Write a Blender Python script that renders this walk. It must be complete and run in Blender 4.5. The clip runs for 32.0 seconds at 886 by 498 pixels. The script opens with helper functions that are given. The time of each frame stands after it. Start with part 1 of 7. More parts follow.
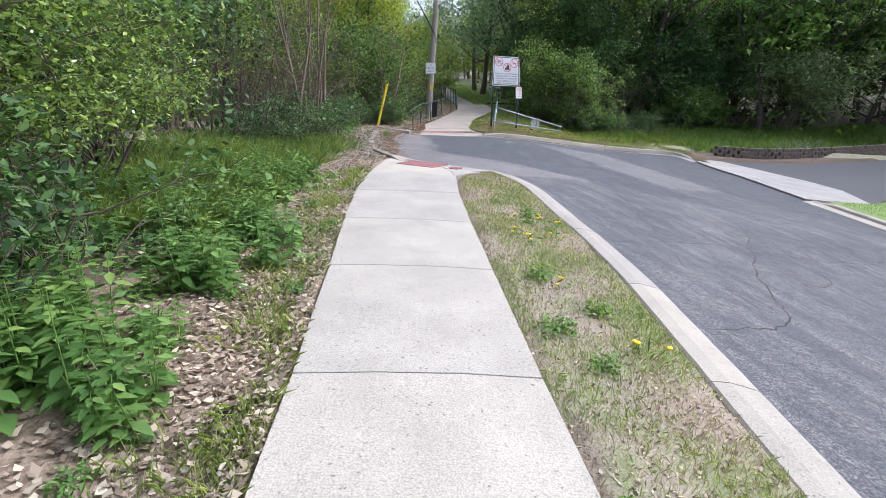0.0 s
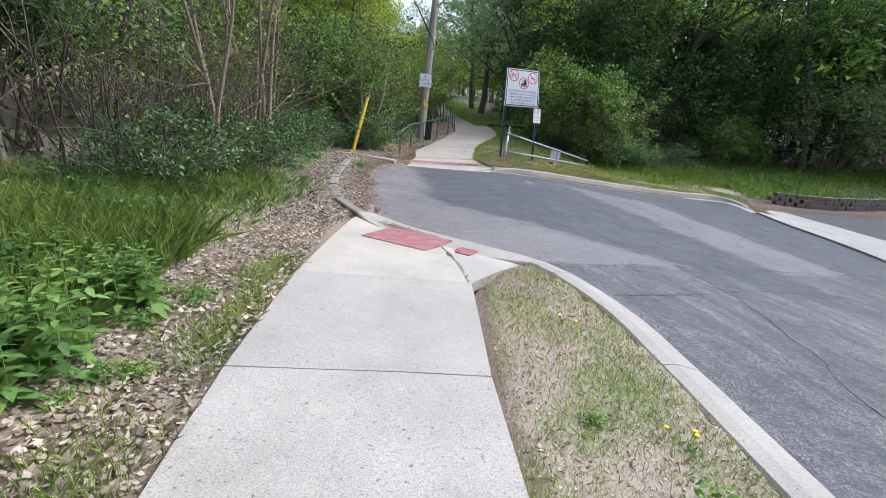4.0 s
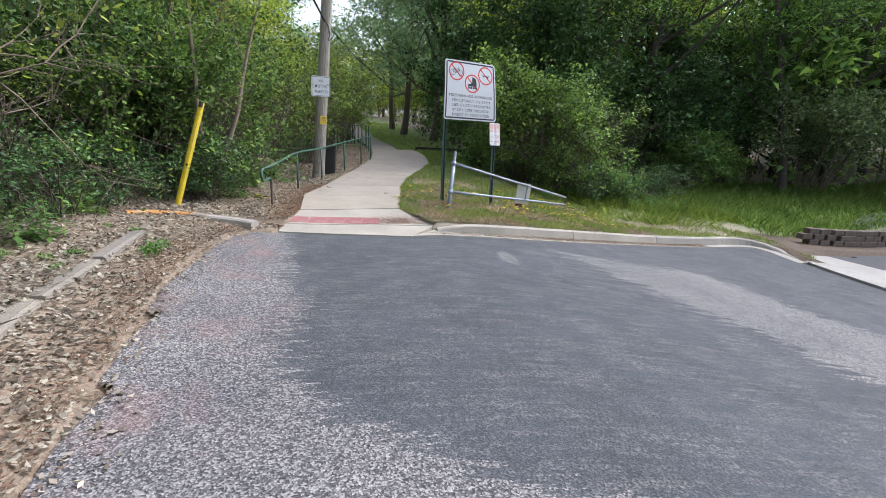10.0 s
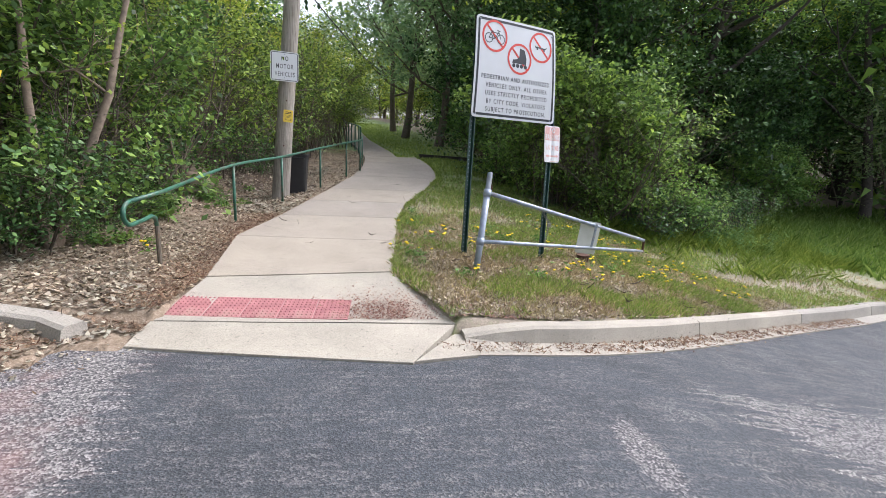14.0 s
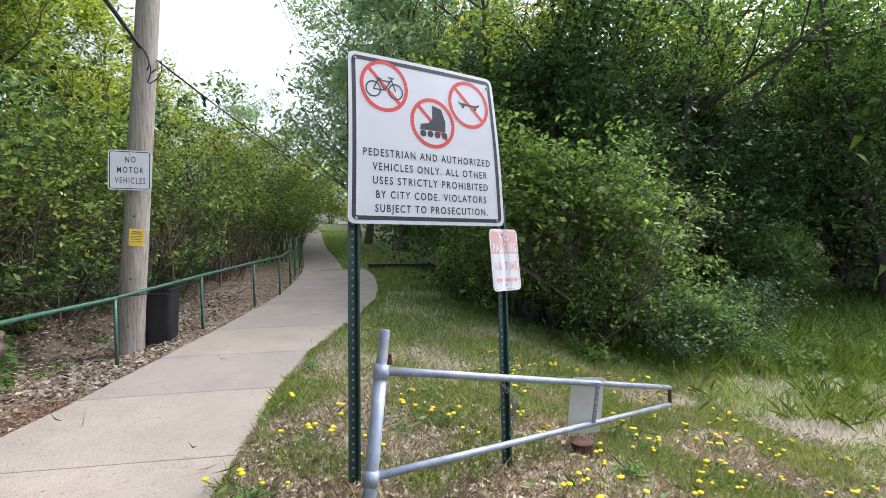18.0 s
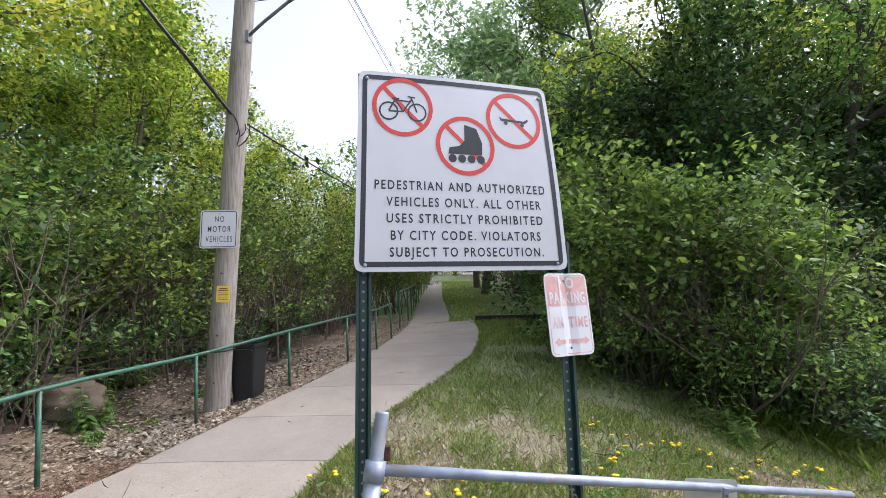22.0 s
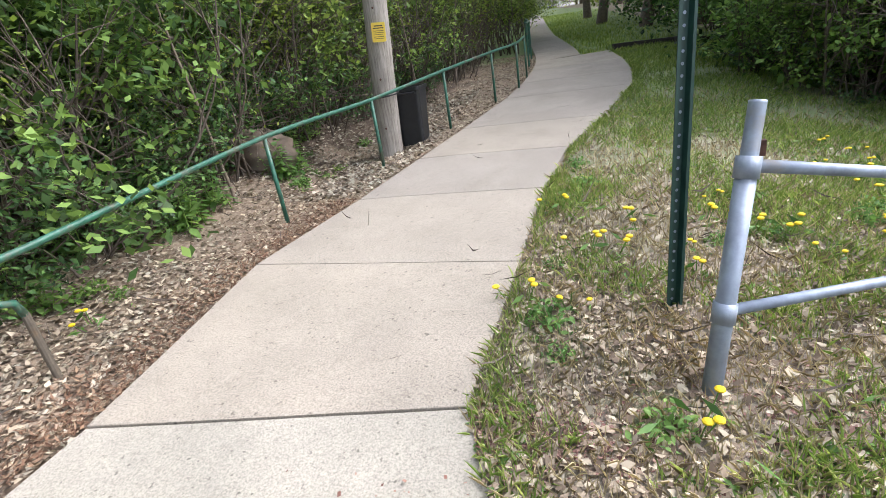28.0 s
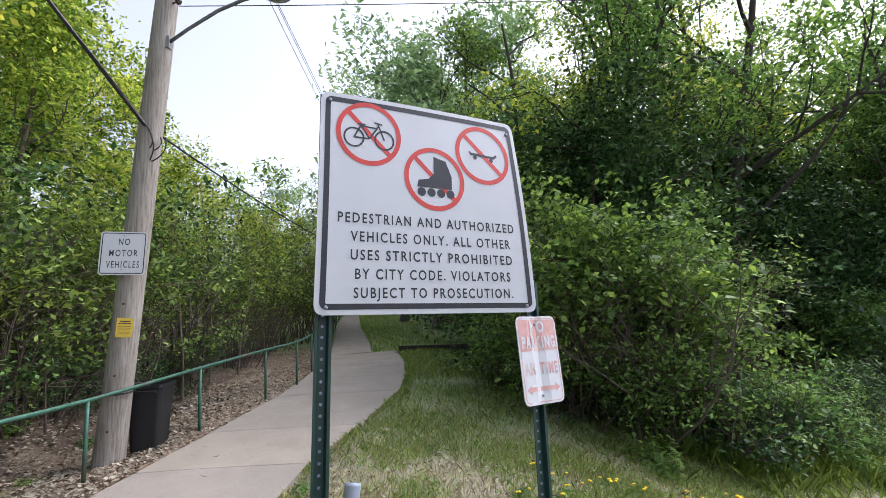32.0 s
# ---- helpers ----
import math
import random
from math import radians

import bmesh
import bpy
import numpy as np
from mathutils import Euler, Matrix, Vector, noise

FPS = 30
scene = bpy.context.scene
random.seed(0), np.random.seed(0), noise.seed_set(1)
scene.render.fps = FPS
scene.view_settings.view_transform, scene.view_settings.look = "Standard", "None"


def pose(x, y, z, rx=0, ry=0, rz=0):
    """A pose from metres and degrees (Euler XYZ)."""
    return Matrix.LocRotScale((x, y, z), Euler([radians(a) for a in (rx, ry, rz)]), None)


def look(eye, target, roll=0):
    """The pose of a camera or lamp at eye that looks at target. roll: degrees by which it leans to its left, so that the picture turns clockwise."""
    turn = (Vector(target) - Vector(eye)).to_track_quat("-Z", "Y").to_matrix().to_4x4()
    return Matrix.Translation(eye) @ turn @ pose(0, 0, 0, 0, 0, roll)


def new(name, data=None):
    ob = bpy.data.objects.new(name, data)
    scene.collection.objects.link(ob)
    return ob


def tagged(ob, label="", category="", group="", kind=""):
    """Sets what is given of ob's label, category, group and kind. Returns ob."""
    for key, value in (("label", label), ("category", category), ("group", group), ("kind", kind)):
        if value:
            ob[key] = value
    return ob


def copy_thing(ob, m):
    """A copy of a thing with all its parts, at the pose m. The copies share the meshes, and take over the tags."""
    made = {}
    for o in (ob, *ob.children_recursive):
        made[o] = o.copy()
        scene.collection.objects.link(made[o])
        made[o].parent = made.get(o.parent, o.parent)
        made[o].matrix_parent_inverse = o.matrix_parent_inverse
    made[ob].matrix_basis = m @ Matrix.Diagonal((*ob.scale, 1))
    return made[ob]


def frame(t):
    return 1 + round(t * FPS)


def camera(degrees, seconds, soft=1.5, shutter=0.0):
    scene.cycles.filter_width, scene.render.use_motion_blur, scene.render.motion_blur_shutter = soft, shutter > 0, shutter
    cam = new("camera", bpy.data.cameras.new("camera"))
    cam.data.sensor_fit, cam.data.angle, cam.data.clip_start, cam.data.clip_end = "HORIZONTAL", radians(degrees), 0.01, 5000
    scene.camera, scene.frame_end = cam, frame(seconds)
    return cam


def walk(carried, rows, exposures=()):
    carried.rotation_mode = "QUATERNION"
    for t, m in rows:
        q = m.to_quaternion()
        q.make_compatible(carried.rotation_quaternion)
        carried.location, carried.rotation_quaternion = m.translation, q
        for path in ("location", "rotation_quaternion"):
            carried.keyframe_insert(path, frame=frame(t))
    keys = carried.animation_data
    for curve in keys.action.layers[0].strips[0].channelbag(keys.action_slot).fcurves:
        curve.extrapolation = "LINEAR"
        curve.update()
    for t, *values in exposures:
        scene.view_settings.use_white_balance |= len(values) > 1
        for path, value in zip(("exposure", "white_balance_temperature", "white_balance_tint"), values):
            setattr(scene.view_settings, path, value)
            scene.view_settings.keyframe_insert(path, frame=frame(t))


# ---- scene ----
SKY, SUN = 0.15, 0.9
STOPS = [(0, 1.08, 5800, 17), (7, 1.0, 5750, 13), (13, 1.25, 6200, 15), (17, 1.28, 6150, 16), (18.5, 1.25, 6100, 17), (20, 1.08, 6050, 19), (22, 1.18, 6100, 19), (24, 1.08, 6050, 21), (25, 1.02, 6250, 19), (26, 1.4, 6350, 14), (28.5, 1.46, 6000, 14), (30, 1.3, 5950, 15), (31, 1.3, 6000, 16), (32, 1.08, 6050, 18)]
cam = camera(84.5, 32.0, soft=0.7)
PATH = [
    (0, (-0.015, 0.370, 1.438), (-0.064, 2.279, 0.841), 0.1),
    (0.5, (-0.175, 1.021, 1.449), (-0.217, 2.930, 0.853), -0.3),
    (1, (-0.275, 1.636, 1.535), (-0.261, 3.546, 0.945), 0.5),
    (1.5, (-0.269, 2.260, 1.536), (-0.251, 4.179, 0.972), 0.3),
    (2, (-0.316, 2.852, 1.519), (-0.333, 4.769, 0.948), 0.2),
    (2.5, (-0.242, 3.453, 1.522), (-0.228, 5.382, 0.993), 2.0),
    (3, (-0.266, 4.063, 1.523), (-0.272, 5.999, 1.022), 2.5),
    (3.5, (-0.284, 4.657, 1.555), (-0.281, 6.589, 1.037), 2.8),
    (5.5, (-0.398, 7.208, 1.487), (-0.336, 9.129, 0.935), 0.7),
    (6, (-0.414, 7.759, 1.518), (-0.302, 9.689, 1.005), -0.8),
    (6.5, (-0.351, 8.269, 1.508), (-0.159, 10.206, 1.047), 0.5),
    (7, (-0.334, 8.722, 1.479), (-0.080, 10.649, 1.006), 0.9),
    (7.5, (-0.355, 9.128, 1.547), (-0.012, 11.028, 1.024), 4.0),
    (8, (-0.283, 9.584, 1.580), (0.060, 11.497, 1.112), 3.2),
    (8.5, (-0.311, 10.029, 1.582), (-0.029, 11.952, 1.111), 1.8),
    (9, (-0.193, 10.494, 1.647), (0.110, 12.419, 1.197), 1.0),
    (9.5, (-0.049, 11.049, 1.590), (0.250, 12.986, 1.190), -0.4),
    (10, (0.009, 11.632, 1.509), (0.298, 13.560, 1.063), 1.3),
    (10.5, (0.108, 12.248, 1.458), (0.440, 14.171, 1.019), 4.2),
    (11, (0.157, 12.861, 1.469), (0.427, 14.795, 1.037), 0.4),
    (11.5, (0.145, 13.354, 1.540), (0.481, 15.283, 1.135), 3.8),
    (12, (0.197, 13.900, 1.553), (0.567, 15.819, 1.131), 0.6),
    (12.5, (0.151, 14.469, 1.563), (0.452, 16.410, 1.183), 0.3),
    (13, (0.270, 14.945, 1.539), (0.588, 16.888, 1.191), 2.9),
    (13.5, (0.313, 15.365, 1.531), (0.604, 17.299, 1.111), 2.9),
    (15.5, (0.310, 16.896, 1.784), (0.645, 18.817, 1.341), 1.4),
    (16, (0.461, 17.312, 1.779), (0.850, 19.241, 1.419), 1.3),
    (16.5, (0.561, 17.622, 1.836), (1.011, 19.553, 1.569), 0.7),
    (17, (0.849, 17.836, 1.804), (1.402, 19.750, 1.629), 1.3),
    (17.5, (1.225, 18.099, 1.777), (1.727, 20.033, 1.676), -1.7),
    (18, (1.481, 18.428, 1.753), (1.846, 20.394, 1.716), -1.4),
    (18.5, (1.774, 18.627, 1.791), (1.821, 20.623, 1.920), -4.4),
    (19, (2.004, 18.706, 1.820), (1.899, 20.683, 2.103), -3.6),
    (19.5, (2.023, 18.668, 1.830), (1.902, 20.635, 2.172), -3.6),
    (20, (2.020, 18.672, 1.821), (1.907, 20.640, 2.161), -2.8),
    (20.5, (2.024, 18.687, 1.815), (1.921, 20.656, 2.151), -2.6),
    (21, (2.104, 18.715, 1.796), (1.984, 20.687, 2.105), -3.3),
    (21.5, (2.155, 18.786, 1.764), (2.023, 20.766, 2.012), -4.4),
    (22, (2.102, 19.111, 1.737), (1.963, 21.097, 1.922), -2.8),
    (22.5, (2.141, 19.363, 1.760), (1.985, 21.351, 1.914), -2.2),
    (23, (2.172, 19.522, 1.735), (1.886, 21.484, 2.001), -4.0),
    (23.5, (2.164, 19.546, 1.748), (1.853, 21.496, 2.066), -3.7),
    (24, (2.129, 19.513, 1.776), (1.861, 21.452, 2.184), -2.9),
    (24.5, (1.920, 19.414, 1.711), (1.202, 21.268, 1.933), -4.3),
    (25, (1.665, 19.333, 1.670), (0.653, 21.056, 1.745), -6.3),
    (25.5, (1.390, 19.379, 1.591), (0.200, 20.982, 1.483), -7.5),
    (26, (1.055, 19.230, 1.584), (-0.187, 20.707, 1.056), -10.0),
    (26.5, (0.914, 19.201, 1.558), (0.159, 20.896, 0.811), -6.0),
    (28.5, (1.097, 19.262, 1.584), (0.573, 21.045, 0.844), -9.9),
    (29, (1.168, 19.307, 1.596), (0.791, 21.165, 0.961), -9.2),
    (29.5, (1.251, 19.344, 1.601), (1.255, 21.330, 1.363), -4.3),
    (30, (1.443, 19.385, 1.628), (1.486, 21.376, 1.440), -6.7),
    (30.5, (1.685, 19.416, 1.693), (1.675, 21.409, 1.527), -4.8),
    (31, (1.762, 19.377, 1.706), (1.796, 21.374, 1.599), -4.4),
    (31.5, (1.805, 19.340, 1.803), (1.975, 21.329, 1.932), -2.4),
    (32, (1.823, 19.307, 1.845), (2.033, 21.277, 2.118), -2.6),
]
walk(cam, [(t, look(eye, target, roll)) for t, eye, target, roll in PATH], exposures=STOPS)

# ---- world and light ----
world = bpy.data.worlds.new("overcast_sky")
scene.world = world
world.use_nodes = True
wn = world.node_tree.nodes
wl = world.node_tree.links
sky = wn.new("ShaderNodeTexSky")
sky.sky_type, sky.sun_disc = "NISHITA", False
sky.sun_elevation, sky.sun_rotation = radians(49), radians(70)
sky.dust_density, sky.air_density = 4.0, 1.0
hsv = wn.new("ShaderNodeHueSaturation")
hsv.inputs["Saturation"].default_value = 0.42
hsv.inputs["Value"].default_value = 1.12
wl.new(sky.outputs[0], hsv.inputs["Color"])
wl.new(hsv.outputs[0], wn["Background"].inputs["Color"])
wn["Background"].inputs["Strength"].default_value = SKY

sun = new("sun", bpy.data.lights.new("sun", "SUN"))
sun.data.energy, sun.data.angle, sun.data.color = SUN, radians(24), (1.0, 0.985, 0.965)
sun.matrix_world = look((42.3, 15.4, 52), (0, 0, 0))


# ---- materials ----
def mat_base(name, rough=0.8):
    m = bpy.data.materials.new(name)
    m.use_nodes = True
    b = m.node_tree.nodes["Principled BSDF"]
    b.inputs["Roughness"].default_value = rough
    return m, m.node_tree.nodes, m.node_tree.links, b


def noise_node(n, l, scale, detail=4.0, rough=0.6, coord=None, dist=0.0):
    t = n.new("ShaderNodeTexNoise")
    t.inputs["Scale"].default_value = scale
    t.inputs["Detail"].default_value = detail
    t.inputs["Roughness"].default_value = rough
    t.inputs["Distortion"].default_value = dist
    if coord is None:
        coord = n.new("ShaderNodeTexCoord").outputs["Object"]
    l.new(coord, t.inputs["Vector"])
    return t.outputs["Fac"]


def ramp(n, l, fac, stops):
    r = n.new("ShaderNodeValToRGB")
    e = r.color_ramp.elements
    while len(e) < len(stops):
        e.new(0.5)
    for el, (p, c) in zip(e, stops):
        el.position, el.color = p, (*c, 1) if len(c) == 3 else c
    l.new(fac, r.inputs["Fac"])
    return r.outputs["Color"]


def mixc(n, l, fac, a, b, mode="MIX"):
    m = n.new("ShaderNodeMix")
    m.data_type, m.blend_type = "RGBA", mode
    for sock, v in ((m.inputs[0], fac), (m.inputs[6], a), (m.inputs[7], b)):
        if isinstance(v, (int, float)):
            sock.default_value = v
        elif isinstance(v, tuple):
            sock.default_value = (*v, 1)
        else:
            l.new(v, sock)
    return m.outputs[2]


def maths(n, l, op, a, b=0.0, c=0.0):
    m = n.new("ShaderNodeMath")
    m.operation = op
    for i, v in enumerate((a, b, c)):
        if isinstance(v, (int, float)):
            m.inputs[i].default_value = v
        else:
            l.new(v, m.inputs[i])
    return m.outputs[0]


def bump(n, l, b, height, strength=0.3, distance=0.01):
    u = n.new("ShaderNodeBump")
    u.inputs["Strength"].default_value = strength
    u.inputs["Distance"].default_value = distance
    l.new(height, u.inputs["Height"])
    l.new(u.outputs[0], b.inputs["Normal"])


def plain(name, col, rough=0.6, metal=0.0, var=0.25, scale=12.0, bumpy=0.15, dirt=None):
    """A surface of one colour with fine and coarse variation."""
    m, n, l, b = mat_base(name, rough)
    b.inputs["Metallic"].default_value = metal
    lo = tuple(max(0.0, v * (1 - var)) for v in col)
    hi = tuple(min(1.0, v * (1 + var * 0.6)) for v in col)
    c = ramp(n, l, noise_node(n, l, scale, 6), [(0.3, lo), (0.7, hi)])
    if dirt:
        f = ramp(n, l, noise_node(n, l, scale * 0.35, 5, 0.7), [(0.52, (0, 0, 0)), (0.68, (1, 1, 1))])
        c = mixc(n, l, f, c, dirt)
    l.new(c, b.inputs["Base Color"])
    if bumpy:
        bump(n, l, b, noise_node(n, l, scale * 8, 4), bumpy, 0.004)
    return m


def concrete(name, col, speck=0.5):
    m, n, l, b = mat_base(name, 0.88)
    oi = n.new("ShaderNodeObjectInfo").outputs["Random"]
    base = ramp(n, l, noise_node(n, l, 1.3, 6, 0.65), [(0.3, tuple(v * 0.82 for v in col)), (0.7, tuple(v * 1.1 for v in col))])
    tint = ramp(n, l, oi, [(0.0, (0.9, 0.9, 0.92)), (1.0, (1.06, 1.04, 1.0))])
    base = mixc(n, l, 1.0, base, tint, "MULTIPLY")
    fine = ramp(n, l, noise_node(n, l, 105, 3, 0.7), [(0.32, (0.55, 0.55, 0.55)), (0.6, (1.12, 1.12, 1.12))])
    base = mixc(n, l, 0.85, base, fine, "MULTIPLY")
    pits = ramp(n, l, noise_node(n, l, 34, 2, 0.5), [(0.27, (0, 0, 0)), (0.34, (1, 1, 1))])
    base = mixc(n, l, speck, base, mixc(n, l, 1.0, base, pits, "MULTIPLY"))
    stain = ramp(n, l, noise_node(n, l, 3.1, 8, 0.75), [(0.56, (0, 0, 0)), (0.72, (1, 1, 1))])
    base = mixc(n, l, maths(n, l, "MULTIPLY", stain, 0.32), base, tuple(v * 0.6 for v in col))
    l.new(base, b.inputs["Base Color"])
    bump(n, l, b, noise_node(n, l, 120, 4), 0.35, 0.004)
    return m


def leafy(name, dark, mid, light, trans=0.35, rough=0.55):
    """Leaves: each island of the mesh takes its own tone."""
    m, n, l, b = mat_base(name, rough)
    geo = n.new("ShaderNodeNewGeometry").outputs["Random Per Island"]
    oi = n.new("ShaderNodeObjectInfo").outputs["Random"]
    c = ramp(n, l, geo, [(0.0, dark), (0.5, mid), (1.0, light)])
    patch = ramp(n, l, noise_node(n, l, 0.9, 3), [(0.3, (0.72, 0.8, 0.74)), (0.7, (1.15, 1.1, 0.95))])
    c = mixc(n, l, 0.8, c, patch, "MULTIPLY")
    t = ramp(n, l, oi, [(0.0, (0.82, 0.9, 0.9)), (1.0, (1.14, 1.06, 0.9))])
    c = mixc(n, l, 1.0, c, t, "MULTIPLY")
    l.new(c, b.inputs["Base Color"])
    b.inputs["Specular IOR Level"].default_value = 0.3
    tr = n.new("ShaderNodeBsdfTranslucent")
    l.new(mixc(n, l, 1.0, c, (1.24, 1.2, 0.9), "MULTIPLY"), tr.inputs["Color"])
    mx = n.new("ShaderNodeMixShader")
    mx.inputs[0].default_value = trans
    l.new(b.outputs[0], mx.inputs[1])
    l.new(tr.outputs[0], mx.inputs[2])
    l.new(mx.outputs[0], n["Material Output"].inputs["Surface"])
    return m


M_WALK = concrete("pale_concrete", (0.405, 0.383, 0.332))
M_KERB = concrete("kerb_concrete", (0.37, 0.345, 0.298))
M_OLDKERB = concrete("old_mossy_concrete", (0.25, 0.225, 0.19))
M_PATH = concrete("path_concrete", (0.345, 0.308, 0.262))
M_DRIVE = concrete("drive_concrete", (0.33, 0.32, 0.30))
M_TACTILE = plain("red_tactile_paving", (0.34, 0.135, 0.14), 0.8, var=0.3, scale=9, dirt=(0.33, 0.2, 0.17))
M_YELLOWPAINT = plain("worn_yellow_paint", (0.74, 0.54, 0.02), 0.5, var=0.2, scale=8, dirt=(0.62, 0.46, 0.08))
M_ORANGEPAINT = plain("worn_orange_paint", (0.55, 0.25, 0.05), 0.75, var=0.35, scale=10, dirt=(0.5, 0.42, 0.3))
M_GREENPAINT = plain("green_painted_steel", (0.028, 0.115, 0.075), 0.45, var=0.35, scale=14, dirt=(0.10, 0.085, 0.06))
M_BROWNRAIL = plain("worn_brown_steel", (0.12, 0.10, 0.075), 0.6, var=0.35, scale=20, dirt=(0.16, 0.10, 0.05))
M_GREENPOST = plain("dark_green_channel_steel", (0.016, 0.05, 0.04), 0.42, 0.0, var=0.3, scale=14)
M_GALV = plain("galvanised_steel", (0.30, 0.345, 0.42), 0.5, 0.35, var=0.3, scale=10, dirt=(0.28, 0.27, 0.25))
M_RUST = plain("rusty_steel", (0.10, 0.048, 0.03), 0.85, 0.1, var=0.5, scale=30)
M_SIGNWHITE = plain("white_sign_sheet", (0.62, 0.635, 0.66), 0.42, var=0.05, scale=3, bumpy=0.02)
M_SIGNBACK = plain("bare_aluminium_sign_back", (0.50, 0.51, 0.47), 0.5, 0.3, var=0.12, scale=6)
M_BLACK = plain("black_sign_ink", (0.025, 0.028, 0.035), 0.5, var=0.2, bumpy=0)
M_RED = plain("red_sign_ink", (0.62, 0.055, 0.04), 0.5, var=0.12, bumpy=0)
M_FADED = plain("faded_red_ink", (0.62, 0.36, 0.33), 0.6, var=0.15, scale=18, bumpy=0, dirt=(0.66, 0.55, 0.52))
M_TAGYELLOW = plain("yellow_tag_plastic", (0.72, 0.52, 0.06), 0.5, var=0.12)
M_BIN = plain("black_bin_plastic", (0.012, 0.013, 0.015), 0.5, var=0.3)
M_WOODPOLE = None
M_BARK = plain("grey_brown_bark", (0.13, 0.105, 0.08), 0.95, var=0.45, scale=16, bumpy=0.6)
M_BARKDARK = plain("dark_bark", (0.06, 0.05, 0.042), 0.95, var=0.5, scale=14, bumpy=0.6)
M_BARKPALE = plain("pale_tan_bark", (0.20, 0.155, 0.12), 0.9, var=0.35, scale=18, bumpy=0.5)
M_TWIG = plain("dry_brown_twig", (0.12, 0.095, 0.075), 0.95, var=0.4, scale=30, bumpy=0)
M_ROCK = plain("tan_boulder_stone", (0.19, 0.145, 0.11), 0.95, var=0.4, scale=6, bumpy=0.6, dirt=(0.16, 0.15, 0.12))
M_WALLSTONE = plain("brown_wall_block", (0.15, 0.12, 0.098), 0.95, var=0.4, scale=9, bumpy=0.6, dirt=(0.10, 0.08, 0.07))
M_TIMBER = plain("dark_edging_timber", (0.04, 0.033, 0.028), 0.95, var=0.4, scale=12)
M_CABLE = plain("black_cable_sheath", (0.012, 0.012, 0.013), 0.6, var=0.2, bumpy=0)
M_LAMPGREY = plain("grey_lamp_casting", (0.20, 0.21, 0.22), 0.5, 0.2, var=0.15)
M_LENS = plain("cloudy_lamp_lens", (0.42, 0.44, 0.45), 0.3, var=0.1)
M_INSUL = plain("brown_insulator", (0.07, 0.05, 0.045), 0.35, var=0.2)
M_LITTER = leafy("fallen_leaves", (0.105, 0.073, 0.060), (0.295, 0.222, 0.188), (0.59, 0.505, 0.445), 0.08, 0.85)
M_NEEDLE = leafy("brown_plant_debris", (0.07, 0.035, 0.025), (0.17, 0.095, 0.07), (0.31, 0.21, 0.16), 0.05, 0.9)
M_BUD = leafy("reddish_fallen_buds", (0.10, 0.045, 0.045), (0.23, 0.115, 0.11), (0.38, 0.24, 0.22), 0.05, 0.9)
M_GRASS = leafy("grass_blades", (0.13, 0.215, 0.055), (0.25, 0.37, 0.105), (0.46, 0.53, 0.235), 0.45)
M_STRAW = leafy("dry_grass_blades", (0.24, 0.195, 0.135), (0.43, 0.37, 0.275), (0.62, 0.56, 0.44), 0.2, 0.8)
M_TALLGRASS = leafy("lush_grass_blades", (0.117, 0.196, 0.046), (0.218, 0.336, 0.092), (0.368, 0.464, 0.172), 0.5)
M_WEED = leafy("weed_leaves", (0.075, 0.150, 0.042), (0.160, 0.290, 0.085), (0.300, 0.450, 0.150), 0.42)
M_BUSH = leafy("honeysuckle_leaves", (0.028, 0.054, 0.020), (0.112, 0.195, 0.060), (0.32, 0.46, 0.13), 0.38)
M_YBUSH = leafy("yellow_green_leaves", (0.041, 0.071, 0.017), (0.173, 0.248, 0.048), (0.369, 0.447, 0.110), 0.45)
# shade under canopy and bushes is put into this dark leaf colour
M_SHADELEAF = leafy("shade_darkened_leaves", (0.014, 0.035, 0.015), (0.061, 0.135, 0.050), (0.128, 0.236, 0.079), 0.2)
M_GBUSH = leafy("grey_green_leaves", (0.07, 0.12, 0.06), (0.12, 0.19, 0.09), (0.20, 0.28, 0.15), 0.25)
M_TREE = leafy("spring_tree_leaves", (0.040, 0.085, 0.028), (0.145, 0.265, 0.078), (0.351, 0.516, 0.131), 0.45)
M_FRESH = leafy("fresh_green_maple_leaves", (0.048, 0.090, 0.032), (0.150, 0.262, 0.080), (0.36, 0.51, 0.15), 0.42)
M_YTREE = leafy("yellow_green_tree_leaves", (0.068, 0.118, 0.022), (0.281, 0.402, 0.064), (0.620, 0.620, 0.146), 0.58)
# pale blue-green: sky light and haze of far trees put into the leaf colour
M_HAZETREE = leafy("haze_paled_tree_leaves", (0.135, 0.230, 0.126), (0.230, 0.351, 0.210), (0.365, 0.486, 0.308), 0.4)
M_FLOWER = plain("yellow_petals", (0.80, 0.58, 0.01), 0.7, var=0.15, bumpy=0)
M_WHITEFLOWER = plain("white_petals", (0.75, 0.74, 0.62), 0.7, var=0.1, bumpy=0)
M_BLUEFLOWER = leafy("pale_blue_petals", (0.16, 0.20, 0.30), (0.26, 0.30, 0.42), (0.42, 0.46, 0.55), 0.2)
M_TUBE = plain("pale_green_tree_tube", (0.42, 0.55, 0.45), 0.5, var=0.1)
M_CHAIN = plain("chain_steel", (0.30, 0.29, 0.27), 0.45, 0.8, var=0.3)
M_STONEPALE = plain("pale_rubble", (0.48, 0.42, 0.35), 0.95, var=0.3, scale=20, bumpy=0.5)


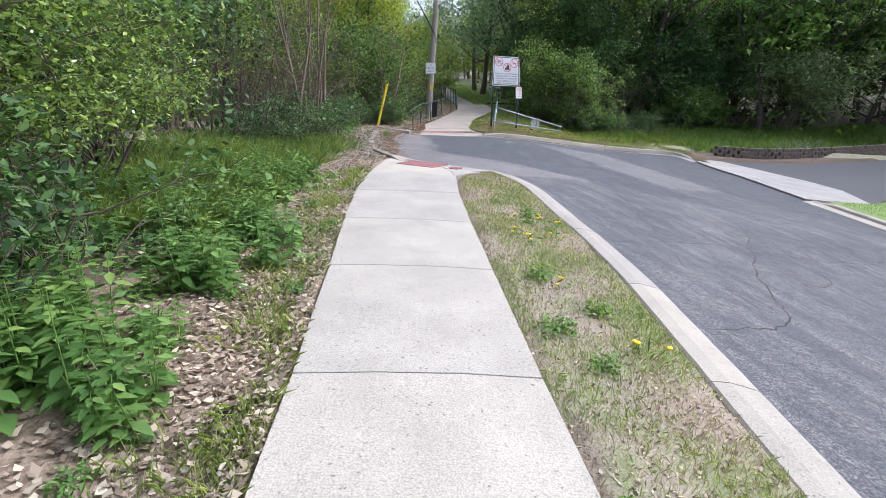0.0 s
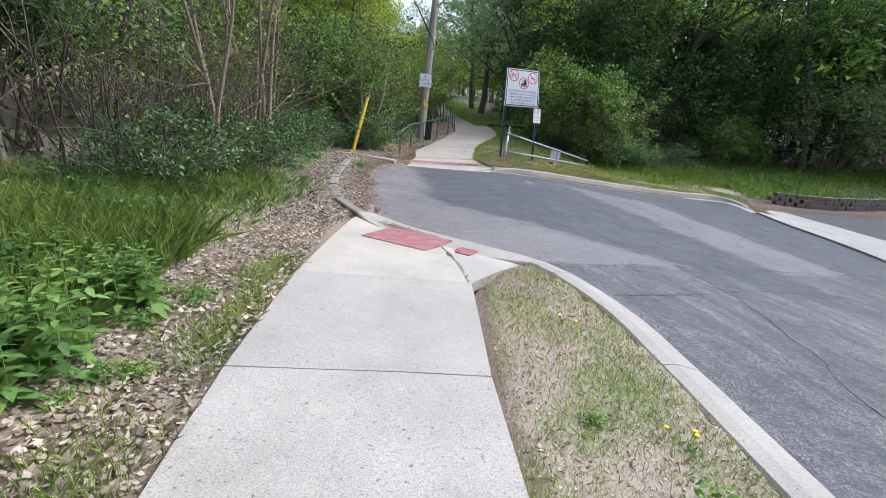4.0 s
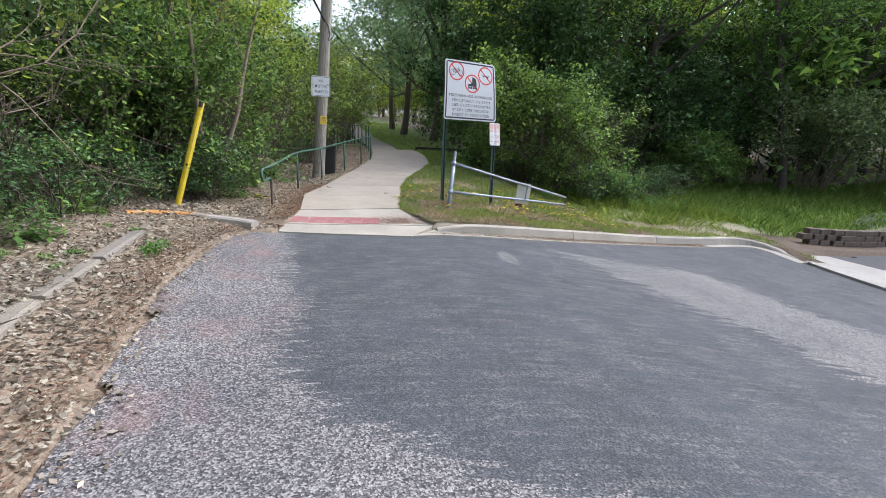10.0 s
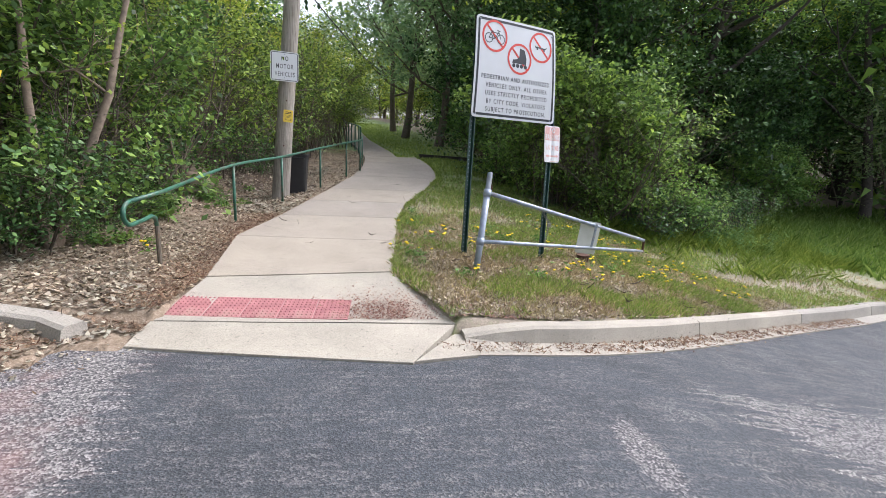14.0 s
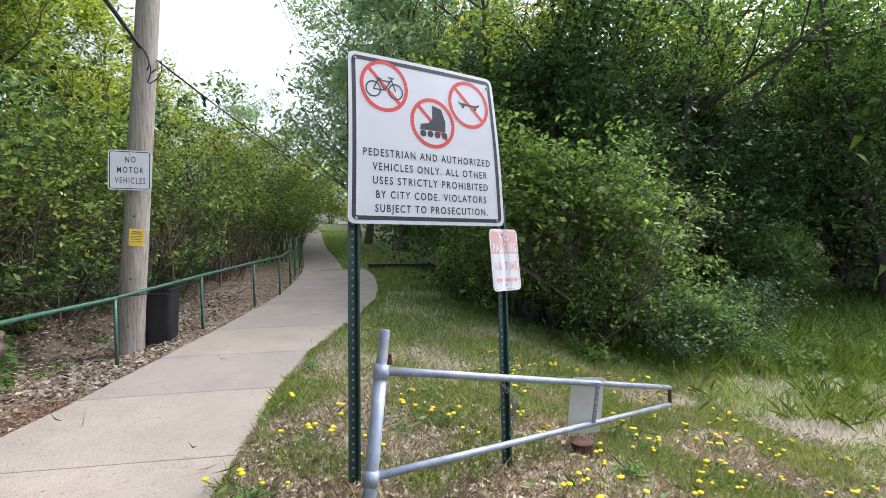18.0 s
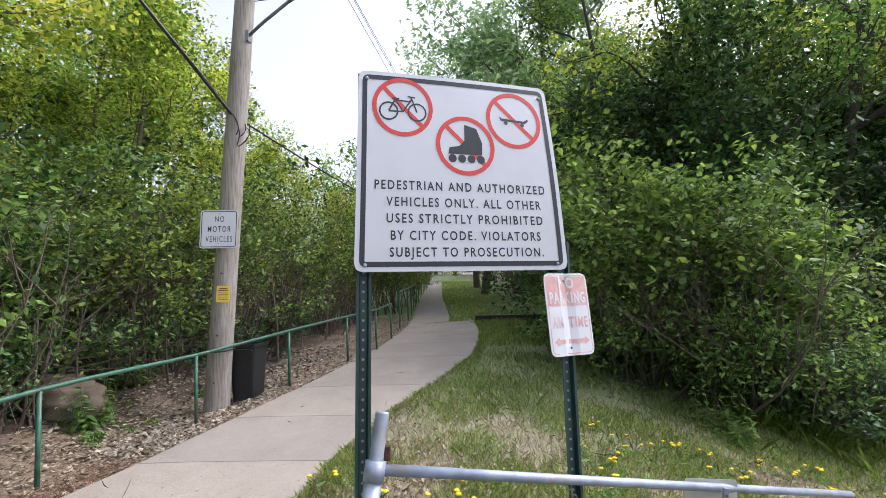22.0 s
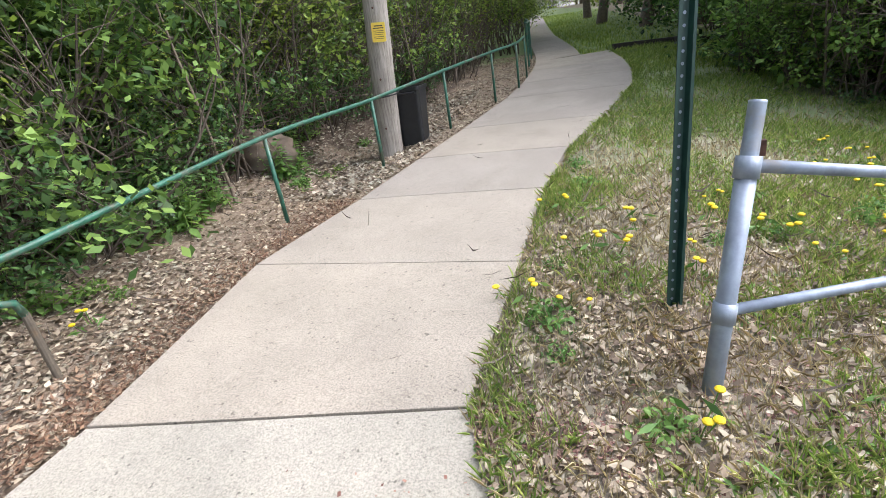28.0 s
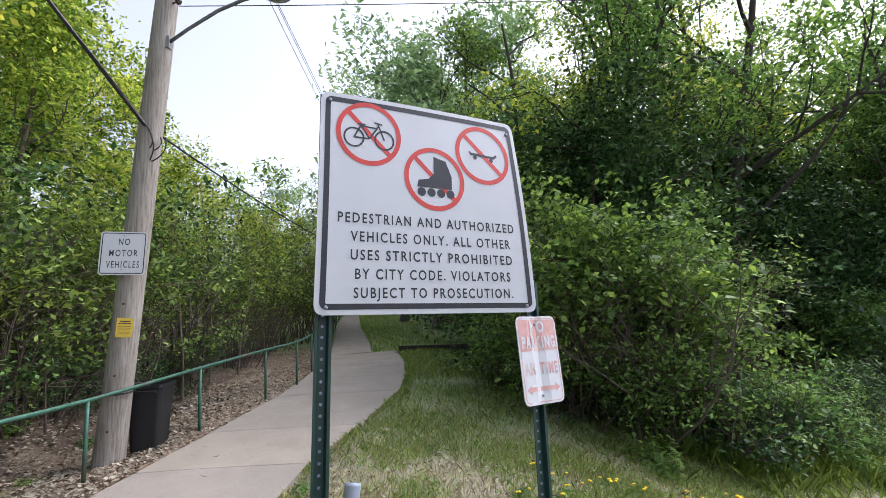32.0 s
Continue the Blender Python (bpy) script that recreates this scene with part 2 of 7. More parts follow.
def pole_wood():
    m, n, l, b = mat_base("weathered_grey_pole_wood", 0.9)
    tc = n.new("ShaderNodeTexCoord").outputs["Object"]
    mp = n.new("ShaderNodeMapping")
    mp.inputs["Scale"].default_value = (1, 1, 0.05)
    l.new(tc, mp.inputs["Vector"])
    grain = noise_node(n, l, 55, 6, 0.7, mp.outputs[0])
    c = ramp(n, l, grain, [(0.3, (0.15, 0.13, 0.11)), (0.48, (0.29, 0.265, 0.235)), (0.72, (0.42, 0.39, 0.355))])
    big = ramp(n, l, noise_node(n, l, 1.6, 4), [(0.3, (0.8, 0.78, 0.74)), (0.7, (1.08, 1.08, 1.08))])
    c = mixc(n, l, 1.0, c, big, "MULTIPLY")
    l.new(c, b.inputs["Base Color"])
    bump(n, l, b, grain, 0.6, 0.01)
    return m


M_WOODPOLE = pole_wood()


def asphalt_material():
    """Worn grey chip asphalt with a dark sealed field whose rim is streaky and ragged."""
    m, n, l, b = mat_base("worn_asphalt", 0.9)
    tc = n.new("ShaderNodeTexCoord").outputs["Object"]
    sep = n.new("ShaderNodeSeparateXYZ")
    l.new(tc, sep.inputs[0])
    X, Y = sep.outputs[0], sep.outputs[1]
    chips = n.new("ShaderNodeTexVoronoi")
    chips.inputs["Scale"].default_value = 90
    l.new(tc, chips.inputs["Vector"])
    tone = n.new("ShaderNodeSeparateColor")
    l.new(chips.outputs["Color"], tone.inputs[0])
    chipcol = ramp(n, l, tone.outputs[0], [(0.05, (0.05, 0.05, 0.055)), (0.5, (0.135, 0.132, 0.133)), (0.98, (0.38, 0.365, 0.35))])
    fine = ramp(n, l, noise_node(n, l, 130, 2, 0.5, tc), [(0.35, (0.5, 0.5, 0.5)), (0.65, (1.25, 1.25, 1.25))])
    old = mixc(n, l, 0.6, chipcol, fine, "MULTIPLY")
    blot = ramp(n, l, noise_node(n, l, 0.8, 6, 0.65, tc), [(0.3, (0.74, 0.74, 0.78)), (0.7, (1.12, 1.1, 1.08))])
    old = mixc(n, l, 1.0, old, blot, "MULTIPLY")
    # pinkish bud dust swept over the dead end's edge
    pink = ramp(n, l, noise_node(n, l, 1.7, 6, 0.7, tc), [(0.5, (0, 0, 0)), (0.68, (1, 1, 1))])
    pinkx = ramp(n, l, maths(n, l, "MULTIPLY_ADD", X, -0.7, -0.25), [(0.0, (0, 0, 0)), (0.7, (1, 1, 1))])
    old = mixc(n, l, maths(n, l, "MULTIPLY", maths(n, l, "MULTIPLY", pink, pinkx), 0.4), old, (0.26, 0.14, 0.125))
    sealspeck = ramp(n, l, noise_node(n, l, 150, 3, 0.6, tc), [(0.3, (0.009, 0.012, 0.017)), (0.55, (0.040, 0.049, 0.060)), (0.75, (0.13, 0.15, 0.175))])
    seal = mixc(n, l, 0.9, sealspeck, ramp(n, l, noise_node(n, l, 1.1, 6, 0.7, tc), [(0.3, (0.72, 0.72, 0.72)), (0.7, (1.35, 1.33, 1.3))]), "MULTIPLY")
    seal = mixc(n, l, 0.13, seal, old)
    mp = n.new("ShaderNodeMapping")
    mp.inputs["Rotation"].default_value = (0, 0, radians(-7))
    mp.inputs["Scale"].default_value = (1.0, 8.5, 1.0)
    l.new(tc, mp.inputs["Vector"])
    streak = noise_node(n, l, 2.2, 6, 0.7, mp.outputs[0])
    wob = noise_node(n, l, 1.2, 5, 0.65, tc)
    mottle = maths(n, l, "ADD", maths(n, l, "MULTIPLY", streak, 0.6), maths(n, l, "MULTIPLY", noise_node(n, l, 2.6, 7, 0.75, tc), 0.4))
    seal = mixc(n, l, maths(n, l, "MULTIPLY", ramp(n, l, mottle, [(0.46, (0, 0, 0)), (0.64, (1, 1, 1))]), 0.5), seal, old)
    drag = maths(n, l, "ADD", maths(n, l, "MULTIPLY", maths(n, l, "SUBTRACT", streak, 0.5), 5.5), maths(n, l, "MULTIPLY", maths(n, l, "SUBTRACT", wob, 0.5), 2.2))
    left = maths(n, l, "SUBTRACT", X, maths(n, l, "ADD", SEAL_X0, maths(n, l, "MULTIPLY", maths(n, l, "SUBTRACT", SEAL_Y0, Y), SEAL_SL)))
    near = maths(n, l, "SUBTRACT", Y, maths(n, l, "ADD", SEAL_NY, maths(n, l, "ADD", maths(n, l, "MULTIPLY", maths(n, l, "MAXIMUM", maths(n, l, "SUBTRACT", 1.2, X), 0.0), SEAL_NS), maths(n, l, "MULTIPLY", maths(n, l, "MAXIMUM", maths(n, l, "SUBTRACT", X, 1.3), 0.0), -0.35))))
    rim = maths(n, l, "MINIMUM", maths(n, l, "ADD", left, maths(n, l, "MULTIPLY", drag, 0.34)), maths(n, l, "ADD", near, maths(n, l, "MULTIPLY", drag, 0.4)))
    cover = ramp(n, l, maths(n, l, "MULTIPLY_ADD", rim, 1.6, 0.5), [(0.44, (0, 0, 0)), (0.54, (1, 1, 1))])
    # a band worn through, slanting down the road, and a small scuff before the ramp
    slant = maths(n, l, "SUBTRACT", maths(n, l, "ADD", maths(n, l, "MULTIPLY", X, 0.883), maths(n, l, "MULTIPLY", Y, 0.47)), 12.5)
    band = maths(n, l, "SUBTRACT", 1.15, maths(n, l, "ABSOLUTE", slant))
    band = maths(n, l, "MINIMUM", band, maths(n, l, "SUBTRACT", 18.75, Y))
    sx, sy = maths(n, l, "SUBTRACT", X, 1.87), maths(n, l, "SUBTRACT", Y, 18.0)
    scuff = maths(n, l, "SUBTRACT", 0.34, maths(n, l, "SQRT", maths(n, l, "ADD", maths(n, l, "MULTIPLY", maths(n, l, "MULTIPLY", sx, sx), 7.0), maths(n, l, "MULTIPLY", sy, sy))))
    worn = maths(n, l, "MAXIMUM", maths(n, l, "ADD", band, maths(n, l, "MULTIPLY", drag, 0.42)), maths(n, l, "ADD", scuff, maths(n, l, "MULTIPLY", drag, 0.1)))
    wornf = ramp(n, l, maths(n, l, "MULTIPLY_ADD", worn, 1.5, 0.5), [(0.44, (0, 0, 0)), (0.58, (1, 1, 1))])
    cover = mixc(n, l, maths(n, l, "MULTIPLY", wornf, 0.85), cover, (0, 0, 0))
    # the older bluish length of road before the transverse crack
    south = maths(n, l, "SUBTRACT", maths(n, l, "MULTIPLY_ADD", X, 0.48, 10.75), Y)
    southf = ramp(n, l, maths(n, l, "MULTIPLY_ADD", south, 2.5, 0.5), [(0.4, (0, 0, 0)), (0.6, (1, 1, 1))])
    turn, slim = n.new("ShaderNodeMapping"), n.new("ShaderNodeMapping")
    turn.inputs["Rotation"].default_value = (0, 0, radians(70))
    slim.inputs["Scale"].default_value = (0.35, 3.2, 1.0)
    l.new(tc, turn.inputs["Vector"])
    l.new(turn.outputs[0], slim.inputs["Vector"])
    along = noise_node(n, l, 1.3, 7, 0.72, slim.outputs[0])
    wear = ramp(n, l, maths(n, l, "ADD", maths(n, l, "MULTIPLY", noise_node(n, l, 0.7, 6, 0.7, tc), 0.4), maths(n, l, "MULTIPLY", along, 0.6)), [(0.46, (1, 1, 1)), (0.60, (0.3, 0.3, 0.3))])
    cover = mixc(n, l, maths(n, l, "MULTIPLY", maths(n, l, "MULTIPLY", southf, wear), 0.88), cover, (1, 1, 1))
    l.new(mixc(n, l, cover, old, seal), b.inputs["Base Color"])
    h = maths(n, l, "ADD", chips.outputs["Distance"], noise_node(n, l, 160, 2, 0.5, tc))
    bump(n, l, b, h, 0.6, 0.006)
    return m


SEAL_X0, SEAL_Y0, SEAL_SL, SEAL_NY, SEAL_NS = -1.2, 19.2, 0.14, 13.3, 0.75
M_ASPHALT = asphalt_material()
M_CRACK = plain("crack_shade_dirt", (0.03, 0.029, 0.027), 0.95, var=0.3, bumpy=0)
M_CRACKDIRT = plain("gritty_crack_dirt", (0.10, 0.085, 0.07), 0.95, var=0.5, scale=60, bumpy=0.4)
M_DRIVEASPHALT = plain("dark_driveway_asphalt", (0.06, 0.062, 0.068), 0.9, var=0.25, scale=60, bumpy=0.4)


def ground_material():
    """Earth under grass, leaf litter and woods; the zones are held in a colour attribute."""
    m, n, l, b = mat_base("ground_soil_grass_litter", 0.95)
    at = n.new("ShaderNodeAttribute")
    at.attribute_name = "zone"
    sep = n.new("ShaderNodeSeparateColor")
    l.new(at.outputs["Color"], sep.inputs[0])
    tc = n.new("ShaderNodeTexCoord").outputs["Object"]
    n1, n2, n3 = noise_node(n, l, 2.3, 6, 0.7, tc), noise_node(n, l, 26, 5, 0.75, tc), noise_node(n, l, 90, 3, 0.7, tc)
    soil = ramp(n, l, n2, [(0.3, (0.055, 0.04, 0.03)), (0.7, (0.16, 0.115, 0.08))])
    litter = ramp(n, l, n2, [(0.25, (0.10, 0.07, 0.045)), (0.5, (0.25, 0.19, 0.135)), (0.75, (0.42, 0.35, 0.27))])
    straw = ramp(n, l, n3, [(0.3, (0.19, 0.155, 0.115)), (0.7, (0.46, 0.40, 0.32))])
    green = ramp(n, l, n3, [(0.3, (0.06, 0.11, 0.022)), (0.7, (0.19, 0.28, 0.07))])
    gr = mixc(n, l, ramp(n, l, n1, [(0.30, (0, 0, 0)), (0.50, (1, 1, 1))]), green, straw)
    c = mixc(n, l, sep.outputs[0], soil, litter)
    c = mixc(n, l, sep.outputs[1], c, gr)
    lawn = ramp(n, l, n3, [(0.3, (0.09, 0.165, 0.04)), (0.7, (0.21, 0.30, 0.09))])
    c = mixc(n, l, sep.outputs[2], c, lawn)
    l.new(c, b.inputs["Base Color"])
    bump(n, l, b, maths(n, l, "ADD", n2, n3), 0.5, 0.012)
    return m


M_GROUND = ground_material()


# ---- mesh helpers ----
def mesh_np(name, verts, faces):
    """A mesh from arrays of points and of equal-sided faces."""
    verts, faces = np.asarray(verts, np.float32), np.asarray(faces, np.int32)
    me = bpy.data.meshes.new(name)
    k = faces.shape[1]
    me.vertices.add(len(verts))
    me.vertices.foreach_set("co", verts.ravel())
    me.loops.add(faces.size)
    me.loops.foreach_set("vertex_index", faces.ravel())
    me.polygons.add(len(faces))
    me.polygons.foreach_set("loop_start", np.arange(0, faces.size, k, dtype=np.int32))
    me.update(calc_edges=True)
    return me


def part(name, data, material, parent=None, label="", smooth=False):
    """Links a bmesh or mesh as one object under a thing or part."""
    if isinstance(data, bmesh.types.BMesh):
        bmesh.ops.recalc_face_normals(data, faces=data.faces)
        me = bpy.data.meshes.new(name)
        data.to_mesh(me)
        data.free()
    else:
        me = data
    if smooth:
        me.polygons.foreach_set("use_smooth", [True] * len(me.polygons))
    if not me.materials:
        me.materials.append(material)
    ob = new(name, me)
    if parent is not None:
        ob.parent = parent
    if label:
        ob["label"] = label
    return ob


def thing(name, at=(0, 0, 0), label="", category="", group="", kind=""):
    ob = new(name)
    ob.location = at
    ob.empty_display_size = 0.1
    return tagged(ob, label, category, group, kind)


def box(bm, c, s, rz=0.0, bevel=0.0):
    r = bmesh.ops.create_cube(bm, size=1.0)
    m = Matrix.Translation(c) @ Matrix.Rotation(rz, 4, "Z") @ Matrix.Diagonal((*s, 1))
    bmesh.ops.transform(bm, matrix=m, verts=r["verts"])
    if bevel:
        es = list({e for v in r["verts"] for e in v.link_edges})
        bmesh.ops.bevel(bm, geom=es, offset=bevel, segments=2, affect="EDGES", profile=0.6)
    return bm


def tube_arrays(pts, radii, seg=8, cap=True):
    pts = [Vector(p) for p in pts]
    if isinstance(radii, (int, float)):
        radii = [radii] * len(pts)
    V, F = [], []
    up = Vector((0.3, 0.2, 1)).normalized()
    for i, p in enumerate(pts):
        d = (pts[min(i + 1, len(pts) - 1)] - pts[max(i - 1, 0)]).normalized()
        a = d.cross(up)
        a = a.normalized() if a.length > 1e-3 else Vector((1, 0, 0))
        b = d.cross(a).normalized()
        for k in range(seg):
            an = 2 * math.pi * k / seg
            V.append(p + radii[i] * (math.cos(an) * a + math.sin(an) * b))
    for i in range(len(pts) - 1):
        for k in range(seg):
            k2 = (k + 1) % seg
            F.append((i * seg + k, i * seg + k2, (i + 1) * seg + k2, (i + 1) * seg + k))
    return V, F


def tube(bm, pts, radii, seg=8):
    V, F = tube_arrays(pts, radii, seg)
    vs = [bm.verts.new(v) for v in V]
    for f in F:
        bm.faces.new([vs[i] for i in f])
    n = len(pts)
    bm.faces.new(vs[:seg][::-1])
    bm.faces.new(vs[(n - 1) * seg:])
    return bm


def smooth_line(pts, step=0.3):
    """A Catmull-Rom curve through plan points, sampled at even steps."""
    P = [Vector(p) for p in pts]
    P = [2 * P[0] - P[1]] + P + [2 * P[-1] - P[-2]]
    out = []
    for i in range(1, len(P) - 2):
        a, b, c, d = P[i - 1:i + 3]
        k = max(1, int((c - b).length / step))
        for j in range(k):
            t = j / k
            out.append(0.5 * ((2 * b) + (c - a) * t + (2 * a - 5 * b + 4 * c - d) * t * t + (3 * b - a - 3 * c + d) * t ** 3))
    out.append(P[-2])
    return out


# ---- the lie of the land ----
def sp(v, w=0.4):
    v = v / w
    return w * (v if v > 30 else math.log1p(math.exp(max(v, -60))))


def H(x, y):
    """The height of grass, walks and kerb tops."""
    yc = min(y, 95.0)
    z = 0.07 * sp(yc - 20.9, 0.5) - 0.035 * sp(yc - 31, 2) + 0.03 * sp(yc - 45, 3)
    k = min(max((y - 12.5) / 6.5, 0), 1)
    z += 0.14 * k * k * (3 - 2 * k)
    xr = min(x, 60.0)
    x0 = max(0.75 + 0.13 * (min(y, 40) - 12), 0.3)
    z -= (0.17 + 0.015 * min(max(10 - y, 0), 6)) * sp(xr - x0, 0.5) - 0.16 * sp(xr - 12, 2)
    z -= 0.22 * math.exp(-((x - 5.6) / 2.2) ** 2 - ((y - 24.2) / 2.0) ** 2)
    xl = max(x, -40.0)
    z += 0.12 * sp(-xl - 1.7, 0.5) - 0.06 * sp(-xl - 7, 2)
    z -= 0.26 * math.exp(-((x + 1.95) / 0.75) ** 2 - ((y - 26.5) / 2.6) ** 2)
    z += 0.22 * sp(-xl - 14, 3)
    z += 0.09 * sp(min(y, 80) - 44, 4) * min(max((x - 7) / 8, 0), 1) + 0.10 * sp(xr - 26, 4)
    return z


def on(x, y, up=0.0):
    return (x, y, H(x, y) + up)


STEP = 0.13  # the road lies this far under the kerbs
# kerb backs (grass side), anticlockwise round the road from behind the walker
NEAR_KERB = [(1.4, -4.0), (1.52, 0.0), (1.62, 2.4), (1.69, 3.9), (1.69, 5.2), (1.6, 6.5), (1.47, 7.6), (1.37, 8.6), (1.25, 9.4), (1.03, 10.06), (0.72, 10.62), (0.12, 10.96), (-0.41, 11.33), (-1.16, 11.92), (-1.62, 12.5)]
LEFT_KERB = [(-1.62, 12.5), (-1.95, 13.05), (-2.32, 13.8), (-2.68, 15.4), (-2.85, 17.1), (-3.04, 18.9)]
END_KERB = [(-3.55, 19.25), (-3.2, 19.52), (-2.74, 19.66), (-1.95, 19.52), (-1.70, 19.38)]
FAR_KERB = [(1.06, 19.50), (1.95, 19.60), (2.9, 19.93), (4.0, 20.45), (5.9, 21.4), (7.6, 22.15), (9.0, 22.75), (9.8, 22.85), (10.25, 22.3), (10.38, 21.5)]
EAST_KERB = [(10.75, 15.0), (10.85, 13.6), (10.8, 11.5), (10.4, 4.0), (9.9, -4.0)]


def beside(line, off):
    """The line moved sideways."""
    out = []
    for i, (x, y) in enumerate(line):
        ax, ay = line[max(i - 1, 0)]
        bx, by = line[min(i + 1, len(line) - 1)]
        n = math.hypot(bx - ax, by - ay)
        out.append((x + off * (by - ay) / n, y - off * (bx - ax) / n))
    return out


def dense(line, step=0.4):
    return [(p.x, p.y) for p in smooth_line([(x, y, 0) for x, y in line], step)]


ROAD = beside(dense(NEAR_KERB), 0.3) + [(-1.5, 13.5), (-1.75, 15.0), (-2.02, 16.6), (-2.1, 18.0), (-1.85, 19.1), (-1.4, 19.4), (-1.2, 19.38), (0.4, 19.1)] + beside(dense(FAR_KERB), 0.3) + [(10.4, 21.2), (10.6, 15.3)] + beside(dense(EAST_KERB), 0.3)
DRIVE = [(10.5, 21.4), (11.6, 22.5), (15.5, 22.9), (24.0, 25.0), (24.0, 20.6), (17.5, 17.9), (14.2, 16.2), (12.4, 15.0), (10.7, 15.0)]


SUNK = NEAR_KERB[:-1] + [(-1.6, 12.5), (-1.6, 13.6), (-1.83, 15.0), (-2.1, 16.6), (-2.17, 18.0), (-1.9, 19.15), (-1.42, 19.2), (-1.4, 19.5)] + FAR_KERB + [(10.8, 21.4), (11.0, 15.1)] + EAST_KERB


def inside(poly, x, y):
    c = False
    j = len(poly) - 1
    for i in range(len(poly)):
        xi, yi = poly[i][0], poly[i][1]
        xj, yj = poly[j][0], poly[j][1]
        if (yi > y) != (yj > y) and x < (xj - xi) * (y - yi) / (yj - yi) + xi:
            c = not c
        j = i
    return c


def nearest(line, x, y, closed=False):
    """The distance to a line of plan points, and the nearest place on it."""
    best = (1e9, 0, 0)
    n = len(line)
    for i in range(n if closed else n - 1):
        ax, ay = line[i][0], line[i][1]
        bx, by = line[(i + 1) % n][0], line[(i + 1) % n][1]
        dx, dy = bx - ax, by - ay
        t = min(max(((x - ax) * dx + (y - ay) * dy) / max(dx * dx + dy * dy, 1e-9), 0), 1)
        px, py = ax + t * dx, ay + t * dy
        d = math.hypot(x - px, y - py)
        if d < best[0]:
            best = (d, px, py)
    return best


# walkway edges, station by station: left x, y, right x, y
SIDEWALK = [(-0.25, -4.2, 1.15, -4.2), (-0.38, -2.4, 1.02, -2.4), (-0.52, -0.7, 0.88, -0.6), (-0.68, 0.90, 0.68, 1.05), (-0.88, 2.64, 0.49, 2.81), (-1.11, 4.37, 0.33, 4.55), (-1.35, 6.07, 0.18, 6.2), (-1.555, 7.85, 0.04, 8.0), (-1.66, 9.65, -0.01, 9.68)]
PATHWAY = [(-1.24, 20.52, 0.53, 20.80), (-1.38, 22.15, 0.63, 22.10), (-1.06, 23.46, 0.72, 23.43), (-0.80, 24.72, 0.91, 24.65), (-0.51, 26.0, 1.36, 25.95), (-0.14, 27.9, 1.88, 27.9), (0.02, 29.4, 2.03, 29.4), (0.09, 31.2, 2.02, 31.2), (0.05, 33.0, 1.88, 33.4)]
FARPATH = [(0.05, 33.0, 1.16, 33.45), (-0.15, 35.6, 1.02, 35.9), (-0.6, 40.0, 0.62, 40.4), (-1.05, 44.5, 0.15, 45.0), (-1.5, 50.0, -0.25, 50.0), (-1.9, 56.0, -0.7, 56.0), (-2.3, 62.0, -1.15, 62.0), (-2.7, 68.0, -1.6, 68.0), (-3.6, 74.0, -2.4, 74.0), (-5.2, 82.0, -3.9, 82.0), (-8.0, 94.0, -6.4, 94.0), (-13.0, 112.0, -11.0, 112.0)]
PATHLINE = [((a + c) / 2, (b + d) / 2) for a, b, c, d in PATHWAY + FARPATH[1:]]
WALKLINE = [((a + c) / 2, (b + d) / 2) for a, b, c, d in SIDEWALK]


EDGE_Y = [p[1] for p in SIDEWALK] + [12.4]
EDGE_X = [p[0] for p in SIDEWALK] + [-1.74]
WALKS = [(a, b) for a, b, c, d in SIDEWALK] + [(-1.74, 12.4), (-1.62, 12.45), (-0.41, 11.4), (0.7, 10.7)] + [(c, d) for a, b, c, d in SIDEWALK[::-1]]
PATHS = [(-1.38, 19.1)] + [(a, b) for a, b, c, d in PATHWAY + FARPATH[1:]] + [(c, d) for a, b, c, d in (PATHWAY + FARPATH)[::-1]] + [(1.04, 19.45), (0.55, 18.8)]


def ground_z(x, y):
    """The ground sheet: sunk under the road, the walks and the driveway."""
    z = H(x, y)
    if -3 < x < 25 and -5 < y < 27 and ((inside(SUNK, x, y) and nearest(SUNK, x, y, True)[0] > 0.07) or inside(DRIVE, x, y)):
        return z - STEP - 0.06
    if -3 < x < 4 and y > -4.3 and ((y < 13 and inside(WALKS, x, y)) or (y > 18.5 and inside(PATHS, x, y))):
        return z - 0.16
    d = min(nearest(PATHLINE, x, y)[0] - 0.75, nearest(WALKLINE, x, y)[0] - 0.55) if (-4 < x < 5) else 9
    wob = 0.03 * noise.noise(Vector((x * 0.9, y * 0.9, 0))) + 0.012 * noise.noise(Vector((x * 4, y * 4, 3)))
    if d < 0.15:
        return z - 0.05
    if 12 < y < 19.6 and -3.2 < x < -1.2:
        z -= (STEP - 0.012) * max(0.0, 1 - nearest(SUNK, x, y, True)[0] / 0.75)
    z += wob * min(1, (d - 0.15) * 2)
    if y > 24 and x > 6:
        z += 0.25 * noise.noise(Vector((x * 0.2, y * 0.2, 7)))
    return z


def spaced(marks):
    out = []
    for (a, st), (b, _) in zip(marks, marks[1:]):
        k = max(1, round((b - a) / st))
        out += [a + (b - a) * i / k for i in range(k)]
    return out + [marks[-1][0]]


GX = spaced([(-900, 200), (-100, 20), (-40, 4), (-12, 0.6), (-6, 0.25), (-3.4, 0.11), (2.6, 0.2), (10.5, 0.8), (26, 3), (60, 20), (160, 200), (900, 1)])
GY = spaced([(-900, 200), (-100, 20), (-20, 3), (-4, 0.3), (0, 0.16), (10, 0.11), (13.5, 0.16), (18, 0.11), (24, 0.17), (29, 0.5), (40, 1.2), (60, 3), (120, 20), (200, 200), (900, 1)])


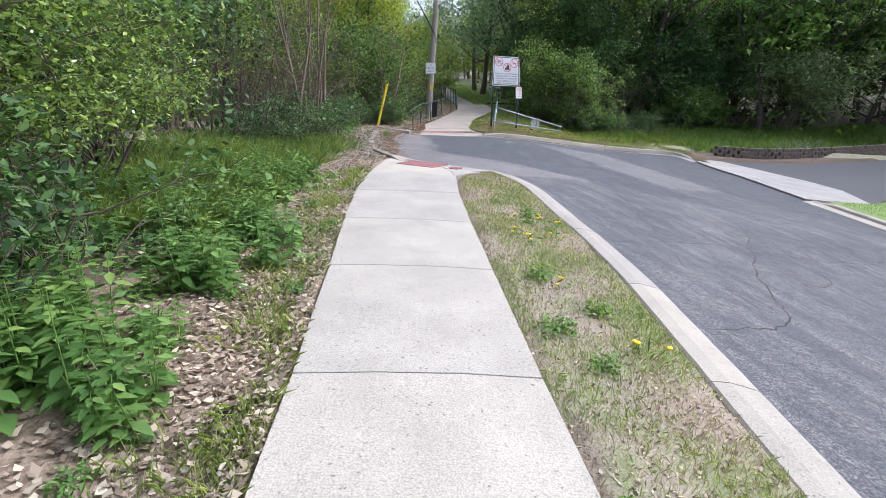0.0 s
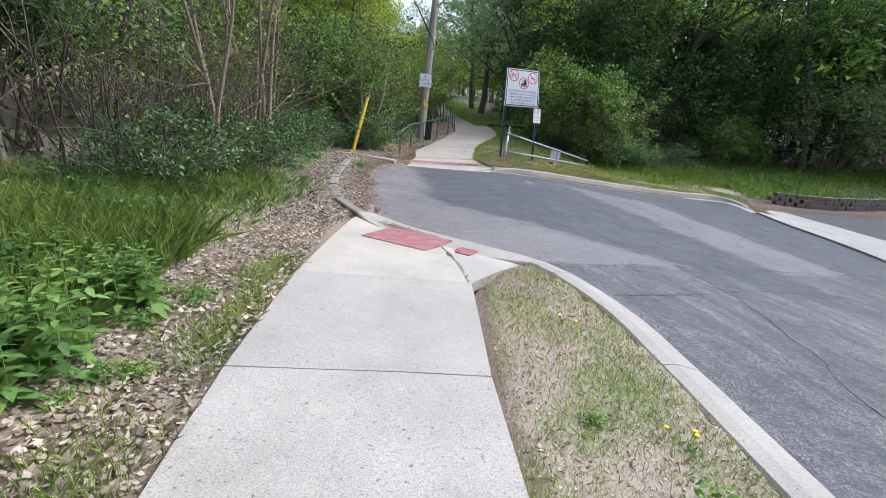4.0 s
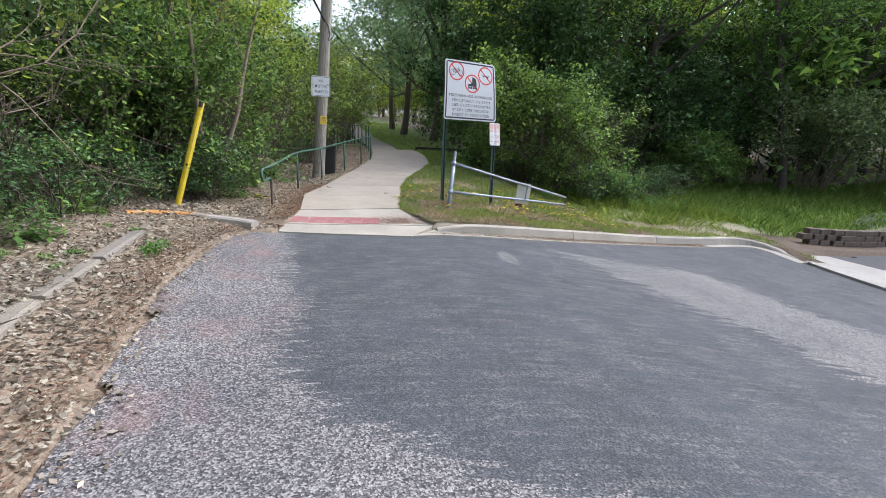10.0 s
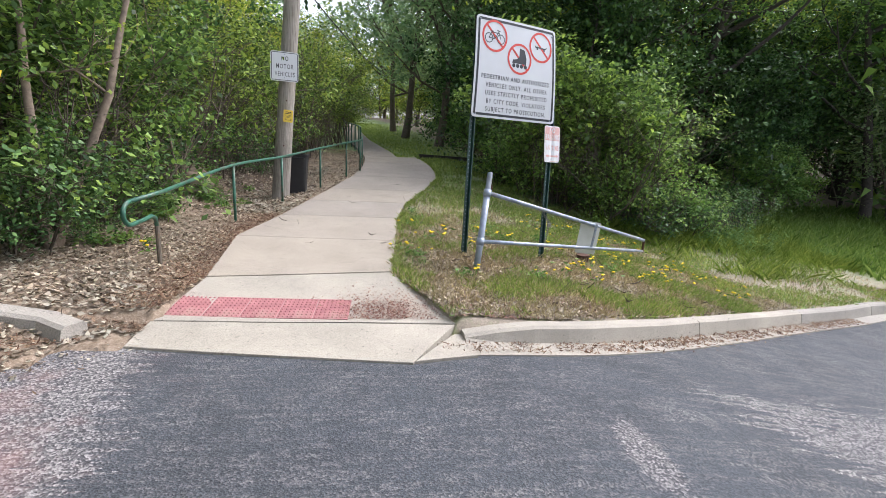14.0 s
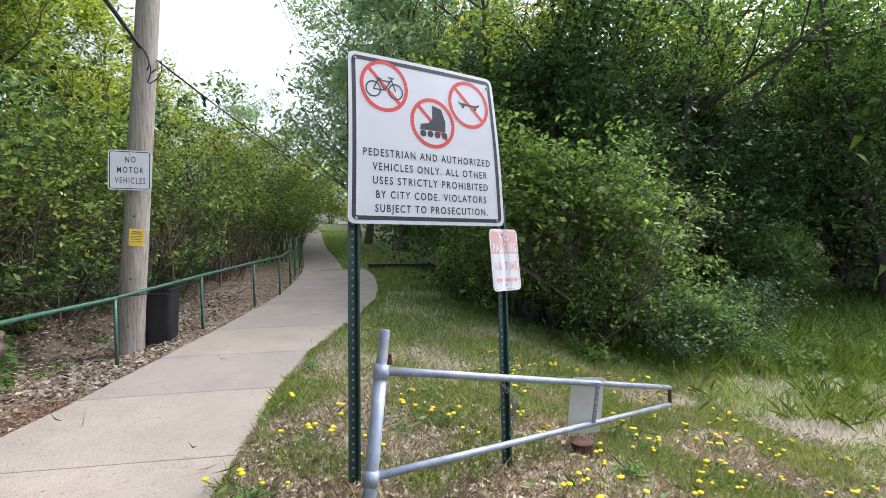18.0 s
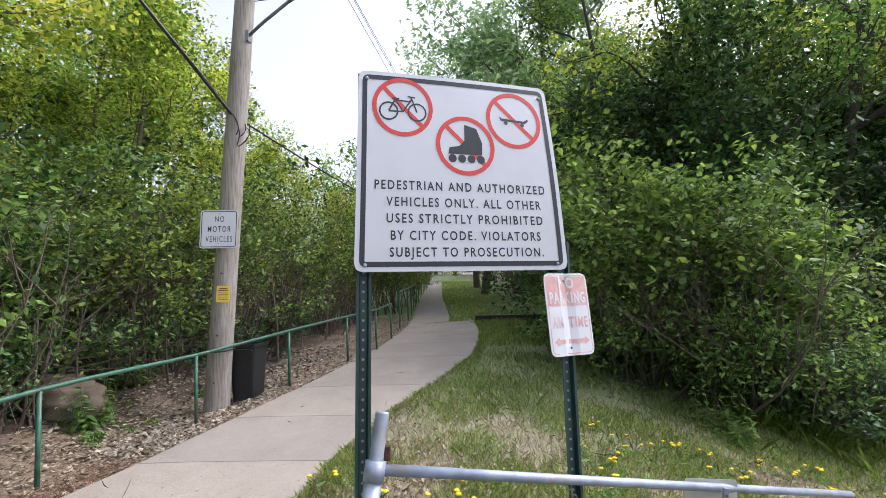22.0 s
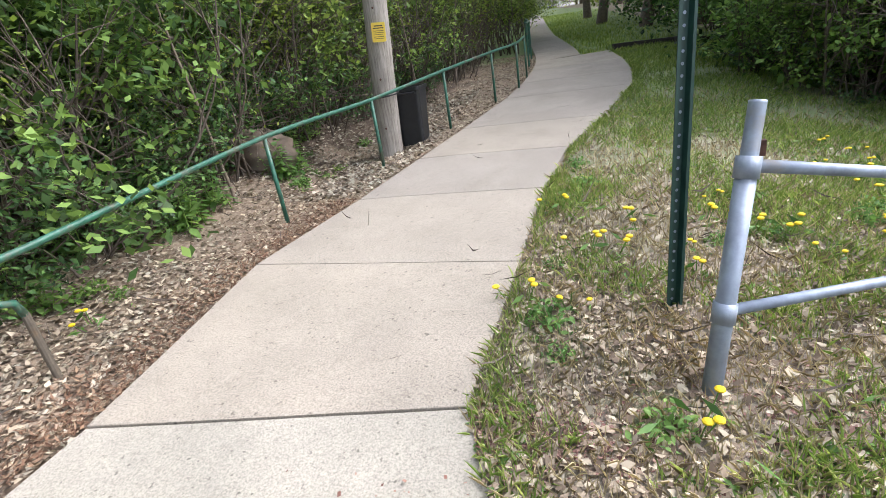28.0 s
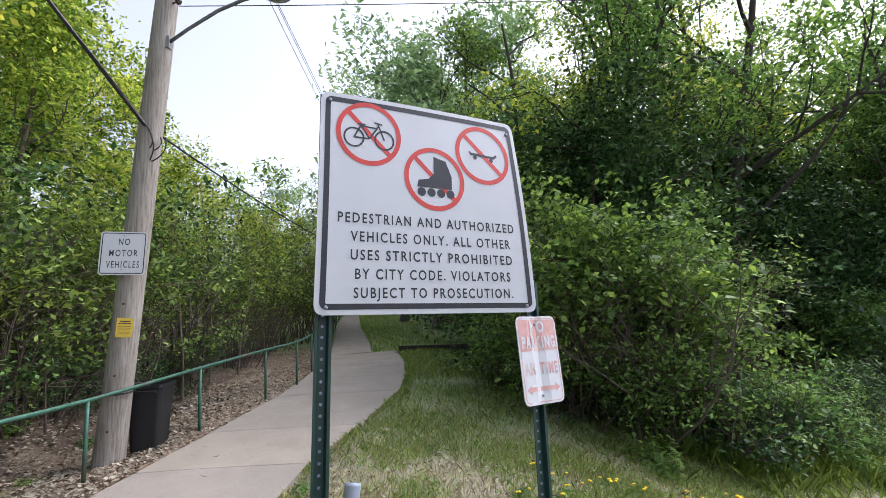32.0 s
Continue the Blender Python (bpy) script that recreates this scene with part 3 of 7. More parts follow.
def zone(x, y):
    """How far a place is leaf litter, verge grass or lawn."""
    walk_d = nearest(WALKLINE, x, y)[0]
    path_d = nearest(PATHLINE, x, y)[0]
    w = 0.35 * noise.noise(Vector((x * 1.3, y * 1.3, 0)))
    lit = gra = lawn = 0.0
    if y < 13.5 and x < 0.2 and walk_d < 2.3 + w:
        lit = 0.9
    if 11.5 < y < 22 and -5.2 + w < x < -1.0:
        lit = 0.95
    if x < 0.5 and 19 < y < 34 and path_d < 2.6 + w * 2:
        lit = 0.9
    if x > 0.2 and y < 11 and x < 2.2:
        gra = 0.85 if noise.noise(Vector((x * 1.1, y * 1.1, 5))) > -0.35 else 0.45
        lit, lawn = 0.75, max(0.0, 0.08 + 0.7 * noise.noise(Vector((x * 1.6, y * 1.6, 2))))
    if x > 0.4 and y > 19.5 and not (x > 9.4 and y < 24):
        gra, lit = 0.95, 0.4
        lawn = 0.55 * min(1.0, max(0.0, (y - 22.6) / 3.5 + w))
    if y > 34:
        gra, lawn = (1.0, 0.75) if path_d < 5.5 else (0.3, 0.0)
    if x > 10.7 and y < 15.8 + 0.45 * (x - 13.5):
        gra, lawn = 1.0, 1.0
    if x < -2.6 and 6.5 < y < 15:
        gra = 0.8
    if y > 26.5 + max(0, 0.25 * (x - 3)) and x > 4.2 and path_d > 5.5:
        gra, lawn = 0.25, 0.0
    return lit, gra, lawn


def build_ground():
    V = [(x, y, ground_z(x, y)) for y in GY for x in GX]
    nx = len(GX)
    F = [(j * nx + i, j * nx + i + 1, (j + 1) * nx + i + 1, (j + 1) * nx + i) for j in range(len(GY) - 1) for i in range(nx - 1)]
    me = mesh_np("ground", V, F)
    col = me.color_attributes.new("zone", "FLOAT_COLOR", "POINT")
    vals = np.ones((len(V), 4), np.float32)
    for k, (x, y, z) in enumerate(V):
        if -14 < x < 60 and -10 < y < 130:
            vals[k, :3] = zone(x, y)
        else:
            vals[k, :3] = (0.4, 0.3, 0)
    col.data.foreach_set("color", vals.ravel())
    tagged(part("ground", me, M_GROUND, smooth=True), "earth with grass and dry leaf litter", "ground", kind="structure")


def clipped_sheet(name, poly, material, dz, step=0.2):
    """A surface that follows the land inside a plan outline."""
    xs, ys = [p[0] for p in poly], [p[1] for p in poly]
    nx, ny = int((max(xs) - min(xs)) / step) + 2, int((max(ys) - min(ys)) / step) + 2
    X0, Y0 = min(xs) - step / 2, min(ys) - step / 2
    keep = {}
    F, V = [], []

    def vert(i, j):
        if (i, j) not in keep:
            x, y = X0 + i * step, Y0 + j * step
            if not inside(poly, x, y):
                _, x, y = nearest(poly, x, y, True)
            keep[i, j] = len(V)
            V.append((x, y, H(x, y) + dz))
        return keep[i, j]

    for j in range(ny):
        for i in range(nx):
            if inside(poly, X0 + (i + 0.5) * step, Y0 + (j + 0.5) * step):
                F.append((vert(i, j), vert(i + 1, j), vert(i + 1, j + 1), vert(i, j + 1)))
    return part(name, mesh_np(name, V, F), material, smooth=True)


def slab(name, outline, material, parent, top=0.02, thick=0.1, bevel=0.006, sub=3, far=None, top2=None, power=1.0):
    """A concrete panel: outline of four plan corners (left, right of one joint, right, left of the next)."""
    bm = bmesh.new()
    a, b, c, d = [Vector(p) for p in outline]
    n = sub
    rows = []
    for j in range(n + 1):
        row = []
        for i in range(n + 1):
            u, v = i / n, j / n
            e = d * (1 - u) + c * u
            if far:
                k = u * (len(far) - 1)
                i0 = min(int(k), len(far) - 2)
                e = Vector(far[i0]).lerp(Vector(far[i0 + 1]), k - i0)
            p = (a * (1 - u) + b * u) * (1 - v) + e * v
            row.append(bm.verts.new((p.x, p.y, H(p.x, p.y) + (top if top2 is None else top + (top2 - top) * v ** power))))
        rows.append(row)
    for j in range(n):
        for i in range(n):
            bm.faces.new((rows[j][i], rows[j][i + 1], rows[j + 1][i + 1], rows[j + 1][i]))
    es = [e for e in bm.edges if e.is_boundary]
    ext = bmesh.ops.extrude_edge_only(bm, edges=es)
    for v in [g for g in ext["geom"] if isinstance(g, bmesh.types.BMVert)]:
        v.co.z -= thick
    if bevel:
        bmesh.ops.bevel(bm, geom=es, offset=bevel, segments=2, affect="EDGES", profile=0.5)
    return part(name, bm, material, parent)


def inset(L, R, L2, R2, g=0.0045):
    """Leaves a joint between neighbours."""
    L, R, L2, R2 = (Vector((*p, 0)) for p in (L, R, L2, R2))
    f, f2 = (L2 - L).normalized() * g, (R2 - R).normalized() * g
    return [(L + f).to_2d(), (R + f2).to_2d(), (R2 - f2).to_2d(), (L2 - f).to_2d()]


def build_sidewalk():
    w = thing("sidewalk", label="pale grey concrete sidewalk of broad jointed panels", category="sidewalk", kind="structure")
    for s, e in zip(SIDEWALK, SIDEWALK[1:]):
        slab("panel", inset(s[:2], s[2:], e[:2], e[2:]), M_WALK, w, 0.025)
    # the apron that widens to the kerb, cracked into two pieces
    edge = [p for p in beside(dense(NEAR_KERB, 0.1), -0.016) if p[1] > 10.2]
    east = [p for p in edge if -0.285 < p[0] < 0.7]
    west = [p for p in edge if -1.7 < p[0] <= -0.30]
    yk = float(np.interp(-0.288, [p[0] for p in edge[::-1]], [p[1] for p in edge[::-1]]))
    west, east = [(-0.292, yk)] + west, east + [(-0.284, yk)]
    slab("panel", inset((-1.66, 9.66), (-0.042, 9.69), west[-1], west[0]), M_WALK, w, 0.016, top2=-0.05, power=3, sub=8, far=west[::-1])
    slab("panel", inset((-0.036, 9.7), (-0.01, 9.7), east[-1], east[0], 0.002), M_WALK, w, 0.012, top2=-0.052, power=3, bevel=0.004, sub=6, far=east[::-1])
    # earth and grit in the crack, widest by the small plate
    rng = random.Random(12)
    bm, prev = bmesh.new(), None
    for k in range(34):
        f = k / 33
        x, y = -0.039 - 0.25 * f + 0.02 * rng.uniform(-1, 1) + 0.03 * math.sin(7 * f), 9.72 + 1.46 * f
        wd = 0.003 + 0.004 * rng.random() + 0.03 * math.exp(-((f - 0.62) / 0.07) ** 2)
        z = H(x, y) + 0.022 - 0.066 * f ** 3
        row = [bm.verts.new((x - wd, y + 0.01, z)), bm.verts.new((x + wd, y - 0.01, z))]
        if prev:
            bm.faces.new((prev[0], prev[1], row[1], row[0]))
        prev = row
    part("crack", bm, M_CRACKDIRT, w, "crack filled with dirt")


def plate(parent, c, rz, nx, ny, size=0.3, lift=0.022, deep=1.0, slope=0.0):
    """Raised domes in a square grid on a red plate."""
    bm = bmesh.new()
    box(bm, (0, 0, 0), (size, size, 0.02), bevel=0.003)
    n = 8
    for i in range(n):
        for j in range(n):
            x, y = ((i + 0.5) / n - 0.5) * size, ((j + 0.5) / n - 0.5) * size
            r = size / n * 0.30
            lo = [bm.verts.new((x + r * math.cos(k * 1.0472), y + r * math.sin(k * 1.0472), 0.0095)) for k in range(6)]
            hi = [bm.verts.new((x + r * 0.6 * math.cos(k * 1.0472), y + r * 0.6 * math.sin(k * 1.0472), 0.0155)) for k in range(6)]
            bm.faces.new(hi)
            for k in range(6):
                bm.faces.new((lo[k], lo[(k + 1) % 6], hi[(k + 1) % 6], hi[k]))
    first = part("tile", bm, M_TACTILE)
    me = first.data
    bpy.data.objects.remove(first)
    for i in range(nx):
        for j in range(ny):
            p = Vector(c) + Matrix.Rotation(rz, 2) @ Vector(((i - (nx - 1) / 2) * (size + 0.004), (j - (ny - 1) / 2) * (size + 0.004)))
            t = new("tile", me)
            t.parent = parent
            e = 0.1
            t.location = (p.x, p.y, H(p.x, p.y) + lift)
            gx = (H(p.x + e, p.y) - H(p.x - e, p.y)) / (2 * e)
            gy = (H(p.x, p.y + e) - H(p.x, p.y - e)) / (2 * e) + slope
            t.scale = (1, deep, 1)
            t.rotation_euler = (Matrix.Rotation(math.atan(gy), 3, "X") @ Matrix.Rotation(-math.atan(gx), 3, "Y") @ Matrix.Rotation(rz, 3, "Z")).to_euler()


def build_tactiles():
    a = thing("tactile_paving", label="worn red domed warning tiles set in the sidewalk's end", category="tactile paving", kind="structure")
    plate(a, (-0.755, 11.22), math.atan2(-0.48, 0.83), 3, 2, 0.315, 0.001)
    plate(a, (-0.035, 10.87), math.atan2(-0.45, 0.81), 1, 1, 0.235, -0.013)
    # the broken corner beside the small plate: pale rubble and grit
    rng = random.Random(44)
    for outline in (((-0.31, 10.99), (-0.255, 11.0), (-0.20, 10.93), (-0.215, 10.80), (-0.265, 10.83)), ((-0.19, 10.92), (-0.15, 10.86), (-0.165, 10.77), (-0.205, 10.79)), ((-0.25, 10.81), (-0.205, 10.775), (-0.16, 10.75), (-0.175, 10.68), (-0.225, 10.72))):
        bm = bmesh.new()
        lo = [bm.verts.new((x, y, H(x, y) - 0.06)) for x, y in outline[::-1]]
        hi = [bm.verts.new((x + rng.uniform(-0.006, 0.006), y, H(x, y) + 0.0015 - 0.02 * (y - 10.7) + rng.uniform(-0.003, 0.003))) for x, y in outline[::-1]]
        bm.faces.new(hi)
        for k in range(len(lo)):
            m = (k + 1) % len(lo)
            bm.faces.new((lo[k], lo[m], hi[m], hi[k]))
        part("rubble", bm, M_STONEPALE, a, "pale broken concrete")
    b = thing("tactile_paving", label="worn red domed warning tiles at the path's foot", category="tactile paving", kind="structure")
    plate(b, (-0.58, 19.84), math.atan2(-0.05, 1.3), 5, 1, 0.285, -0.036, 1.42, 0.07)


def kerb(name, line, parent, drop=(), pan=0.30, top=0.16, side=1.0, painted=None, sink=0.0, length=2.6, gap=0.007, fall=0.0, flare=0.0):
    """A kerb with its gutter pan, cast in lengths. side: which way the road lies. drop: stretches where it dips to the road."""
    P = smooth_line([(x, y, 0) for x, y in line], 0.25)
    acc, cuts = 0.0, [0]
    for i in range(1, len(P)):
        acc += (P[i] - P[i - 1]).length
        if acc > length:
            cuts.append(i)
            acc = 0.0
    if len(P) - 1 - cuts[-1] < 3 and len(cuts) > 1:
        cuts[-1] = len(P) - 1
    else:
        cuts.append(len(P) - 1)
    for a, b in zip(cuts, cuts[1:]):
        bm = bmesh.new()
        rows = []
        for i in range(a, b + 1):
            p = P[i].copy()
            d = (P[min(i + 1, len(P) - 1)] - P[max(i - 1, 0)]).normalized()
            nrm = Vector((d.y, -d.x, 0)) * side
            if i == a and a:
                p = p + d * gap
            if i == b and b < len(P) - 1:
                p = p - d * gap
            low = max([min(1, max(0, 1 - (abs(p.y - cy) + abs(p.x - cx) - cr) / 0.5)) for cx, cy, cr in drop] or [0])
            zt = H(p.x, p.y) + 0.015 - sink * (1 + noise.noise(p * 0.9)) - low * (STEP - 0.045)
            wide, dip = top + flare * low, fall * (1 - low)
            q = p + nrm * (wide + pan)
            zr = H(q.x, q.y) - STEP
            wv = 0.008 * noise.noise(p * 2.1)
            prof = [(-0.0, -0.16), (0.0, -0.02 + wv), (0.02, 0.0 + wv), (wide * 0.4, wv - 0.12 * dip), (wide - 0.035, wv - dip), (wide - 0.005, -0.02 + wv - dip)]
            row = [bm.verts.new((p.x + nrm.x * o, p.y + nrm.y * o, zt + h)) for o, h in prof]
            for o, h in ((wide + 0.025, 0.022), (wide + pan, 0.012), (wide + pan, -0.1)) if pan else ((wide + 0.02, 0.0), (wide + 0.02, -0.06)):
                row.append(bm.verts.new((p.x + nrm.x * o, p.y + nrm.y * o, min(zr + h, zt - 0.015 - dip) if h > -0.05 else zr + h)))
            rows.append(row)
        for r, s in zip(rows, rows[1:]):
            for k in range(len(r) - 1):
                bm.faces.new((r[k], r[k + 1], s[k + 1], s[k]))
        bm.faces.new(rows[0])
        bm.faces.new(rows[-1][::-1])
        part("kerb_stone", bm, painted or M_KERB, parent)


def build_kerbs():
    k = thing("kerb", label="worn pale concrete kerb and gutter along the road", category="kerb", kind="structure")
    kerb("kerb", NEAR_KERB, k, top=0.35, pan=0.0, fall=0.055, flare=0.12, length=1.7, gap=0.005, drop=[(-0.6, 11.4, 1.5)])
    k2 = thing("kerb", label="weathered low concrete kerb sunk in dead leaves", category="kerb", kind="structure")
    kerb("kerb", LEFT_KERB, k2, pan=0.0, top=0.17, painted=M_OLDKERB, sink=0.004, length=1.1, gap=0.05)
    k3 = thing("kerb", label="short concrete kerb with worn yellow and orange paint", category="kerb", kind="structure")
    kerb("kerb", END_KERB[:3], k3, pan=0.0, top=0.18, painted=M_ORANGEPAINT)
    kerb("kerb", END_KERB[2:], k3, pan=0.0, top=0.18)
    k4 = thing("kerb", label="pale concrete kerb and gutter at the road's end", category="kerb", kind="structure")
    kerb("kerb", FAR_KERB, k4, pan=0.24, drop=[(10.35, 21.6, 0.5), (0.95, 19.4, 0.25)])
    k5 = thing("kerb", label="pale concrete kerb with an orange mark by the lawn", category="kerb", kind="structure")
    kerb("kerb", EAST_KERB, k5, drop=[(10.75, 15.0, 0.4)])
    p = thing("driveway_apron", label="pale concrete driveway apron of jointed slabs", category="driveway", kind="structure")
    A = [(10.2, 21.4, 11.4, 22.5), (10.25, 19.7, 12.5, 20.9), (10.35, 18.1, 13.0, 19.0), (10.4, 16.6, 13.2, 17.2), (10.5, 15.1, 12.6, 15.1)]
    for s, e in zip(A, A[1:]):
        slab("panel", inset(s[:2], s[2:], e[:2], e[2:]), M_DRIVE, p, -0.07, 0.08)


def build_pathway():
    w = thing("path", label="tan-grey concrete path climbing between grass and railing", category="path", kind="structure")
    # the ramp panel that flares to the kerb
    slab("panel", inset((-1.40, 19.22), (0.62, 18.95), (-1.36, 19.57), (1.02, 19.55), 0.003), M_KERB, w, -0.112, 0.1, top2=-0.055)
    slab("panel", inset((-1.34, 19.57), (1.03, 19.56), (-1.24, 20.52), (0.53, 20.80)), M_KERB, w, -0.05, top2=0.022)
    slab("panel", [Vector(q) for q in ((0.64, 18.965), (1.12, 19.08), (1.11, 19.47), (1.045, 19.53))], M_KERB, w, -0.108, 0.1, bevel=0.004)
    for s, e in zip(PATHWAY, PATHWAY[1:]):
        slab("panel", inset(s[:2], s[2:], e[:2], e[2:], 0.004), M_PATH, w, 0.03, sub=4)
    for s, e in zip(FARPATH, FARPATH[1:]):
        slab("panel", inset(s[:2], s[2:], e[:2], e[2:], 0.003), M_PATH, w, 0.025, sub=5)


def cracks():
    """Dark open cracks wandering over the asphalt."""
    rng = random.Random(3)
    t = thing("road_crack", label="dark open cracks wandering across the asphalt", category="crack", kind="structure")
    runs = [((1.33, 11.2), (2.46, 11.95), (4.0, 12.8), (6.0, 13.8), (8.9, 15.0)), ((1.6, 10.4), (2.6, 10.9), (4.4, 12.0), (7.2, 13.0), (9.1, 13.2)), ((2.3, 7.2), (4.2, 8.2), (6.6, 8.6), (8.9, 9.4)),
            ((2.35, 4.6), (3.6, 5.3), (4.4, 7.2), (5.6, 9.6)), ((4.4, 7.2), (5.2, 7.0), (5.7, 7.6), (5.5, 8.3), (4.9, 8.2)), ((3.3, 12.5), (3.6, 11.0), (3.4, 9.0), (3.1, 6.6))]
    for run in runs:
        P = smooth_line([(x, y, 0) for x, y in run], 0.12)
        bm = bmesh.new()
        prev = None
        for i, p in enumerate(P):
            d = (P[min(i + 1, len(P) - 1)] - P[max(i - 1, 0)]).normalized()
            n = Vector((d.y, -d.x, 0))
            q = p + n * (0.09 * noise.noise(p * 1.7) + 0.03 * rng.uniform(-1, 1))
            w = 0.004 + 0.010 * max(0.0, noise.noise(p * 2.3 + Vector((9, 0, 0))) + 0.35)
            a, b = q + n * w, q - n * w
            row = [bm.verts.new((v.x, v.y, H(v.x, v.y) - STEP + 0.004)) for v in (a, b)]
            if prev:
                bm.faces.new((prev[0], prev[1], row[1], row[0]))
            prev = row
        part("crack", bm, M_CRACK, t)


build_ground()
cracks()
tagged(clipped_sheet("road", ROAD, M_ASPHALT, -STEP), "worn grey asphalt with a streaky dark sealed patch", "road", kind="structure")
tagged(clipped_sheet("driveway", DRIVE, M_DRIVEASPHALT, -STEP + 0.04, 0.4), "dark asphalt driveway", "driveway", kind="structure")
build_sidewalk()
build_tactiles()
build_kerbs()
build_pathway()


# ---- signs ----
def flat_shape(bm, pts, put, mat_index=0):
    """A flat polygon, laid on a surface by put(u, v)."""
    f = bm.faces.new([bm.verts.new(put(u, v)) for u, v in pts])
    f.material_index = mat_index
    return f


def ring(bm, c, r0, r1, put, seg=48):
    for i in range(seg):
        a, b = 2 * math.pi * i / seg, 2 * math.pi * (i + 1) / seg
        flat_shape(bm, [(c[0] + r * math.cos(t), c[1] + r * math.sin(t)) for r, t in ((r0, a), (r1, a), (r1, b), (r0, b))], put)


def bar2(bm, a, b, w, put):
    a, b = Vector(a), Vector(b)
    n = (b - a).normalized()
    n = Vector((-n.y, n.x)) * w / 2
    k = 6
    for i in range(k):
        p, q = a.lerp(b, i / k), a.lerp(b, (i + 1) / k)
        flat_shape(bm, [p + n, q + n, q - n, p - n], put)


def disc(bm, c, r, put, seg=14):
    flat_shape(bm, [(c[0] + r * math.cos(2 * math.pi * i / seg), c[1] + r * math.sin(2 * math.pi * i / seg)) for i in range(seg)], put)


def letters(text, size, put, align="CENTER", at=(0, 0), width=None, bold=0.0):
    """Words in the built-in font, laid on a surface by put(u, v), as one mesh."""
    cu = bpy.data.curves.new("words", "FONT")
    cu.body, cu.size, cu.align_x, cu.space_character = text, size, align, 1.3
    cu.offset = bold
    cu.resolution_u = 3
    ob = new("words", cu)
    dg = bpy.context.evaluated_depsgraph_get()
    dg.update()
    me = bpy.data.meshes.new_from_object(ob.evaluated_get(dg))
    bpy.data.objects.remove(ob)
    xs = [v.co.x for v in me.vertices]
    k = width / (max(xs) - min(xs)) if width else 1.0
    mid = (max(xs) + min(xs)) / 2
    for v in me.vertices:
        v.co = put(at[0] + (v.co.x - mid) * k, at[1] + v.co.y)
    return me


def lettering(text, material, parent, label, size, put, at, width, bold):
    """Each letter a part of its own on its sign."""
    me = letters(text, size, put, at=at, width=width, bold=bold)
    bm = bmesh.new()
    bm.from_mesh(me)
    left = set(bm.verts)
    while left:
        todo, seen = [left.pop()], []
        while todo:
            v = todo.pop()
            seen.append(v)
            for e in v.link_edges:
                o = e.other_vert(v)
                if o in left:
                    left.discard(o)
                    todo.append(o)
        faces = {f for v in seen for f in v.link_faces}
        one, vm = bmesh.new(), {}
        for v in seen:
            vm[v] = one.verts.new(v.co)
        for f in faces:
            one.faces.new([vm[v] for v in f.verts])
        part("letter", one, material, parent, label)
    bm.free()


def rounded(w, h, r, k=6):
    out = []
    for cx, cy, a0 in ((w / 2 - r, h / 2 - r, 0), (-w / 2 + r, h / 2 - r, 90), (-w / 2 + r, -h / 2 + r, 180), (w / 2 - r, -h / 2 + r, 270)):
        for i in range(k + 1):
            a = radians(a0 + 90 * i / k)
            out.append((cx + r * math.cos(a), cy + r * math.sin(a)))
    return out


def sheet(w, h, r, put, thick=0.004, rows=16):
    """A sign's metal sheet with rounded corners, cut in rows so that it can bow."""
    bm = bmesh.new()
    out = rounded(w, h, r)

    def half(v):
        e = h / 2 - abs(v)
        return w / 2 if e >= r else w / 2 - r + math.sqrt(max(r * r - (r - e) ** 2, 0))
    vs = [-h / 2, -h / 2 + r * 0.15, -h / 2 + r * 0.4, -h / 2 + r] + [-h / 2 + r + (h - 2 * r) * i / rows for i in range(1, rows)] + [h / 2 - r, h / 2 - r * 0.4, h / 2 - r * 0.15, h / 2]
    cols = 6
    grid = [[[bm.verts.new(put(half(v) * (2 * i / cols - 1), v, d)) for i in range(cols + 1)] for v in vs] for d in (0.0, -thick)]
    for g in (0, 1):
        for j in range(len(vs) - 1):
            for i in range(cols):
                bm.faces.new((grid[g][j][i], grid[g][j][i + 1], grid[g][j + 1][i + 1], grid[g][j + 1][i]))
    for j in range(len(vs) - 1):
        for i in (0, cols):
            bm.faces.new((grid[0][j][i], grid[0][j + 1][i], grid[1][j + 1][i], grid[1][j][i]))
    for j in (0, len(vs) - 1):
        for i in range(cols):
            bm.faces.new((grid[0][j][i], grid[0][j][i + 1], grid[1][j][i + 1], grid[1][j][i]))
    return bm


def border(w, h, r, put, t):
    """A printed frame line of width t."""
    bm = bmesh.new()
    a, b = rounded(w, h, r), rounded(w - 2 * t, h - 2 * t, max(r - t, 0.004))
    n = len(a)
    for i in range(n):
        j = (i + 1) % n
        k = max(1, int((Vector(a[i]) - Vector(a[j])).length / 0.06))
        for s in range(k):
            f = lambda P, q: Vector(P[i]).lerp(Vector(P[j]), q)  # noqa: E731
            flat_shape(bm, [f(a, s / k), f(a, (s + 1) / k), f(b, (s + 1) / k), f(b, s / k)], put)
    return bm


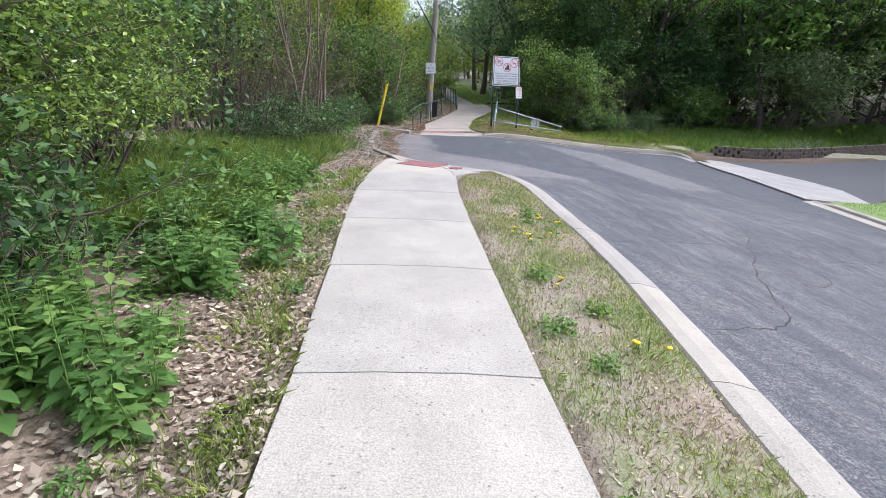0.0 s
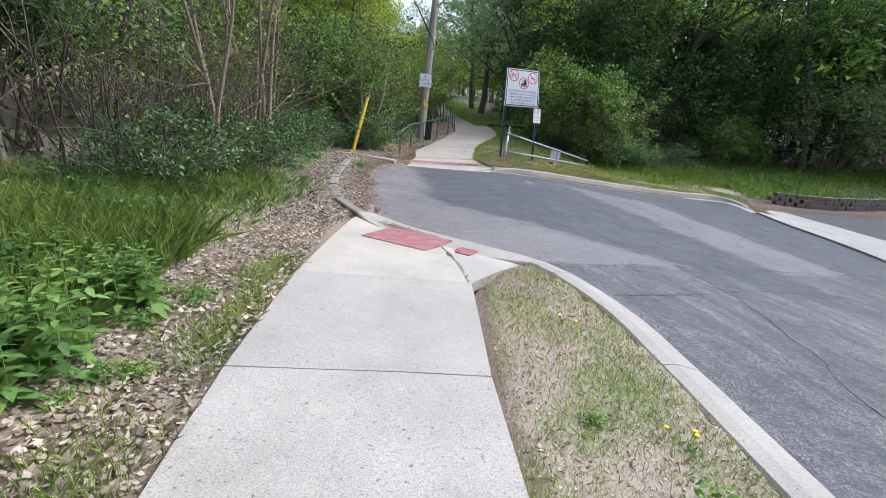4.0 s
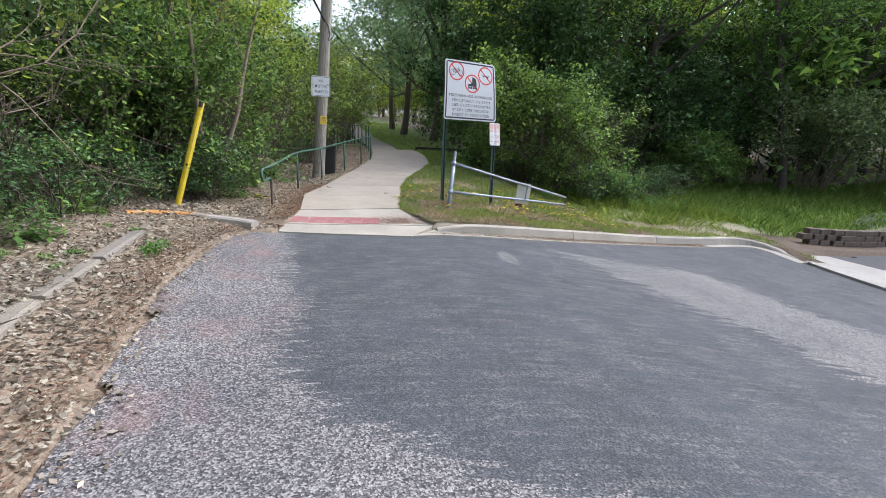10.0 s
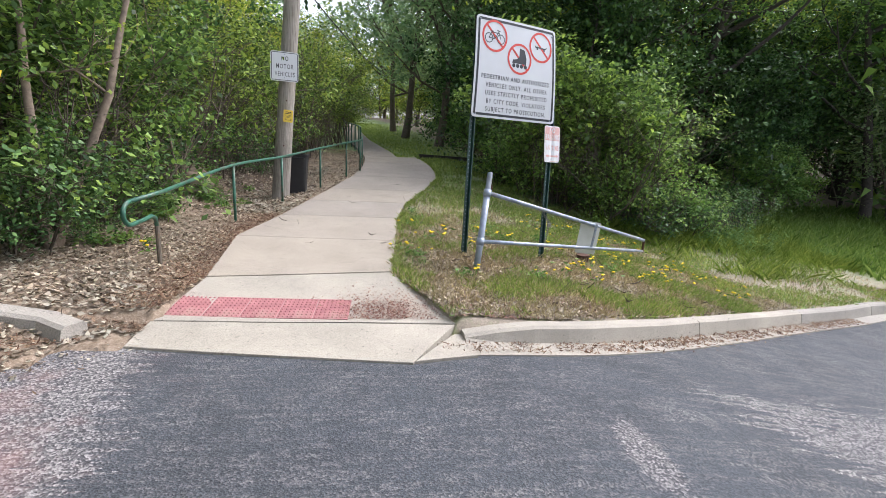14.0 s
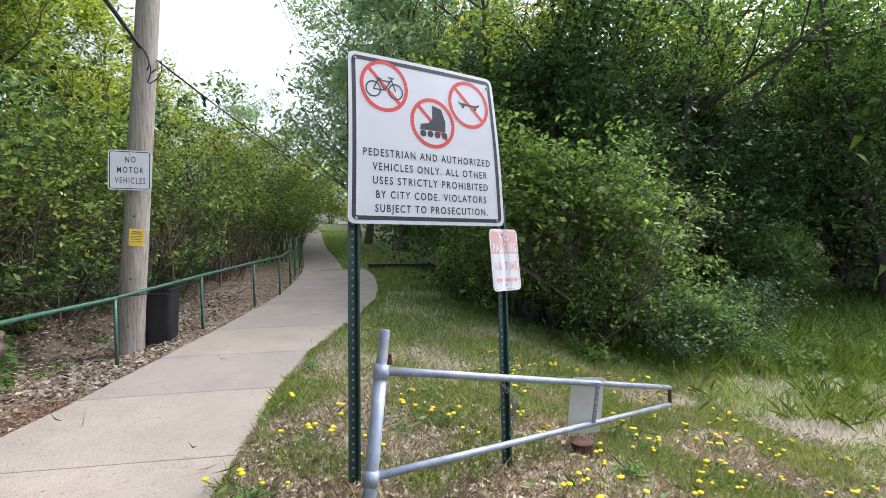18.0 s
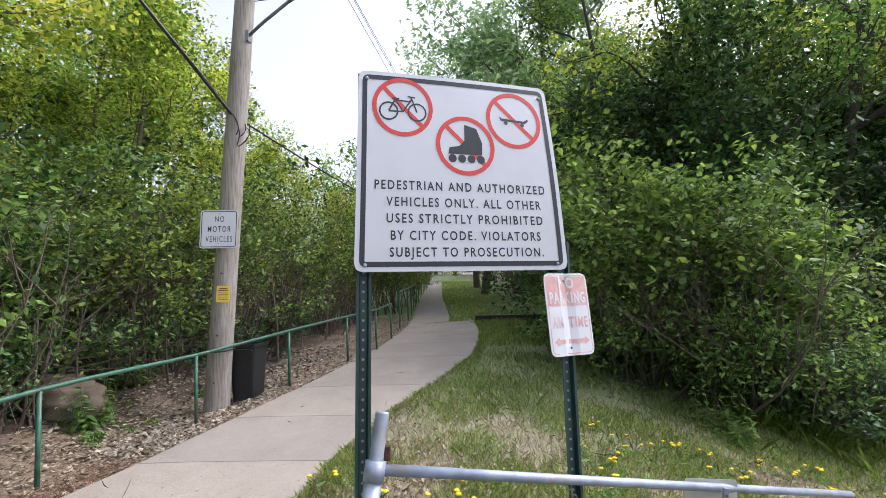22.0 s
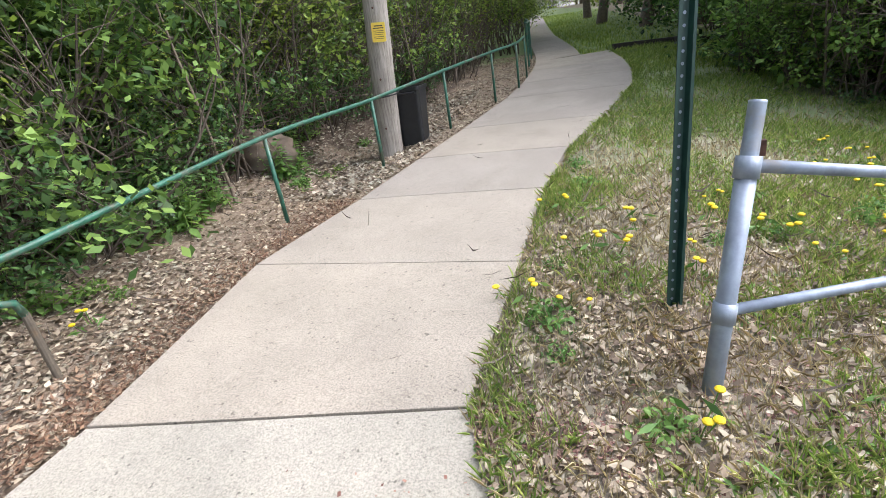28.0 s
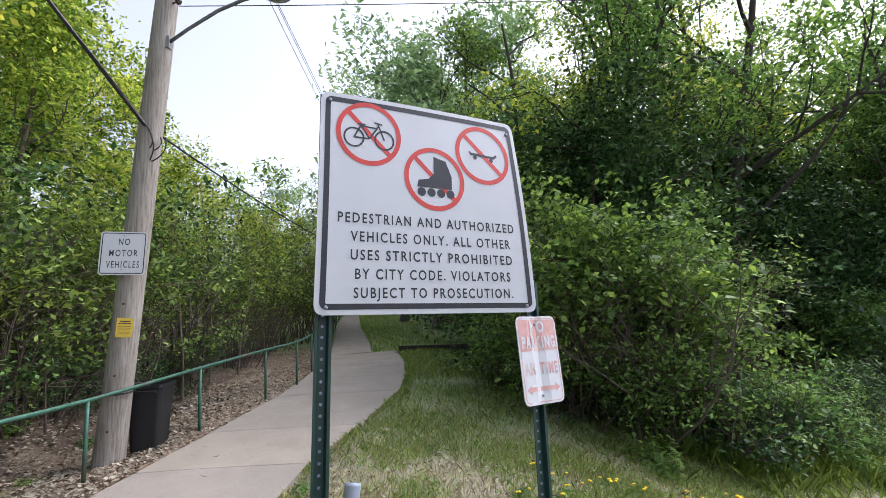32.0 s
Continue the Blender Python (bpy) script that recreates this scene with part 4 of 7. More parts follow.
def channel_post(name, parent, h, material, holes=True):
    """A flanged U-channel sign post; pale rings stand for its row of punched holes."""
    bm = bmesh.new()
    prof = [(-0.040, 0.0), (-0.026, 0.0), (-0.018, -0.030), (0.018, -0.030), (0.026, 0.0), (0.040, 0.0), (0.040, -0.005), (0.029, -0.005), (0.021, -0.035), (-0.021, -0.035), (-0.029, -0.005), (-0.040, -0.005)]
    lo, hi = [bm.verts.new((x, y, 0)) for x, y in prof], [bm.verts.new((x, y, h)) for x, y in prof]
    n = len(prof)
    for i in range(n):
        bm.faces.new((lo[i], lo[(i + 1) % n], hi[(i + 1) % n], hi[i]))
    bm.faces.new(hi)
    post = part(name, bm, material, parent)
    if holes:
        bm = bmesh.new()
        for i in range(int(h / 0.0508)):
            z = 0.03 + i * 0.0508
            # holes as small proud rings, pale to paint the daylit back flange
            for k in range(8):
                a, b = k * math.pi / 4, (k + 1) * math.pi / 4
                bm.faces.new([bm.verts.new((0.0075 * math.cos(t) * f, -0.0288, z + 0.0075 * math.sin(t) * f)) for t, f in ((a, 1), (b, 1), (b, 0.15), (a, 0.15))])
        tagged(part("daylight_rings", bm, M_GALV, post, "pale rings standing for daylight in the punched holes"), kind="stuff")
    return post


def big_sign():
    base = Vector((1.45, 21.52))
    s = thing("regulation_sign", (base.x, base.y, H(*base)), "white square prohibition sign leaning back on green posts", "sign")
    o = Vector(s.location)
    W, Hh = 1.22, 1.16
    low_l, low_r, top_l, top_r = (Vector(v) - o for v in ((1.455, 21.615, 1.875), (2.625, 22.005, 1.845), (1.49, 21.735, 3.035), (2.575, 22.09, 2.985)))
    face = (low_r - low_l).cross(top_l - low_l).normalized()

    def put(u, v, d=0.0):
        a, q = u / W + 0.5, v / Hh + 0.5
        p = low_l.lerp(low_r, a).lerp(top_l.lerp(top_r, a), q)
        return tuple(p + face * (d + 0.022 * math.sin(math.pi * q) - 0.012 * (2 * a - 1) ** 2 * q))
    sh = part("sign_sheet", sheet(W, Hh, 0.045, put), M_SIGNWHITE, s)
    lay = lambda d: (lambda u, v: put(u, v, d))  # noqa: E731
    part("black_border", border(W - 0.05, Hh - 0.05, 0.035, lay(0.0015), 0.028), M_BLACK, sh, "printed black border")
    for name, c in (("bicycle", (-0.345, 0.365)), ("roller_skate", (0.03, 0.15)), ("skateboard", (0.36, 0.335))):
        ink = bmesh.new()
        P = lambda pts: flat_shape(ink, [(c[0] + u, c[1] + v) for u, v in pts], lay(0.0016))  # noqa: E731
        pb = lambda a, b, w: bar2(ink, (c[0] + a[0], c[1] + a[1]), (c[0] + b[0], c[1] + b[1]), w, lay(0.0016))  # noqa: E731
        if name == "bicycle":
            for ox in (-0.085, 0.085):
                ring(ink, (c[0] + ox, c[1] - 0.03), 0.048, 0.058, lay(0.0016), 24)
            for a, b in (((-0.085, -0.03), (-0.045, 0.045)), ((-0.045, 0.045), (0.0, -0.03)), ((-0.085, -0.03), (0.0, -0.03)), ((0.0, -0.03), (0.055, 0.05)), ((-0.045, 0.04), (0.05, 0.035)), ((0.085, -0.03), (0.05, 0.065)), ((0.03, 0.068), (0.075, 0.062)), ((-0.065, 0.05), (-0.02, 0.05))):
                pb(a, b, 0.009)
        elif name == "roller_skate":
            P([(-0.11, -0.055), (0.10, -0.055), (0.105, 0.02), (0.075, 0.11), (0.0, 0.13), (-0.005, 0.03), (-0.04, -0.005), (-0.10, -0.015)])
            for i in range(4):
                disc(ink, (c[0] - 0.085 + 0.058 * i, c[1] - 0.082), 0.025, lay(0.0016))
        else:
            P([(-0.095, 0.012), (-0.085, -0.008), (0.075, -0.016), (0.10, 0.004), (0.095, 0.016), (0.07, 0.0), (-0.08, 0.008), (-0.092, 0.02)])
            disc(ink, (c[0] - 0.055, c[1] - 0.02), 0.013, lay(0.0016))
            disc(ink, (c[0] + 0.055, c[1] - 0.026), 0.013, lay(0.0016))
        red = bmesh.new()
        ring(red, c, 0.157, 0.183, lay(0.002))
        bar2(red, (c[0] - 0.113, c[1] + 0.113), (c[0] + 0.113, c[1] - 0.113), 0.026, lay(0.0012))
        part("red_circle", red, M_RED, sh, "red prohibition ring with a slash")
        part("pictogram", ink, M_BLACK, sh, "black " + name.replace("_", " ") + " pictogram")
    lines = (("PEDESTRIAN AND AUTHORIZED", -0.128, 1.02, 0.0), ("VEHICLES ONLY. ALL OTHER", -0.222, 0.92, 0.015), ("USES STRICTLY PROHIBITED", -0.314, 0.92, 0.017), ("BY CITY CODE. VIOLATORS", -0.408, 0.875, 0.018), ("SUBJECT TO PROSECUTION.", -0.50, 0.89, 0.02))
    for text, v, w, u in lines:
        lettering(text, M_BLACK, sh, "black capital lettering", 0.072, lay(0.0016), (u, v), w, 0.0011)
    for u, v in ((-0.555, -0.545), (0.545, -0.545), (0.555, 0.5), (-0.56, 0.53)):
        bm = bmesh.new()
        bmesh.ops.create_uvsphere(bm, u_segments=8, v_segments=5, radius=0.011, matrix=Matrix.Translation(put(u, v, 0.003)))
        part("bolt", bm, M_GALV, s)
    rz = math.atan2(0.39, 1.17)

    def stand(post, foot, top):
        """Sets a channel post from its foot towards its top."""
        z = (Vector(top) - Vector(foot)).normalized()
        x = Vector((-math.cos(rz), -math.sin(rz), 0))
        y = z.cross(x).normalized()
        post.matrix_local = Matrix.Translation(foot) @ Matrix((y.cross(z), y, z)).transposed().to_4x4()
    stand(channel_post("post", s, 3.05, M_GREENPOST), (0.0, 0.02, -0.2), low_l.lerp(top_l, 0.5) + Vector((0.035, 0.045, 0)))
    # the second post carries the small parking sign as well
    n = thing("parking_sign", (2.52, 21.7, H(2.52, 21.7)), "faded red and white parking sign on a green post", "sign")
    stand(channel_post("post", n, 2.15, M_GREENPOST), (0.0, 0.02, -0.2), Vector((2.60, 22.0, 1.85)) - Vector(n.location))
    c2 = Vector((2.595, 21.9, 1.595)) - Vector(n.location)
    r2 = Matrix.Rotation(radians(31), 3, "Z") @ Matrix.Rotation(radians(1.5), 3, "Y") @ Matrix.Rotation(radians(-6), 3, "X")
    put2 = lambda u, v, d=0.0: tuple(c2 + r2 @ Vector((u, -d + 0.012 * math.exp(-((u + 0.01) / 0.03) ** 2), v)))  # noqa: E731
    lay2 = lambda d: (lambda u, v: put2(u, v, d))  # noqa: E731
    sm = part("sign_sheet", sheet(0.305, 0.457, 0.035, put2), M_SIGNWHITE, n)
    bm = bmesh.new()
    for i in range(8):
        for j in range(4):
            u0, u1 = -0.142 + 0.284 * i / 8, -0.142 + 0.284 * (i + 1) / 8
            v0, v1 = 0.045 + 0.165 * j / 4, 0.045 + 0.165 * (j + 1) / 4
            flat_shape(bm, [(u0, v0), (u1, v0), (u1, v1), (u0, v1)], lay2(0.0013))
    part("faded_panel", bm, M_FADED, sm, "faded pink panel")
    lettering("NO", M_SIGNWHITE, sm, "white letters", 0.085, lay2(0.003), (0.0, 0.145), 0.105, 0.003)
    lettering("PARKING", M_SIGNWHITE, sm, "white letters", 0.085, lay2(0.003), (0.0, 0.062), 0.255, 0.003)
    lettering("ANYTIME", M_FADED, sm, "faded red letters", 0.085, lay2(0.0016), (0.0, -0.075), 0.25, 0.002)
    bm = bmesh.new()
    bar2(bm, (-0.09, -0.15), (0.09, -0.15), 0.022, lay2(0.0014))
    for sgn in (-1, 1):
        flat_shape(bm, [(sgn * 0.09, -0.127), (sgn * 0.09, -0.173), (sgn * 0.125, -0.15)], lay2(0.0014))
    part("arrow", bm, M_FADED, sm, "faded red double arrow")
    part("border_line", border(0.285, 0.437, 0.03, lay2(0.001), 0.005), M_FADED, sm)
    for v in (0.185, -0.185):
        bm = bmesh.new()
        bmesh.ops.create_uvsphere(bm, u_segments=8, v_segments=5, radius=0.008, matrix=Matrix.Translation(put2(-0.005, v, 0.004)))
        part("bolt", bm, M_GALV, n)


# ---- pole, lamp and wires ----
POLE0, POLE1 = Vector((-1.43, 25.42, 0.15)), Vector((-0.66, 25.42, 9.8))


def pole_at(z):
    return POLE0.lerp(POLE1, (z - POLE0.z) / (POLE1.z - POLE0.z))


def utility_pole():
    p = thing("utility_pole", (POLE0.x, POLE0.y, H(POLE0.x, POLE0.y)), "weathered grey wooden utility pole leaning slightly, with a street lamp", "utility pole")
    o = Vector(p.location)
    bm = bmesh.new()
    pts = [pole_at(z) - o for z in (0.1, 0.35, 1.2, 2.5, 4, 6, 8, 9.5)]
    tube(bm, pts, [0.172, 0.165, 0.152, 0.146, 0.14, 0.132, 0.124, 0.118], 20)
    part("shaft", bm, M_WOODPOLE, p, smooth=True)
    bm = bmesh.new()
    a = pole_at(5.42) - o
    tube(bm, [a + Vector((0.10, -0.05, 0)), a + Vector((0.35, -0.1, 0.16)), a + Vector((0.75, -0.2, 0.36)), a + Vector((1.08, -0.27, 0.47)), a + Vector((1.25, -0.3, 0.5))], 0.022, 10)
    arm = part("lamp_arm", bm, M_LAMPGREY, p, smooth=True)
    bm = bmesh.new()
    box(bm, a + Vector((0.11, -0.05, 0.0)), (0.05, 0.1, 0.16), bevel=0.008)
    part("bracket", bm, M_LAMPGREY, arm)
    bm = bmesh.new()
    c = a + Vector((1.46, -0.34, 0.52))
    bmesh.ops.create_uvsphere(bm, u_segments=18, v_segments=10, radius=1.0, matrix=Matrix.Translation(c) @ Matrix.Diagonal((0.26, 0.13, 0.075, 1)))
    for v in bm.verts:
        if v.co.x < c.x:
            v.co.y = c.y + (v.co.y - c.y) * (0.55 + 0.45 * (v.co.x - c.x + 0.26) / 0.26)
    head = part("lamp_head", bm, M_LAMPGREY, p, "grey cobra-head lamp", smooth=True)
    bm = bmesh.new()
    bmesh.ops.create_uvsphere(bm, u_segments=16, v_segments=8, radius=1.0, matrix=Matrix.Translation(c + Vector((0.06, 0, -0.035))) @ Matrix.Diagonal((0.17, 0.105, 0.075, 1)))
    part("lens", bm, M_LENS, head, smooth=True)
    for z, dx in ((5.95, 0.13), (6.15, 0.14)):
        bm = bmesh.new()
        q = pole_at(z) - o
        tube(bm, [q + Vector((0.08, -0.05, 0)), q + Vector((0.2, -0.12, 0.02))], [0.012, 0.012], 8)
        tube(bm, [q + Vector((0.2, -0.12, -0.03)), q + Vector((0.2, -0.12, 0.0)), q + Vector((0.2, -0.12, 0.03)), q + Vector((0.2, -0.12, 0.06))], [0.03, 0.042, 0.03, 0.042], 10)
        part("insulator", bm, M_INSUL, p)
    bm = bmesh.new()
    q = pole_at(1.15) - o
    for k in range(2):
        tube(bm, [q + Vector((0.178 * math.cos(t), 0.178 * math.sin(t), 0.01 * k + 0.015 * math.sin(t))) for t in np.linspace(0, 6.2, 18)], 0.006, 6)
    part("wire_band", bm, M_CABLE, p)
    for z in (0.75, 1.35, 1.95, 2.15):
        bm = bmesh.new()
        q = pole_at(z) - o
        bmesh.ops.create_uvsphere(bm, u_segments=8, v_segments=5, radius=0.014, matrix=Matrix.Translation(q + Vector((0.03, -0.168, 0))))
        part("bolt", bm, M_RUST, p)
    # the sign on the pole
    c = pole_at(2.73) + Vector((-0.03, -0.20, 0))
    n = thing("vehicle_sign", tuple(c), "white square sign with black lettering on the wooden pole", "sign")
    r = Matrix.Rotation(radians(9), 3, "Z") @ Matrix.Rotation(radians(1.5), 3, "Y") @ Matrix.Rotation(radians(-3), 3, "X")
    put = lambda u, v, d=0.0: tuple(r @ Vector((u, -d, v)))  # noqa: E731
    lay = lambda d: (lambda u, v: put(u, v, d))  # noqa: E731
    sh = part("sign_sheet", sheet(0.475, 0.505, 0.035, put, rows=2), M_SIGNWHITE, n)
    part("black_border", border(0.448, 0.478, 0.028, lay(0.0015), 0.010), M_BLACK, sh)
    for text, v, w in (("NO", 0.098, 0.115), ("MOTOR", -0.035, 0.29), ("VEHICLES", -0.168, 0.335)):
        lettering(text, M_BLACK, sh, "black capital lettering", 0.108, lay(0.0016), (0.005, v), w, 0.001)
    for v in (0.205, -0.19):
        bm = bmesh.new()
        bmesh.ops.create_uvsphere(bm, u_segments=8, v_segments=5, radius=0.009, matrix=Matrix.Translation(put(0, v, 0.003)))
        part("bolt", bm, M_GALV, n)
    c = pole_at(1.88) + Vector((0.08, -0.185, 0))
    y = thing("warning_tag", tuple(c), "small yellow warning tag nailed to the wooden pole", "sign")
    r = Matrix.Rotation(radians(14), 3, "Z") @ Matrix.Rotation(radians(4), 3, "Y")
    sh = part("tag_sheet", sheet(0.165, 0.215, 0.012, put := (lambda u, v, d=0.0: tuple(r @ Vector((u, -d, v)))), rows=2), M_TAGYELLOW, y)
    for k, (v, w, t) in enumerate(((0.07, 0.10, 0.012), (0.045, 0.125, 0.010), (0.015, 0.12, 0.005), (-0.005, 0.12, 0.005), (-0.025, 0.11, 0.005), (-0.05, 0.12, 0.005), (-0.07, 0.12, 0.005))):
        bm = bmesh.new()
        bar2(bm, (-w / 2, v), (w / 2, v), t, lambda u, vv: put(u, vv, 0.0012))
        part("text_bar", bm, M_BLACK, sh)


def wire(name, a, b, sag, r, label, cat="cable", twist=False):
    a, b = Vector(a), Vector(b)
    t = thing(name, tuple(a), label, cat)
    pts = []
    for i in range(25):
        q = i / 24
        p = a.lerp(b, q)
        p.z -= sag * 4 * q * (1 - q)
        pts.append(p - a)
    bm = bmesh.new()
    tube(bm, pts, r, 6)
    part("strand", bm, M_CABLE, t)
    if twist:
        bm = bmesh.new()
        tube(bm, [p + Vector((0.012 * math.cos(i * 1.1), 0.012 * math.sin(i * 1.1), 0.01)) for i, p in enumerate(pts)], r * 0.7, 5)
        part("lashing_wire", bm, M_CABLE, t)
    return t


def wires():
    k = pole_at(4.3) + Vector((0, -0.15, 0))
    wire("power_cable", (-5.3, 19.0, 12.0), k, 0.1, 0.022, "thick black service cable strung to the pole", twist=True)
    wire("power_cable", k, (2.2, 44.0, 4.6), 0.5, 0.013, "black service cable sagging along the path")
    top = pole_at(8.6)
    for dx, dz in ((-0.25, 0.0), (0.15, 0.05), (0.55, -0.1)):
        wire("overhead_wire", top + Vector((dx * 0.2, 0, dz)), (2.8 + dx, 90.0, 13.5 + dz), 0.9, 0.007, "thin overhead wire above the path")
    wire("overhead_wire", pole_at(6.1) + Vector((0.2, -0.1, 0)), (30, 31, 12.5), 0.5, 0.006, "thin overhead wire above the trees")
    wire("overhead_wire", pole_at(5.9) + Vector((0.2, -0.1, 0)), (30, 30, 12.0), 0.5, 0.006, "thin overhead wire above the trees")
    # slack loops of cable at the pole
    t = thing("cable_loop", tuple(k), "slack black cable loops hanging at the pole", "cable")
    for w, d in ((0.16, 0.38), (0.1, 0.26)):
        bm = bmesh.new()
        tube(bm, [Vector((0.02 + w * q + 0.05 * math.sin(q * 9), 0.1 * q, -d * math.sin(math.pi * q) - 0.12 * q)) for q in np.linspace(0, 1, 16)], 0.008, 6)
        part("loop", bm, M_CABLE, t)


# ---- railing, gate, bin, posts ----
RAILPOSTS = [(-1.62, 23.03), (-1.25, 24.69), (-0.75, 26.24), (-0.30, 27.8), (0.0, 28.85), (0.02, 30.4)]


def railing():
    t = thing("railing", (-1.77, 20.82, H(-1.77, 20.82)), "green painted pipe railing beside the path, its end curled back", "railing")
    o = Vector(t.location)
    top = [Vector((x, y, H(x, y) + 0.81)) - o for x, y in RAILPOSTS]
    e = Vector((-1.77, 20.82, H(-1.77, 20.82))) - o
    d = Vector((-0.22, -2.2, 0)).normalized()
    bm = bmesh.new()
    curve = smooth_line([e + Vector((0, 0, 0.71)) + d * 0.42] + [e + Vector((0.02, 0.12, 0.74))] + top, 0.35)
    tube(bm, curve, 0.021, 10)
    part("top_rail", bm, M_GREENPAINT, t, smooth=True)
    bm = bmesh.new()
    a = e + Vector((0, 0, 0.71)) + d * 0.42
    loop = [a + d * (0.11 * math.sin(q)) + Vector((0, 0, -0.105 * (1 - math.cos(q)))) for q in np.linspace(0, math.pi, 9)]
    low = [e + Vector((0, 0, 0.515)) + d * 0.2, e + Vector((0, 0, 0.53)) + d * 0.09, e + Vector((0, 0, 0.50)) + d * 0.02, e + Vector((0, 0, 0.42))]
    tube(bm, loop + low, 0.021, 10)
    part("end_curl", bm, M_GREENPAINT, t, smooth=True)
    bm = bmesh.new()
    tube(bm, [e + Vector((0, 0, -0.15)), e + Vector((0, 0, 0.43))], 0.021, 10)
    part("post", bm, M_BROWNRAIL, t, "brown worn end post")
    for x, y in RAILPOSTS:
        bm = bmesh.new()
        p = Vector((x, y, H(x, y))) - o
        tube(bm, [p + Vector((0, 0, -0.15)), p + Vector((0, 0, 0.80))], 0.02, 10)
        part("post", bm, M_GREENPAINT, t, smooth=True)
    # the further railing up the hill
    f = thing("railing", (0.0, 32.2, H(0.0, 32.2)), "long green pipe railing climbing beside the path", "railing")
    o = Vector(f.location)
    pts = []
    y = 32.2
    while y < 80:
        x = np.interp(y, [p[1] for p in FARPATH], [p[0] for p in FARPATH]) - 0.12
        pts.append(Vector((x, y, H(x, y))) - o)
        y += 2.4
    bm = bmesh.new()
    tube(bm, [p + Vector((0, 0, 1.0)) for p in pts], 0.024, 8)
    part("top_rail", bm, M_GREENPAINT, f)
    for p in pts:
        bm = bmesh.new()
        tube(bm, [p + Vector((0, 0, -0.1)), p + Vector((0, 0, 1.0))], 0.024, 8)
        part("post", bm, M_GREENPAINT, f)


def gate():
    g0, g1 = Vector((1.50, 21.0, 0)), Vector((4.72, 23.02, 0))
    d = (g1 - g0).normalized()
    lean = Vector((0.15, 0.26, 1.08))
    t = thing("pipe_gate", (1.50, 21.0, H(1.50, 21.0)), "tapered galvanised pipe gate standing open on the grass", "gate")
    up = lambda z: lean * (z / lean.z)  # noqa: E731
    bm = bmesh.new()
    tube(bm, [up(-0.15), up(0.35), up(0.86)], 0.038, 14)
    post = part("gate_post", bm, M_GALV, t, "leaning galvanised steel post", smooth=True)
    bm = bmesh.new()
    tube(bm, [up(0.85), up(0.87), up(1.09), up(1.10)], [0.040, 0.031, 0.031, 0.031], 14)
    part("post_cap_tube", bm, M_GALV, post, smooth=True)
    for z in (0.33, 0.87):
        bm = bmesh.new()
        tube(bm, [up(z - 0.04), up(z + 0.04)], 0.045, 14)
        part("hinge_collar", bm, M_GALV, post, smooth=True)
    a, b = up(0.87) + d * 0.03, up(0.33) + d * 0.03
    e1, e2 = g1 - g0 + Vector((0, 0, 0.0)), g1 - g0 + Vector((0, 0, -0.18))
    bm = bmesh.new()
    tube(bm, [a.lerp(e1, k / 4) for k in range(5)], 0.025, 12)
    part("top_bar", bm, M_GALV, t, smooth=True)
    bm = bmesh.new()
    tube(bm, [b.lerp(e2, k / 4) for k in range(5)], 0.023, 12)
    part("lower_bar", bm, M_GALV, t, smooth=True)
    bm = bmesh.new()
    box(bm, (e1 + e2) / 2 + d * 0.01, (0.03, 0.03, 0.23), math.atan2(d.y, d.x), 0.004)
    part("end_plate", bm, M_RUST, t, "rusty end plate")
    bm = bmesh.new()
    box(bm, up(0.93) + d * 0.05, (0.03, 0.03, 0.06), 0, 0.004)
    part("hinge_bolt", bm, M_RUST, t, "rusty hinge bolt")
    # the sign hung on the bars, seen from behind
    c = Vector(t.location) + a.lerp(e1, 0.585).lerp(b.lerp(e2, 0.585), 0.5)
    s = thing("gate_sign", tuple(c), "bare metal back of a small sign hung on the pipe gate", "sign")
    r = Matrix.Rotation(radians(14), 3, "Z") @ Matrix.Rotation(radians(8), 3, "Y")
    part("sign_sheet", sheet(0.36, 0.47, 0.02, lambda u, v, dd=0.0: tuple(r @ Vector((u, 0.05 - dd, v - 0.03))), rows=2), M_SIGNBACK, s)
    bm = bmesh.new()
    box(bm, (0.03, -0.035, 0.02), (0.03, 0.02, 0.34), 0, 0.003)
    br = part("bracket", bm, M_GALV, s)
    br.rotation_euler = (0, radians(8), 0)
    for k in range(6):
        bm = bmesh.new()
        tube(bm, [(0.03, -0.046, -0.1 + 0.05 * k), (0.03, -0.048, -0.1 + 0.05 * k)], 0.006, 7)
        part("slot", bm, M_BLACK, br)
    # chain and padlock on the green post
    c = thing("chain", (2.555, 21.78, 0.60), "steel chain with a padlock wound round the green post", "chain")
    k = 0
    path = smooth_line([(-0.06, -0.03, 0.16), (-0.03, -0.06, 0.08), (0.02, -0.05, 0.03), (0.03, -0.04, -0.06), (0.02, -0.04, -0.16), (0.0, -0.045, -0.24)], 0.024)
    for i, p in enumerate(path):
        bm = bmesh.new()
        tube(bm, [p + (Vector((0.012 * math.cos(q), 0.0, 0.018 * math.sin(q))) if i % 2 else Vector((0.0, 0.012 * math.cos(q), 0.018 * math.sin(q)))) for q in np.linspace(0, 2 * math.pi, 9)], 0.004, 5)
        part("link", bm, M_CHAIN, c)
    bm = bmesh.new()
    box(bm, (0.03, -0.06, -0.03), (0.045, 0.02, 0.05), 0, 0.004)
    lock = part("padlock", bm, M_CHAIN, c, "small silver padlock")
    bm = bmesh.new()
    tube(bm, [(0.03 + 0.016 * math.cos(q), -0.06, -0.005 + 0.03 * math.sin(q)) for q in np.linspace(0, math.pi, 9)], 0.004, 6)
    part("shackle", bm, M_CHAIN, lock)
    # the rusty stub behind it
    x, y = 3.25, 22.05
